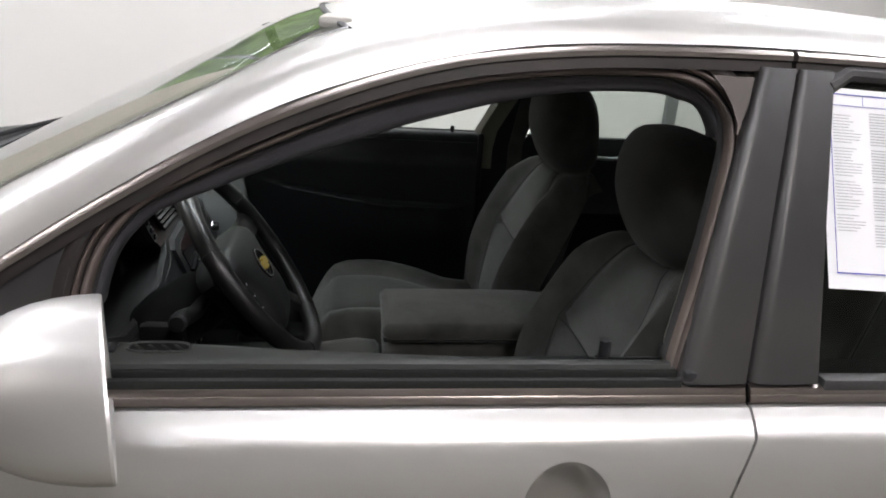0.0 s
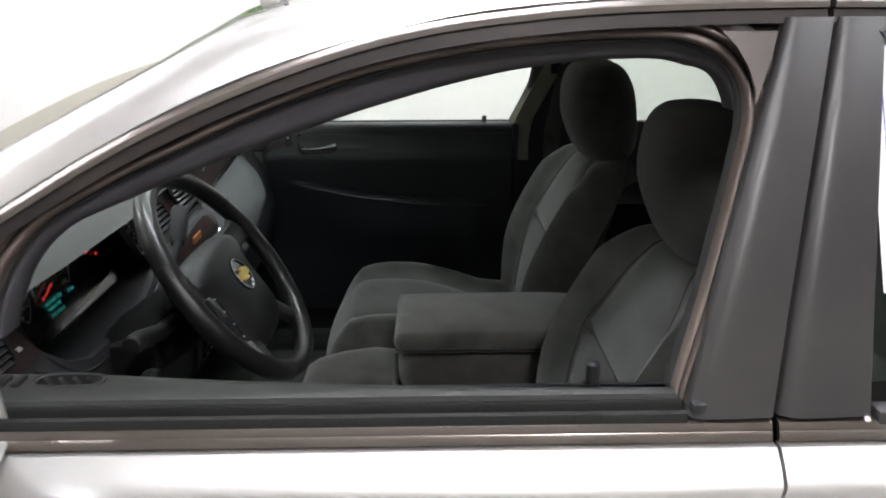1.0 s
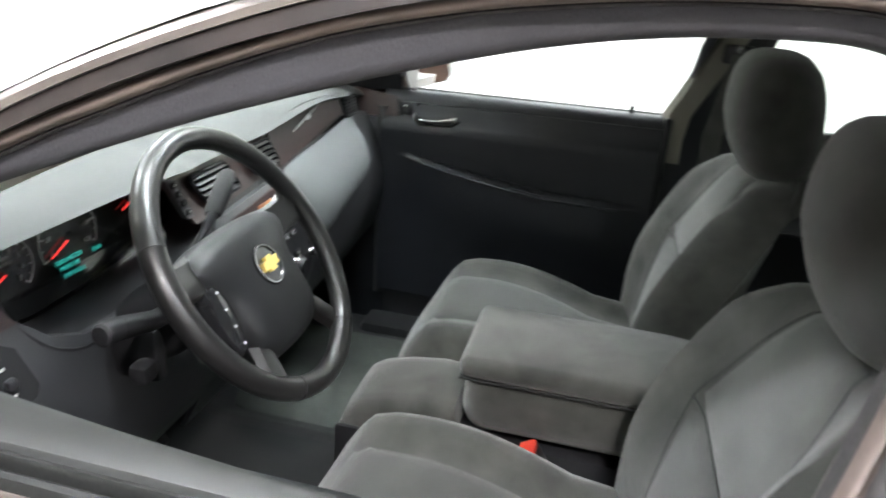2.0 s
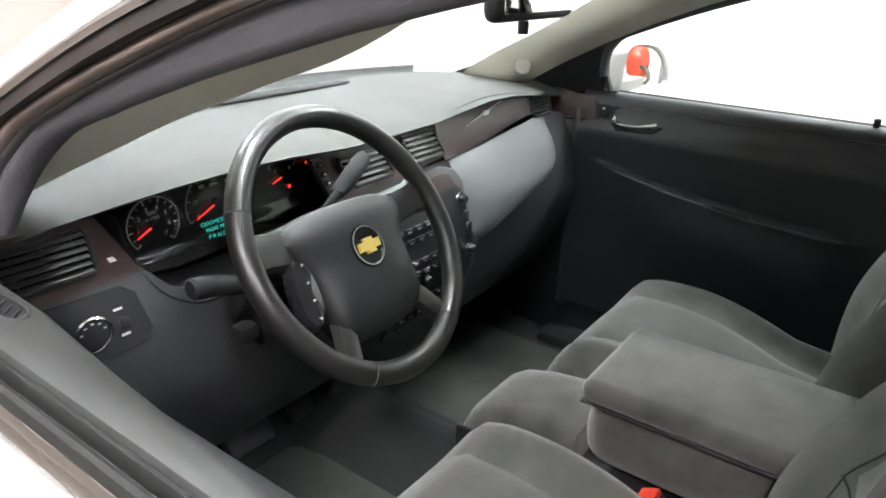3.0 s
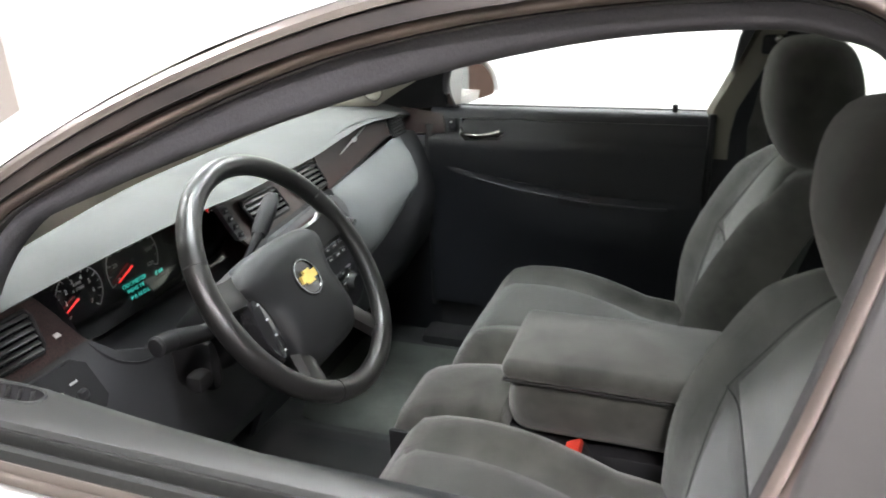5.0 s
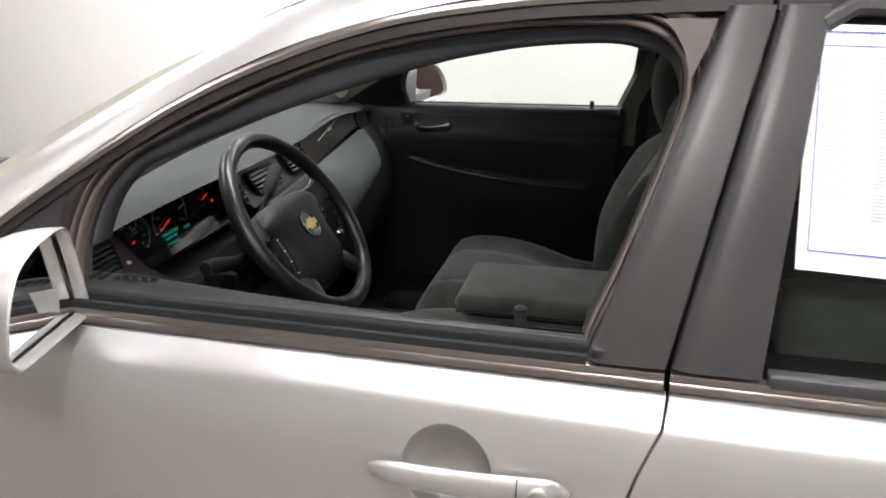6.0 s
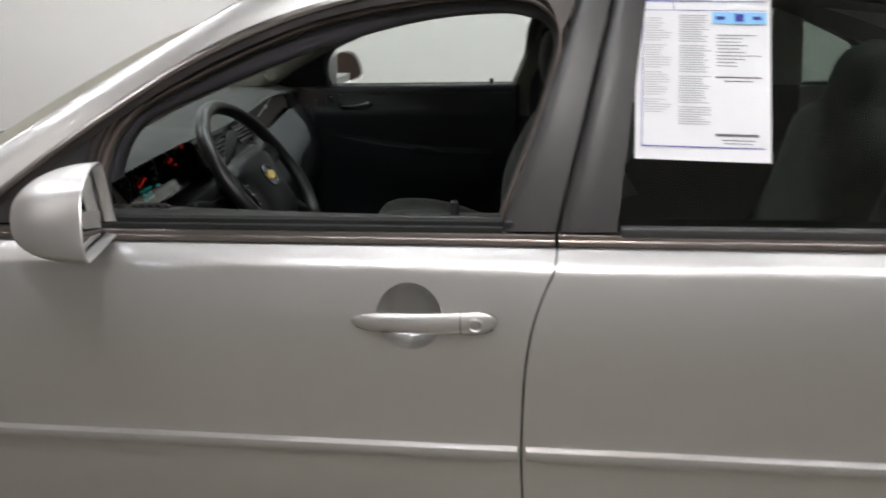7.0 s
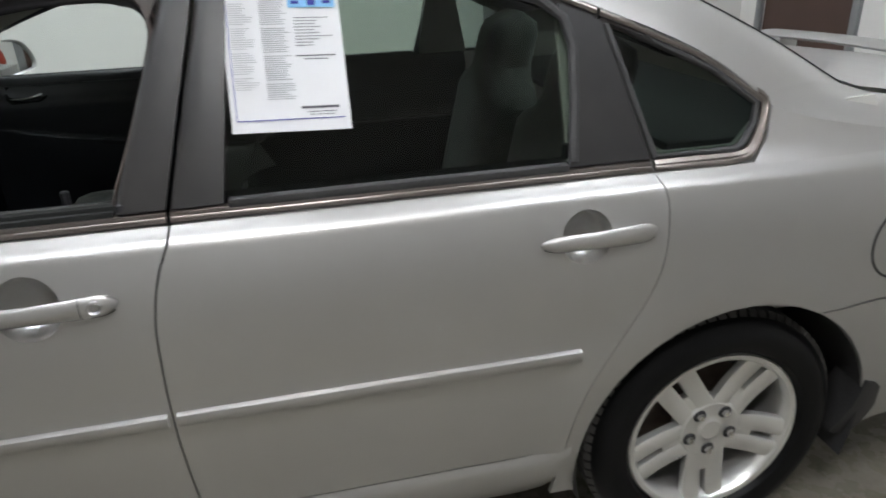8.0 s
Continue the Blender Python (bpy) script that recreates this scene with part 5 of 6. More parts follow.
# ---- seats ----
def seat(cy, name, label):
    """A bucket seat: cushion, backrest and headrest in two greys of velour."""
    base = part(name, box(1.30, cy, 0.42, 0.44, 0.42, 0.16, 0.03), BLACKP, car, label)
    # cushion: rings across, from front to back
    def cush(x):
        f = (x - 1.05) / 0.525
        top = 0.608 + 0.036 * math.sin(math.pi * min(1, f * 1.25)) - 0.05 * f
        w = 0.262 + 0.01 * math.sin(math.pi * f)
        drop = 0.0 if f > 0.14 else (1 - f / 0.14)
        t = top - 0.085 * drop**2
        bot = 0.46 + 0.03 * drop
        ring = []
        for k in range(28):
            u = -1 + 2 * k / 27
            a = abs(u)
            edge = max(0.0, (a - 0.72) / 0.28)
            bol = 0.028 * math.exp(-(((a - 0.72) / 0.18) ** 2)) * (1 - drop)
            z = t + bol - 0.10 * edge**2.4
            ring.append(Vector((x + 0.02 * (1 - u * u) * -drop, cy + w * u * (1 - 0.02 * edge), z)))
        for k in range(6):
            u = 1 - 2 * (k + 0.5) / 6
            ring.append(Vector((x, cy + w * 0.92 * u, bot)))
        return ring
    part("cushion", skin([cush(x) for x in [1.05, 1.057, 1.07, 1.088, 1.11] + steps(1.15, 1.575, 12)]), CLOTHD, base, "charcoal velour seat cushion")
    # insert on the cushion
    part("cushion_insert", grid(lambda u, x: Vector((x, cy + 0.145 * u * (1 - 0.18 * (x - 1.02) / 0.5), 0.613 + 0.036 * math.sin(math.pi * min(1, (x - 1.05) / 0.525 * 1.25)) - 0.05 * (x - 1.05) / 0.525 + 0.004 * (1 - u**4) - 0.006 * (u**8) - (0.085 * (max(0, 1 - (x - 1.05) / 0.0735)) ** 2))), steps(-1, 1, 14), steps(1.075, 1.56, 20)), CLOTHC, base, "worn charcoal velour insert")
    # backrest frame: spine from the hip to the shoulders
    spine = curve([(1.575, 0, 0.56), (1.600, 0, 0.66), (1.632, 0, 0.78), (1.672, 0, 0.90), (1.715, 0, 1.0), (1.752, 0, 1.062)], 24)

    def wide(v):
        return 0.255 - 0.02 * v + 0.015 * math.sin(math.pi * v) - 0.105 * max(0, (v - 0.72) / 0.28) ** 2.2

    def bolster(a, v):
        return 0.058 * math.exp(-(((a - 0.80) / 0.20) ** 2)) * (0.55 + 0.45 * math.sin(math.pi * min(1, v * 1.1))) * (1 - max(0, (v - 0.78) / 0.22))

    def front(u, v, lift=0.0):
        k = v * 24
        i = min(23, int(k))
        p = spine[i].lerp(spine[i + 1], k - i)
        d = (spine[i + 1] - spine[i]).normalized()
        n = Vector((-d.z, 0, d.x))
        a = abs(u)
        edge = max(0.0, (a - 0.80) / 0.20)
        off = bolster(a, v) - 0.075 * edge**2.2 + 0.012 * math.exp(-((v - 0.3) / 0.25) ** 2) + lift
        roll = 0.05 * max(0, (v - 0.90) / 0.10) ** 2
        return p + n * (off - roll) + Vector((0, cy + wide(v) * u, 0))

    def ring(v):
        pts = [front(-1 + 2 * k / 29, v) for k in range(30)]
        k = v * 24
        i = min(23, int(k))
        p = spine[i].lerp(spine[i + 1], k - i)
        for j in range(8):
            u = 1 - 2 * (j + 0.5) / 8
            pts.append(p + Vector((0.115 - 0.05 * v + 0.012 * (1 - u * u), cy + wide(v) * 0.93 * u, -0.01)))
        return pts
    part("backrest", skin([ring(v) for v in steps(0, 1, 30)]), CLOTHD, base, "charcoal velour backrest with side bolsters")

    def hw(v):
        return lerp_table([(0.0, 0.46), (0.30, 0.52), (0.50, 0.58), (0.52, 0.585), (0.75, 0.50), (0.93, 0.42), (1.0, 0.42)], v)
    part("lower_insert", grid(lambda u, v: front(u * hw(v), v, 0.007 * (1 - u**6) - 0.003 * u**6 - (0.006 if v > 0.492 else 0)), steps(-1, 1, 16), [0.08 + 0.42 * k / 14 for k in range(15)]), CLOTHC, base, "charcoal velour lower backrest insert")
    part("upper_insert", grid(lambda u, v: front(u * hw(v), v, 0.008 * (1 - u**6) - 0.003 * u**6 - (0.006 if v < 0.513 else 0)), steps(-1, 1, 16), [0.505 + 0.435 * k / 14 for k in range(15)]), CLOTHL, base, "light grey velour upper backrest insert")
    part("seam", tube([front(u * hw(0.5), 0.502, 0.003) for u in steps(-1, 1, 16)], 0.0016, 6), STITCH, base)
    for e in (-1, 1):
        part("piping", tube([front(e * hw(v), v, 0.0006) for v in steps(0.08, 0.94, 24)], 0.0013, 6), STITCH, base)
    # headrest
    rings = []
    for k in range(19):
        a = math.pi * k / 18
        h = -math.cos(a)
        q = max(0.02, math.sin(a)) ** 0.55
        zc = 1.150 + 0.128 * h
        xc = 1.748 + 0.030 * (-h) * (1 if h < 0 else 0.4) + 0.008
        wy = 0.146 * q * (1.0 + 0.10 * h)
        dx = 0.093 * q
        rings.append([Vector((xc + dx * math.copysign(abs(math.cos(b)) ** 0.8, math.cos(b)) * (0.95 if math.cos(b) < 0 else 1.0), cy + wy * math.copysign(abs(math.sin(b)) ** 0.8, math.sin(b)), zc)) for b in (2 * math.pi * j / 28 for j in range(28))])
    part("headrest", skin(rings), CLOTHD, base, "charcoal velour headrest")
    for e in (-1, 1):
        part("headrest_post", tube([(1.775, cy + e * 0.06, 0.98), (1.765, cy + e * 0.06, 1.08)], 0.007), PLATED, base)
    return base


seat(-0.37, "driver_seat", "charcoal and grey velour bucket seat of the driver")
seat(0.37, "passenger_seat", "charcoal and grey velour bucket seat of the front passenger")

# ---- centre seat section and fold-down armrest ----
rings = []
for x, zt, w in ((1.005, 0.44, 0.095), (1.000, 0.53, 0.10), (1.012, 0.562, 0.102), (1.04, 0.582, 0.104), (1.10, 0.600, 0.105), (1.18, 0.612, 0.105), (1.232, 0.606, 0.105), (1.242, 0.59, 0.103)):
    ring = [Vector((x, 0.02 + w * math.copysign(abs(math.sin(a)) ** 0.45, math.sin(a)) * -1, 0.43 + (zt - 0.43) * (0.5 + 0.5 * math.copysign(abs(math.cos(a)) ** 0.3, math.cos(a))))) for a in (2 * math.pi * k / 24 for k in range(24))]
    rings.append(ring)
cen = part("centre_cushion", skin(rings), CLOTHM, car, "grey velour centre seat cushion")
part("cushion_side", box(1.12, -0.096, 0.47, 0.24, 0.012, 0.14, 0.005), BLACKP, cen)


def pad(x0, x1, y0, y1, z0, z1, r, mat, name, parent, label="", crown=0.0):
    """A soft block with generous rounding."""
    bm = box((x0 + x1) / 2, (y0 + y1) / 2, (z0 + z1) / 2, x1 - x0, y1 - y0, z1 - z0, r, segs=5)
    bmesh.ops.subdivide_edges(bm, edges=[e for e in bm.edges if e.calc_length() > 0.06], cuts=4, use_grid_fill=True)
    for v in bm.verts:
        if v.co.z > (z0 + z1) / 2:
            fx = (v.co.x - x0) / (x1 - x0)
            fy = (v.co.y - y0) / (y1 - y0)
            v.co.z += crown * math.sin(math.pi * max(0, min(1, fx))) * math.sin(math.pi * max(0, min(1, fy)))
    return part(name, bm, mat, parent, label)


arm = pad(1.246, 1.76, -0.100, 0.133, 0.575, 0.704, 0.05, CLOTHM, "armrest", car, "grey velour fold-down centre armrest with a lid")
pad(1.240, 1.76, -0.104, 0.137, 0.700, 0.742, 0.0195, CLOTHM, "lid", arm, "padded armrest lid", crown=0.014)
part("lid_seam", box(1.50, 0.016, 0.7015, 0.512, 0.234, 0.004, 0.001), STITCH, arm)
part("armrest_base", box(1.45, 0.016, 0.49, 0.50, 0.19, 0.13, 0.02), BLACKP, arm)
part("seat_gap_trim", box(1.33, -0.125, 0.50, 0.26, 0.035, 0.08, 0.01), BLACKP, arm)

# belt buckles
for y in (-0.135, 0.165):
    rot = Euler((0, radians(-28), 0)).to_matrix()
    buckle = part("belt_buckle", box(1.408, y, 0.552, 0.04, 0.065, 0.10, 0.010, rot=rot), BLACKP, car, "black seat belt buckle with a red button")
    part("release_button", box(1.386, y, 0.597, 0.032, 0.052, 0.014, 0.004, rot=rot), REDP, buckle, "red release button")
    part("buckle_stalk", tube([(1.42, y, 0.54), (1.44, y, 0.44)], 0.014), BLACKP, buckle)

# rear bench
bench = part("rear_seat", box(2.38, 0, 0.45, 0.56, 1.36, 0.22, 0.06, segs=4), CLOTHD, car, "charcoal velour rear bench seat")
for cy in (-0.36, 0.36):
    rings = []
    for k in range(22):
        v = k / 21
        z = 0.50 + 0.72 * v
        x = 2.52 + 0.17 * v + 0.01
        w = 0.33 if z < 0.96 else 0.33 - 0.18 * min(1, ((z - 0.96) / 0.07)) + (0 if z < 1.14 else -0.07 * ((z - 1.14) / 0.08) ** 2)
        t = 0.085 if z < 1.16 else 0.085 * math.sqrt(max(0.05, 1 - ((z - 1.16) / 0.062) ** 2))
        rings.append([Vector((x + t * math.copysign(abs(math.cos(b)) ** 0.7, math.cos(b)), cy + w * math.copysign(abs(math.sin(b)) ** 0.6, math.sin(b)), z)) for b in (2 * math.pi * j / 26 for j in range(26))])
    part("backrest", skin(rings), CLOTHM, bench, "grey velour rear backrest")
# ---- dashboard ----
LIP = [(-0.75, 0.735, 1.030), (-0.66, 0.750, 1.052), (-0.58, 0.770, 1.066), (-0.50, 0.800, 1.082), (-0.40, 0.812, 1.088), (-0.30, 0.810, 1.085), (-0.20, 0.792, 1.072), (-0.13, 0.762, 1.058), (0.0, 0.755, 1.055), (0.14, 0.760, 1.060), (0.24, 0.766, 1.072), (0.34, 0.766, 1.080), (0.44, 0.764, 1.077), (0.54, 0.760, 1.066), (0.66, 0.752, 1.050), (0.75, 0.742, 1.036)]
LIPX = [(a, b) for a, b, c in LIP]
LIPZ = [(a, c) for a, b, c in LIP]


def pad_point(y, u):
    """The dash pad from the windscreen's foot (u = 0) to its rounded lip (u = 1) and under it (u up to 1.15)."""
    far = 0.13 + 0.36 * max(0, (abs(y) - 0.42) / 0.33) ** 2
    xe, ze = lerp_table(LIPX, y), lerp_table(LIPZ, y)
    zf = 1.050
    f = min(u, 1.0)
    x = far + (xe - far) * f
    z = zf + (ze - zf) * f**1.4 + 0.022 * math.sin(math.pi * f) * (1 - 0.4 * f)
    if f > 0.90:
        z -= 0.010 * ((f - 0.90) / 0.10) ** 2
    if u > 1.0:
        g = (u - 1) / 0.15
        x = xe + 0.004 * math.sin(math.pi * g) - 0.055 * g
        z = z - 0.016 * math.sin(g * math.pi / 2)
    return Vector((x, y, z))


dash = part("dashboard", grid(lambda y, u: pad_point(y, u), steps(-0.75, 0.75, 60), steps(0, 0.9, 14) + [0.93, 0.96, 0.98, 1.0, 1.03, 1.07, 1.11, 1.15]), DASHTOP, car, "soft grey dashboard pad under the windscreen")
gv = part("defroster_grille", skin([[Vector((0.375 + dx + 0.05 * abs(y + 0.02) ** 1.5, y, 1.0745 + dz)) for dx, dz in ((-0.016, 0.0), (-0.014, 0.004), (0.014, 0.0055), (0.016, 0.001))] for y in steps(-0.215, 0.26, 24)]), BLACKP, dash, "black slotted defroster grille")
for k in (-1, 0, 1):
    part("rib", tube([Vector((0.375 + 0.009 * k + 0.05 * abs(y + 0.02) ** 1.5, y, 1.0797)) for y in steps(-0.21, 0.255, 20)], 0.0018, 6), PANELP, gv)
part("light_sensor", lathe([(0.0, 0.008), (0.006, 0.007), (0.010, 0.0), (0.014, -0.002)], 16, lambda r, a, h: Vector((0.29 + r * math.cos(a), 0.03 + r * math.sin(a), 1.073 + h))), GLOSSB, dash)


# lower fascia
def face_x(y, z):
    return lerp_table([(0.45, 0.66), (0.55, 0.72), (0.65, 0.79), (0.78, 0.818), (0.88, 0.800), (0.94, 0.778), (0.97, 0.757), (1.05, 0.735)], z)


# DASHLOW is the dash grey, darkened for the weak light low down
DASHLOW = material("shaded_lower_dash", (0.017, 0.0175, 0.0195), rough=0.5, grain=0.06, grain_scale=500, bump=0.3, bump_scale=1200)
KNEE = material("grey_lower_pad", (0.086, 0.092, 0.093), rough=0.6, grain=0.06, grain_scale=500, bump=0.3, bump_scale=1100)
part("lower_dash", sheet([(-0.74, 0.60), (-0.74, 0.965), (-0.555, 0.965), (-0.52, 0.925), (-0.47, 0.903), (-0.41, 0.90), (-0.25, 0.905), (-0.15, 0.935), (-0.10, 0.96), (0.24, 0.965), (0.70, 0.99), (0.74, 0.98), (0.74, 0.52), (0.30, 0.50), (0.26, 0.45), (-0.10, 0.45), (-0.14, 0.56)], lambda y, z: Vector((face_x(y, z), y, z)), (-0.012, 0, 0), 0.04), DASHLOW, dash, "grey lower dashboard and knee panel, darkened to stand for weak light")


def knee_point(u, v):
    """Bulged passenger pad."""
    y = 0.175 + 0.445 * u
    zt = 0.962 + 0.040 * u
    zb = 0.72 + 0.12 * u
    z = zt + (zb - zt) * v
    swell = 0.042 * math.sin(math.pi * min(1, v * 0.9 + 0.06)) * (1 - (1 - min(1.0, u / 0.30)) ** 2) * (1 - 0.85 * max(0.0, (u - 0.72) / 0.28) ** 2)
    return Vector((face_x(y, z) + 0.004 + swell - 0.34 * max(0, v - 0.60) ** 2, y, z))


part("knee_pad", grid(knee_point, steps(0, 1, 20), steps(0, 1, 16)), KNEE, dash, "grey bulged passenger dashboard pad")
part("glovebox_seam", tube([knee_point(u, 0.99) + Vector((0.002, 0, 0)) for u in steps(0, 1, 20)], 0.0015, 6), DASHLOW, dash)

# instrument cluster
cl = part("gauge_panel", sheet([(-0.56, 1.03), (-0.545, 0.955), (-0.50, 0.912), (-0.45, 0.905), (-0.22, 0.915), (-0.13, 0.935), (-0.115, 1.05), (-0.30, 1.075), (-0.50, 1.065)], lambda y, z: Vector((0.688 + 0.03 * (1.05 - z), y, z)), (-0.008, 0, 0), 0.04), GLOSSB, car, "black instrument panel with lit red needles")
# shroud round the cluster
shr = [(-0.562, 1.035), (-0.548, 0.955), (-0.51, 0.913), (-0.45, 0.898), (-0.30, 0.902), (-0.20, 0.915), (-0.135, 0.938), (-0.118, 0.99), (-0.118, 1.045)]
part("cluster_shroud", skin([[Vector((0.690, y, z)), Vector((0.74, y, z - 0.004)), Vector((face_x(y, z) + 0.006, y, z - 0.010)), Vector((face_x(y, z) + 0.004, y, z - 0.028))] for y, z in [(q.x, q.z) for q in curve([(a, 0, b) for a, b in shr], 50)]], False, False), BLACKP, cl, "black plastic cluster surround")
XM = Matrix(((0, 0, 1, 0), (1, 0, 0, 0), (0, 1, 0, 0), (0, 0, 0, 1)))


def on_cluster(y, z, out=0.003):
    return Matrix.Translation((0.688 + 0.03 * (1.05 - z) + out, y, z)) @ XM


def gauge(cy, cz, r, ticks, a0, a1, needle, words):
    part("gauge_ring", tube([on_cluster(cy + r * math.cos(a), cz + r * math.sin(a)).translation for a in steps(radians(a0) , radians(a1), 40)], 0.0009, 6), WHITEMK, cl)
    bm = bmesh.new()
    for k in range(ticks + 1):
        a = radians(a0 + (a1 - a0) * k / ticks)
        big = k % 2 == 0
        m = on_cluster(cy + (r - 0.005) * math.cos(a), cz + (r - 0.005) * math.sin(a)).translation
        box(m.x, m.y, m.z, 0.001, 0.007 if big else 0.004, 0.0018 if big else 0.001, bm=bm, rot=Euler((a, 0, 0)).to_matrix())
    part("ticks", bm, WHITEMK, cl, smooth=0)
    for k, w in words:
        a = radians(a0 + (a1 - a0) * k / ticks)
        writing("numeral", w, 0.0105, on_cluster(cy + (r - 0.017) * math.cos(a), cz + (r - 0.017) * math.sin(a)), WHITEMK, cl)
    a = radians(needle)
    p0, p1 = (on_cluster(cy + q * math.cos(a), cz + q * math.sin(a), 0.006).translation for q in (0.004, r * 0.80))
    part("needle", tube([p0, p1], lambda u: 0.0019 - 0.0009 * u, 8), RED_GLOW, cl, "lit red gauge needle")
    m = on_cluster(cy, cz, 0.004)
    part("needle_cap", lathe([(0.0, 0.005), (0.007, 0.004), (0.009, 0.0)], 16, lambda q, b, h: m @ Vector((q * math.cos(b), q * math.sin(b), h))), GLOSSB, cl)


gauge(-0.481, 0.985, 0.043, 14, 225, -45, 205, ((2, "1"), (4, "2"), (6, "3"), (8, "4"), (10, "5"), (12, "6"), (14, "7")))
gauge(-0.368, 0.992, 0.056, 12, 205, -25, 205, ((0, "0"), (2, "20"), (4, "40"), (6, "60"), (8, "80"), (10, "100"), (12, "120")))
gauge(-0.225, 1.005, 0.036, 6, 150, 30, 200, ((0, "E"), (6, "F")))
gauge(-0.180, 1.012, 0.030, 6, 120, 0, 35, ((0, "C"), (6, "H")))
writing("unit", "RPM", 0.008, on_cluster(-0.481, 1.003), WHITEMK, cl)
writing("unit", "x 1000", 0.008, on_cluster(-0.481, 0.995), WHITEMK, cl)
writing("unit", "MPH", 0.008, on_cluster(-0.368, 1.022), WHITEMK, cl)
writing("display", "ODOMETER", 0.0100, on_cluster(-0.375, 0.960), TEAL_GLOW, cl)
writing("display", "94245 MI", 0.0100, on_cluster(-0.375, 0.949), TEAL_GLOW, cl)
writing("display", "P R N D L", 0.0100, on_cluster(-0.368, 0.936), TEAL_GLOW, cl)
writing("display", "E 64", 0.0100, on_cluster(-0.318, 0.955), TEAL_GLOW, cl)
for y, z in ((-0.213, 0.982),):
    m = on_cluster(y, z, 0.004)
    part("warning_light", lathe([(0.0, 0.001), (0.0032, 0.001), (0.0036, 0.0)], 12, lambda q, b, h: m @ Vector((q * math.cos(b), q * math.sin(b), h))), RED_GLOW, cl)
part("lens", grid(lambda y, z: Vector((0.704 + 3.8 * max(0.0, 1.0 - z) ** 2, y, z)), steps(-0.545, -0.128, 6), steps(0.926, 1.05, 14)), LENS, cl, "clear curved cluster lens")


# ---- fascia panels ----
def fascia(name, outline, mat, label, lift=0.004, parent=None, step=0.03):
    return part(name, sheet(outline, lambda y, z: Vector((face_x(y, z) + lift, y, z)), (-0.012, 0, 0), step), mat, parent or car, label)


def air_vent(cy, cz, w, h, n, label, skew=0.0, xo=0.0):
    """A louvred outlet: frame, dark throat and slats."""
    fx = lambda z: face_x(cy, z) + 0.007 + xo  # noqa: E731
    oct_ = [(cy + w / 2 * a + skew * h / 2 * b, cz + h / 2 * b) for a, b in ((-1, -0.7), (-0.92, -1), (0.92, -1), (1, -0.7), (1, 0.7), (0.92, 1), (-0.92, 1), (-1, 0.7))]
    fr = part("air_vent", tube([Vector((fx(z) + 0.003, y, z)) for y, z in oct_], 0.0035, 8, closed=True), MATTB, car, label)
    part("throat", sheet(oct_, lambda y, z: Vector((fx(z), y, z)), (-0.004, 0, 0), 0.02), GLOSSB, fr)
    for k in range(n):
        z = cz - h / 2 + h * (k + 0.5) / n
        part("slat", box(fx(z) + 0.004, cy + skew * (z - cz), z, 0.007, w - 0.008, 0.0020, 0.0006, rot=Euler((0, radians(24), 0)).to_matrix()), SLATM, fr)
    for k in range(3):
        part("fin", tube([Vector((fx(z) + 0.002, cy - w / 3 + w / 3 * k + skew * (z - cz), z)) for z in steps(cz - h / 2 + 0.003, cz + h / 2 - 0.003, 4)], 0.0008, 5), BLACKP, fr)
    return fr


fascia("wood_trim", [(-0.735, 1.043), (-0.592, 1.038), (-0.576, 1.010), (-0.552, 0.958), (-0.735, 0.955)], WOOD, "dark burl wood fascia beside the driver vent")
air_vent(-0.668, 1.003, 0.114, 0.056, 6, "louvred driver air vent")
fascia("trim_button", [(-0.592, 0.985), (-0.584, 0.985), (-0.580, 0.979), (-0.590, 0.979)], WHITEMK, "", 0.006)
# light switch panel
lp = fascia("light_switch_panel", [(-0.705, 0.950), (-0.588, 0.948), (-0.574, 0.938), (-0.566, 0.886), (-0.576, 0.874), (-0.66, 0.868), (-0.705, 0.876)], MATTB, "black headlamp switch panel", 0.004)
kx = face_x(-0.60, 0.908) + 0.006
part("knob_ring", lathe([(0.0245, 0.0), (0.0255, 0.006), (0.0235, 0.008), (0.0215, 0.004)], 36, lambda r, a, h: Vector((kx + h, -0.647 + r * math.cos(a), 0.908 + r * math.sin(a)))), PLATED, lp, "bright knob ring")
part("knob", lathe([(0.0, 0.007), (0.019, 0.0065), (0.0205, 0.006), (0.0215, 0.004)], 30, lambda r, a, h: Vector((kx + h, -0.647 + r * math.cos(a), 0.908 + r * math.sin(a)))), BLACKP, lp)
for a in steps(radians(-70), radians(70), 4):
    part("mark", box(kx + 0.007, -0.647 + 0.0165 * math.sin(a), 0.908 + 0.0165 * math.cos(a), 0.001, 0.0040, 0.0018), INK, lp, smooth=0)
part("dimmer", box(face_x(-0.565, 0.908) + 0.010, -0.603, 0.908, 0.012, 0.014, 0.014, 0.004), BLACKP, lp)
for z in (0.925, 0.892):
    part("mark", box(face_x(-0.565, z) + 0.0062, -0.605, z, 0.001, 0.012, 0.0032), WHITEMK, lp, smooth=0)

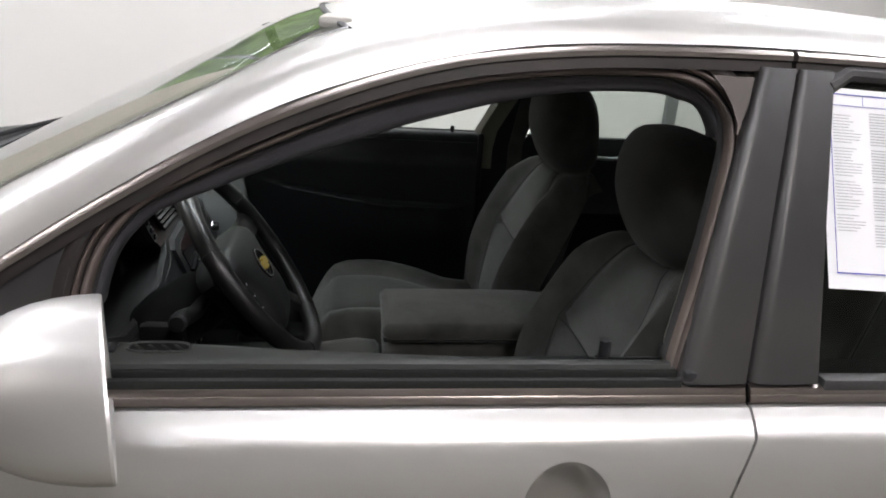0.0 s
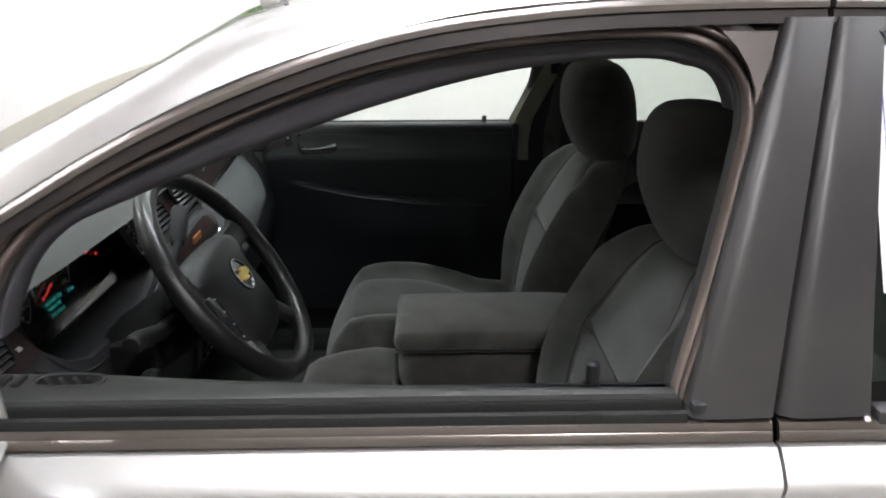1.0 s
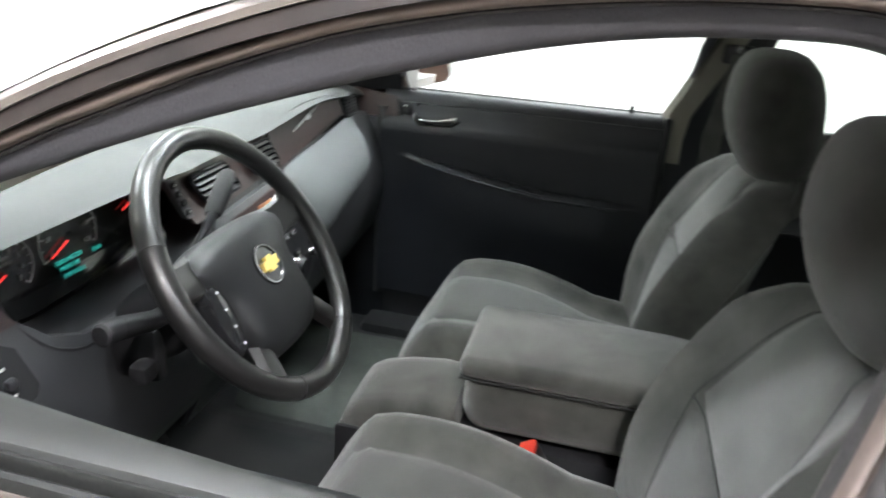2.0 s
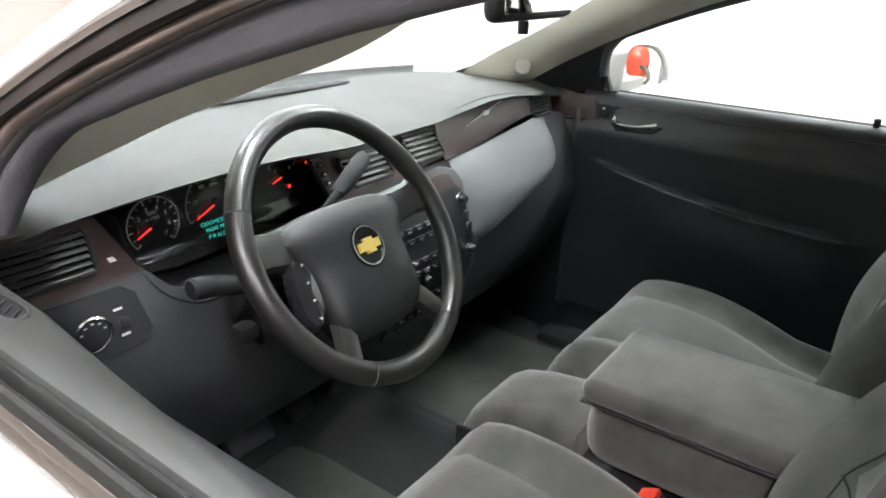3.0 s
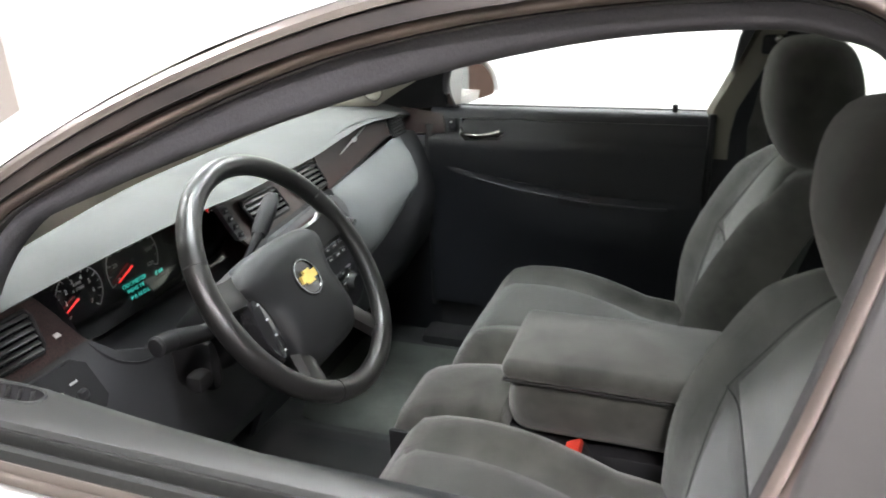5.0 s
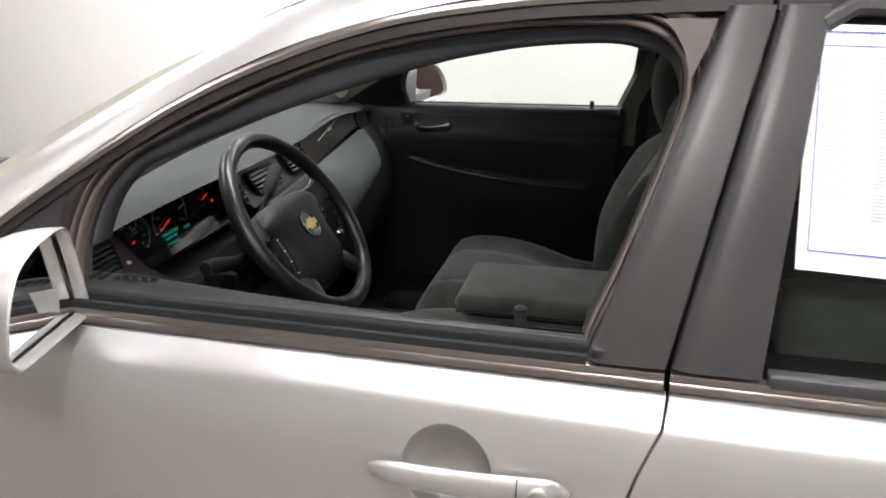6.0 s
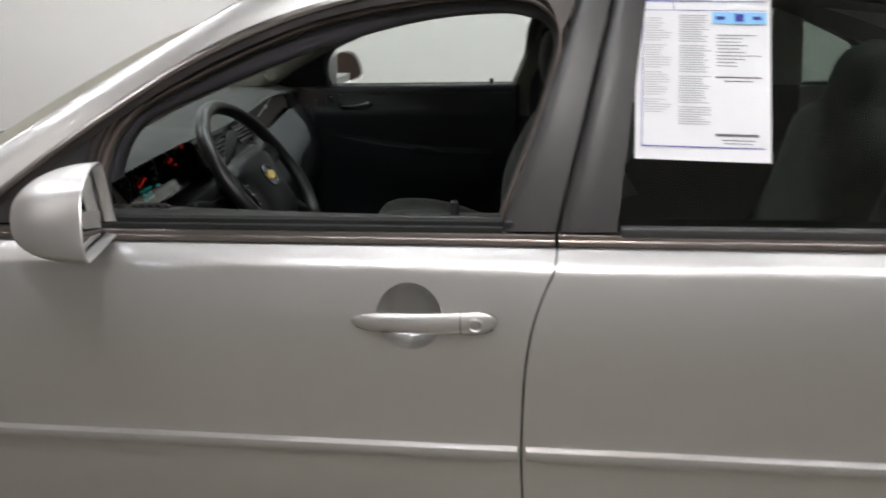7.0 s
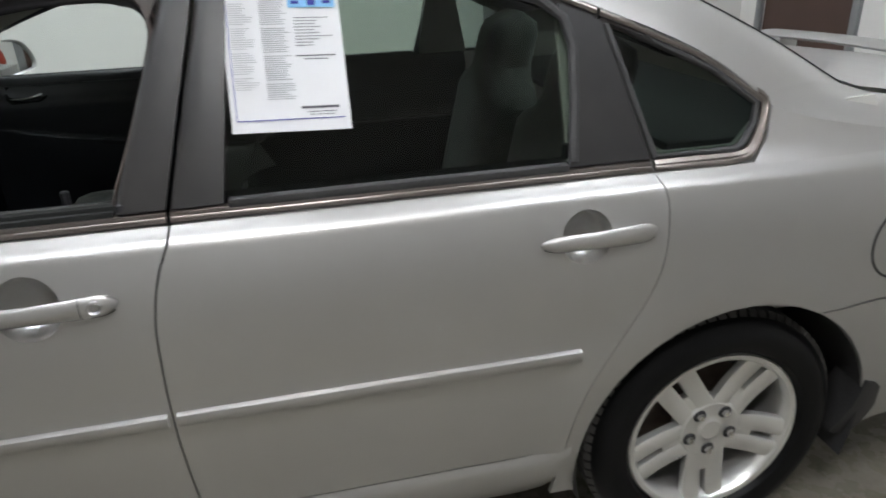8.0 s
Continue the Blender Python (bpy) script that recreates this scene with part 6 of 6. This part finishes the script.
# centre: vents in wood, button strip
fascia("wood_trim", [(-0.207, 1.040), (-0.10, 1.046), (0.14, 1.052), (0.165, 1.052), (0.178, 0.972), (0.0, 0.960), (-0.165, 0.952)], WOOD, "dark burl wood fascia round the centre vents")
air_vent(-0.080, 1.002, 0.116, 0.055, 5, "louvred centre air vent", -0.5, 0.004)
air_vent(0.094, 1.008, 0.106, 0.055, 5, "louvred centre air vent", -0.45, 0.004)
st = fascia("button_strip", [(-0.207, 1.037), (-0.187, 1.037), (-0.162, 0.966), (-0.182, 0.966)], RADIOM, "grey strip of four buttons", 0.008)
for k in range(4):
    z = 1.028 - 0.0165 * k
    part("button", box(face_x(0, z) + 0.012, -0.1935 + 0.0058 * k, z, 0.004, 0.014, 0.012, 0.002), BLACKP, st)
    part("mark", box(face_x(0, z) + 0.0145, -0.1935 + 0.0058 * k, z, 0.0006, 0.004, 0.003), WHITEMK, st, smooth=0)
# passenger wood sweep with a badge
up = curve([(0.150, 0, 1.052), (0.235, 0, 1.066), (0.342, 0, 1.075), (0.44, 0, 1.071), (0.515, 0, 1.063), (0.545, 0, 1.059)], 24)
lo = curve([(0.560, 0, 1.006), (0.53, 0, 1.008), (0.44, 0, 0.998), (0.345, 0, 0.985), (0.24, 0, 0.973), (0.163, 0, 0.966)], 24)
ws = fascia("wood_trim", [(p.x, p.z) for p in up] + [(p.x, p.z) for p in lo], WOOD, "dark burl wood sweep with a bright badge", 0.008, step=0.02)
part("trim_line", tube([Vector((face_x(p.x, p.z) + 0.012, p.x, p.z)) for p in up], 0.0014, 6), SEAL, ws)
part("trim_line", tube([Vector((face_x(p.x, p.z) + 0.012, p.x, p.z)) for p in lo], 0.0014, 6), SEAL, ws)
bx = face_x(0.34, 1.041) + 0.013
part("badge_bar", tube([(bx + 0.002, 0.262, 1.022), (bx, 0.34, 1.041), (bx - 0.002, 0.418, 1.059)], lambda u: 0.0010 + 0.0012 * math.sin(math.pi * u), 6), BADGEM, ws)
part("badge", skin([[Vector((bx + 0.002 + 0.002 * h, 0.34 + (0.012 + 0.004 * math.cos(4 * a)) * g * math.cos(a), 1.041 + (0.009 + 0.003 * math.cos(2 * a)) * g * math.sin(a))) for a in (2 * math.pi * k / 24 for k in range(24))] for h, g in ((0, 1.0), (1, 0.9), (1, 0.1))]), BADGEM, ws, "small bright badge")
air_vent(0.605, 1.022, 0.090, 0.048, 6, "louvred passenger air vent", 0.0, 0.004)

# radio and climate stack
rad = fascia("radio", [(-0.125, 0.930), (-0.105, 0.945), (0.14, 0.957), (0.172, 0.948), (0.196, 0.912), (0.214, 0.80), (0.222, 0.72), (0.208, 0.67), (0.15, 0.645), (-0.06, 0.62), (-0.09, 0.70)], RADIOM, "grey radio and climate control stack", 0.010, step=0.03)
part("radio_face", sheet([(-0.10, 0.915), (0.145, 0.930), (0.174, 0.905), (0.192, 0.80), (0.202, 0.72), (0.188, 0.685), (0.14, 0.665), (-0.04, 0.64), (-0.07, 0.75)], lambda y, z: Vector((face_x(y, z) + 0.0135, y, z)), (-0.004, 0, 0), 0.04), BLACKP, rad, "black control face")
part("radio_wood", sheet([(-0.108, 0.922), (-0.088, 0.936), (0.125, 0.948), (0.148, 0.942), (0.156, 0.918), (0.02, 0.906)], lambda y, z: Vector((face_x(y, z) + 0.015, y, z)), (-0.002, 0, 0), 0.04), WOOD, rad)
part("display", box(face_x(0.03, 0.925) + 0.016, 0.030, 0.925, 0.003, 0.055, 0.020, 0.002), AMBER, rad, "amber radio display")


def stack_knob(y, z, r):
    x = face_x(y, z) + 0.013
    k = part("knob", lathe([(0.0, 0.018), (r * 0.7, 0.018), (r * 0.85, 0.014), (r, 0.0)], 24, lambda q, a, h: Vector((x + h, y + q * math.cos(a), z + q * math.sin(a)))), BLACKP, rad)
    part("knob_ring", lathe([(r, 0.0), (r * 1.12, 0.004), (r * 1.2, 0.0)], 24, lambda q, a, h: Vector((x + h, y + q * math.cos(a), z + q * math.sin(a)))), PLATED, rad)


for y, z, r in ((0.163, 0.890, 0.012), (0.115, 0.765, 0.022), (0.02, 0.75, 0.014), (0.178, 0.775, 0.011)):
    stack_knob(y, z, r)
for row, z in enumerate((0.868, 0.845, 0.80, 0.775, 0.70, 0.672)):
    for k in range(6):
        y = -0.055 + 0.031 * k + 0.003 * row
        b = part("button", box(face_x(y, z) + 0.0155, y, z, 0.006, 0.024, 0.012, 0.002), BLACKP, rad)
        part("mark", box(face_x(y, z) + 0.0189, y, z, 0.0006, 0.010, 0.003), WHITEMK, rad, smooth=0)
for k in range(3):
    part("button", box(face_x(0.17, 0.83 - 0.03 * k) + 0.016, 0.168 + 0.005 * k, 0.855 - 0.026 * k, 0.008, 0.016, 0.018, 0.003), BLACKP, rad)

# ---- steering column and wheel ----
WN = Vector((0.825, 0.054, 0.563)).normalized()
WX = Vector((0, 1, 0)) - WN * WN.y
WX.normalize()
WY = WN.cross(WX)
WC = Vector((0.987, -0.348, 0.9965))


def wp(a, b, c=0.0):
    """A point of the steering wheel: right, up and towards the driver."""
    return WC + WX * a + WY * b + WN * c


sw = part("steering_wheel", tube([wp(0.191 * math.cos(a), 0.191 * math.sin(a)) for a in steps(0, 2 * math.pi, 72)[:-1]], 0.0165, 16, closed=True), LEATHER, car, "black leather-wrapped steering wheel")
hub_pts = curve([(-0.128, 0.030, 0), (-0.112, 0.050, 0), (-0.06, 0.062, 0), (0.06, 0.062, 0), (0.112, 0.050, 0), (0.128, 0.030, 0), (0.100, -0.02, 0), (0.096, -0.07, 0), (0.088, -0.108, 0), (0.05, -0.130, 0), (-0.05, -0.130, 0), (-0.088, -0.108, 0), (-0.096, -0.07, 0), (-0.100, -0.02, 0), (-0.128, 0.030, 0)], 60)[:-1]
part("hub", skin([[wp(p.x * g, p.y * g, c) for p in hub_pts] for g, c in ((0.85, -0.075), (0.97, -0.05), (1.0, -0.03), (0.97, -0.012), (0.88, -0.002), (0.7, 0.006), (0.4, 0.010), (0.05, 0.011))]), WHEELP, sw, "charcoal airbag cover")
for e in (-1, 1):
    # upper spoke, broad and merging with the rim
    part("spoke", skin([[wp(e * x, y + dy, c + dc) for dy, dc in ((-w, -0.012), (-w * 0.8, 0.0), (0, 0.005), (w * 0.8, 0.0), (w, -0.012), (0, -0.022))] for x, y, w, c in ((0.09, 0.026, 0.032, -0.018), (0.125, 0.028, 0.027, -0.012), (0.155, 0.031, 0.026, -0.006), (0.187, 0.036, 0.034, -0.002))]), LEATHER, sw)
    # lower spoke
    part("spoke", skin([[wp(e * x, y + dy * 0.5, c + dc) + (WX * e * dy * 0.8) for dy, dc in ((-w, -0.010), (-w * 0.7, 0.002), (0, 0.006), (w * 0.7, 0.002), (w, -0.010), (0, -0.018))] for x, y, w, c in ((0.070, -0.090, 0.024, -0.018), (0.085, -0.115, 0.021, -0.012), (0.098, -0.142, 0.021, -0.006), (0.108, -0.160, 0.026, -0.002))]), LEATHER, sw, "charcoal lower spoke")
    if e > 0:
        continue
    # control pod between the spokes
    pod = part("control_pod", skin([[wp(e * (0.116 + q * (0.020 * math.cos(a)) - 0.14 * (q * 0.050 * math.sin(a))), -0.038 + q * 0.050 * math.sin(a), c) for a in (2 * math.pi * k / 24 for k in range(24))] for q, c in ((1.0, -0.03), (1.0, -0.014), (0.9, -0.008), (0.1, -0.004))]), GLOSSB, sw, "black button pod")
    for k in range(4):
        b = 0.030 * (1.5 - k) * 0.8
        m = wp(e * (0.116 - 0.12 * b), -0.038 + b, -0.004)
        part("mark", skin([[m + WX * x + WY * y + WN * z for x, y in ((-0.0018, -0.0013), (0.0018, -0.0013), (0.0018, 0.0013), (-0.0018, 0.0013))] for z in (0, 0.0012)]), INK, sw, smooth=0)
# rim seams
for a in (154, 28, 242, 302):
    q = radians(a)
    c = wp(0.191 * math.cos(q), 0.191 * math.sin(q))
    rad_v = (c - WC).normalized()
    part("rim_seam", tube([c + rad_v * 0.0168 * math.cos(b) + WN * 0.0168 * math.sin(b) for b in steps(0, 2 * math.pi, 20)[:-1]], 0.0008, 5, closed=True), STITCH, sw)
em = part("emblem_recess", lathe([(0.0, 0.011), (0.026, 0.0112), (0.028, 0.0135), (0.031, 0.0125), (0.032, 0.008)], 36, lambda r, a, h: wp(r * 1.0 * math.cos(a), -0.013 + r * math.sin(a), h)), GLOSSB, sw, "round emblem recess with a thin ring")
part("emblem_ring", tube([wp(0.0285 * math.cos(a), -0.013 + 0.0285 * math.sin(a), 0.0135) for a in steps(0, 2 * math.pi, 40)[:-1]], 0.0007, 6, closed=True), STEEL, sw)
bow = [(-0.022, -0.0062), (-0.009, -0.0062), (-0.0075, -0.011), (0.0085, -0.011), (0.0075, -0.0062), (0.020, -0.0062), (0.022, 0.0062), (0.009, 0.0062), (0.0075, 0.011), (-0.0085, 0.011), (-0.0075, 0.0062), (-0.020, 0.0062)]
part("emblem", plate([wp(a, -0.013 + b, 0.0165) for a, b in bow], -WN, 0.005), GOLD, sw, "plain gold emblem shape")
col = part("steering_column", skin([[WC + WN * c + WX * (r * 1.25 * math.cos(a)) + WY * (r * 0.95 * math.sin(a) - 0.01) for a in (2 * math.pi * k / 24 for k in range(24))] for c, r in ((-0.235, 0.055), (-0.20, 0.062), (-0.13, 0.060), (-0.085, 0.052), (-0.06, 0.045))]), MATTB, car, "black steering column cover")
stalk = part("turn_stalk", tube([wp(-0.05, 0.0, -0.095), wp(-0.12, 0.006, -0.10), wp(-0.18, 0.024, -0.098)], lambda u: 0.011 + 0.004 * u, 12), MATTB, col, "black turn signal stalk")
part("stalk_knob", tube([wp(-0.178, 0.024, -0.098), wp(-0.190, 0.026, -0.097), wp(-0.210, 0.029, -0.096), wp(-0.213, 0.0293, -0.096)], lambda u: 0.0145 if u < 0.9 else 0.0115, 16), MATTB, col, "round stalk end")
part("shift_lever", tube([wp(0.0, 0.045, -0.10), wp(0.03, 0.062, -0.085), wp(0.08, 0.085, -0.075), wp(0.15, 0.118, -0.07)], lambda u: 0.0050 + 0.0040 * min(1.0, max(0.0, u - 0.45) * 4), 12), MATTB, col, "black column shift lever")
part("shift_grip", tube([wp(0.078, 0.084, -0.0755), wp(0.088, 0.089, -0.075), wp(0.125, 0.108, -0.07), wp(0.158, 0.126, -0.067), wp(0.165, 0.130, -0.067)], lambda u: 0.010 + 0.006 * math.sin(math.pi * min(1, u * 0.8 + 0.1)), 14, flat=0.75), MATTB, col, "shift lever grip")
part("tilt_lever", box(0.88, -0.475, 0.865, 0.03, 0.035, 0.03, 0.010), MATTB, col)
part("column_side", box(0.84, -0.43, 0.865, 0.08, 0.03, 0.09, 0.014), MATTB, col)

# ---- rear-view mirror ----
rv = part("rear_view_mirror", box(1.035, 0.012, 1.311, 0.035, 0.25, 0.064, 0.022, segs=4), BLACKP, car, "black rear-view mirror")
part("mirror_glass", box(1.0535, 0.012, 1.315, 0.002, 0.222, 0.044, 0.0005), MIRROR, rv)
part("mirror_stem", tube([(1.02, 0.012, 1.298), (0.985, 0.012, 1.375), (0.975, 0.012, 1.40)], 0.012), BLACKP, rv)
part("mirror_button", tube([(1.03, 0.0, 1.278), (1.03, 0.0, 1.258)], 0.009), BLACKP, rv)

# ---- paper on the rear window ----
def paper_point(a, b, out=0.0):
    """a across (0..0.216), b up (0..0.279) on the sloping glass."""
    x = 1.797 + a + 0.012 * b
    z = 1.142 - 0.03 * a + b * 0.895
    return Vector((x, -(half(x, z) - 0.006) - out, z))


st = finish("window_sticker", grid(lambda a, b: paper_point(a, b, 0.002 + 0.003 * math.sin(9 * a + 4 * b) ** 2), steps(0, 0.216, 10), steps(0, 0.279, 12)), PAPER)
tagged(st, "white printed sales sheet taped on the rear door glass", "paper sheet")


def bars(name, rows, mat):
    bm = bmesh.new()
    for a0, a1, b0, b1 in rows:
        vs = [bm.verts.new(paper_point(a, b, 0.0065)) for a, b in ((a0, b0), (a1, b0), (a1, b1), (a0, b1))]
        bm.faces.new(vs)
    return tagged(part(name, bm, mat, st, smooth=0), kind="stuff")


random.seed(4)
rows = []
for k in range(44):
    b = 0.240 - k * 0.0042
    if k % 11 != 10:
        rows.append((0.014, 0.014 + random.uniform(0.022, 0.044), b, b + 0.0011))
bars("print_column", rows[:36], INK)
rows = []
for k in range(50):
    b = 0.245 - k * 0.0040
    if k % 13 != 12:
        rows.append((0.069, 0.069 + random.uniform(0.036, 0.052), b, b + 0.0013))
bars("print_column", rows[:44], INK)
rows = [(0.130, 0.130 + random.uniform(0.03, 0.07), 0.212 - k * 0.0058, 0.2132 - k * 0.0058) for k in range(10)]
bars("print_column", rows, INKD)
bars("print_column", [(0.128, 0.200, 0.140, 0.1422), (0.142, 0.186, 0.134, 0.1355), (0.128, 0.196, 0.042, 0.0465), (0.138, 0.190, 0.035, 0.0365), (0.142, 0.186, 0.030, 0.0312)], INKD)
bars("header_block", [(0.122, 0.208, 0.232, 0.252)], INKS)
bm = bmesh.new()
for a0, a1, b0, b1 in ((0.128, 0.142, 0.239, 0.245), (0.158, 0.172, 0.236, 0.249), (0.186, 0.200, 0.239, 0.245)):
    bm.faces.new([bm.verts.new(paper_point(a, b, 0.0075)) for a, b in ((a0, b0), (a1, b0), (a1, b1), (a0, b1))])
part("header_mark", bm, INKB, st, smooth=0)
bars("border_line", [(0.010, 0.205, 0.0225, 0.0242), (0.010, 0.0112, 0.024, 0.270), (0.010, 0.206, 0.2695, 0.271), (0.010, 0.206, 0.254, 0.255), (0.060, 0.0608, 0.255, 0.270)], INKB)

# ---- red tank near the rear wall, seen in the passenger mirror ----
tank = thing("shop_vacuum", "orange-red rounded vacuum on a pale wheeled stand", "vacuum", at=(4.9, 1.75, 0))
part("tank", lathe([(0.0, 0.415), (0.04, 0.418), (0.060, 0.44), (0.072, 0.48), (0.090, 0.56), (0.098, 0.63), (0.088, 0.70), (0.058, 0.745), (0.0, 0.76)], 32, lambda r, a, h: Vector((r * math.cos(a), r * math.sin(a), h))), REDTANK, tank)
part("hose", tube(curve([(-0.07, 0.02, 0.47), (-0.13, 0.05, 0.47), (-0.16, 0.07, 0.52), (-0.13, 0.05, 0.58), (-0.085, 0.01, 0.60)], 24), 0.016, 10), IRON, tank)
part("stand", lathe([(0.0, 0.09), (0.12, 0.09), (0.13, 0.10), (0.13, 0.13), (0.05, 0.15), (0.045, 0.36), (0.075, 0.40), (0.075, 0.418), (0.0, 0.42)], 28, lambda r, a, h: Vector((r * math.cos(a), r * math.sin(a), h))), PAPER, tank, "pale wheeled stand")
for a in (0.3, 1.9, 3.4, 5.0):
    part("caster", tube([(0.11 * math.cos(a) - 0.015, 0.11 * math.sin(a), 0.05), (0.11 * math.cos(a) + 0.015, 0.11 * math.sin(a), 0.05)], 0.05, 16), PAPER, tank)
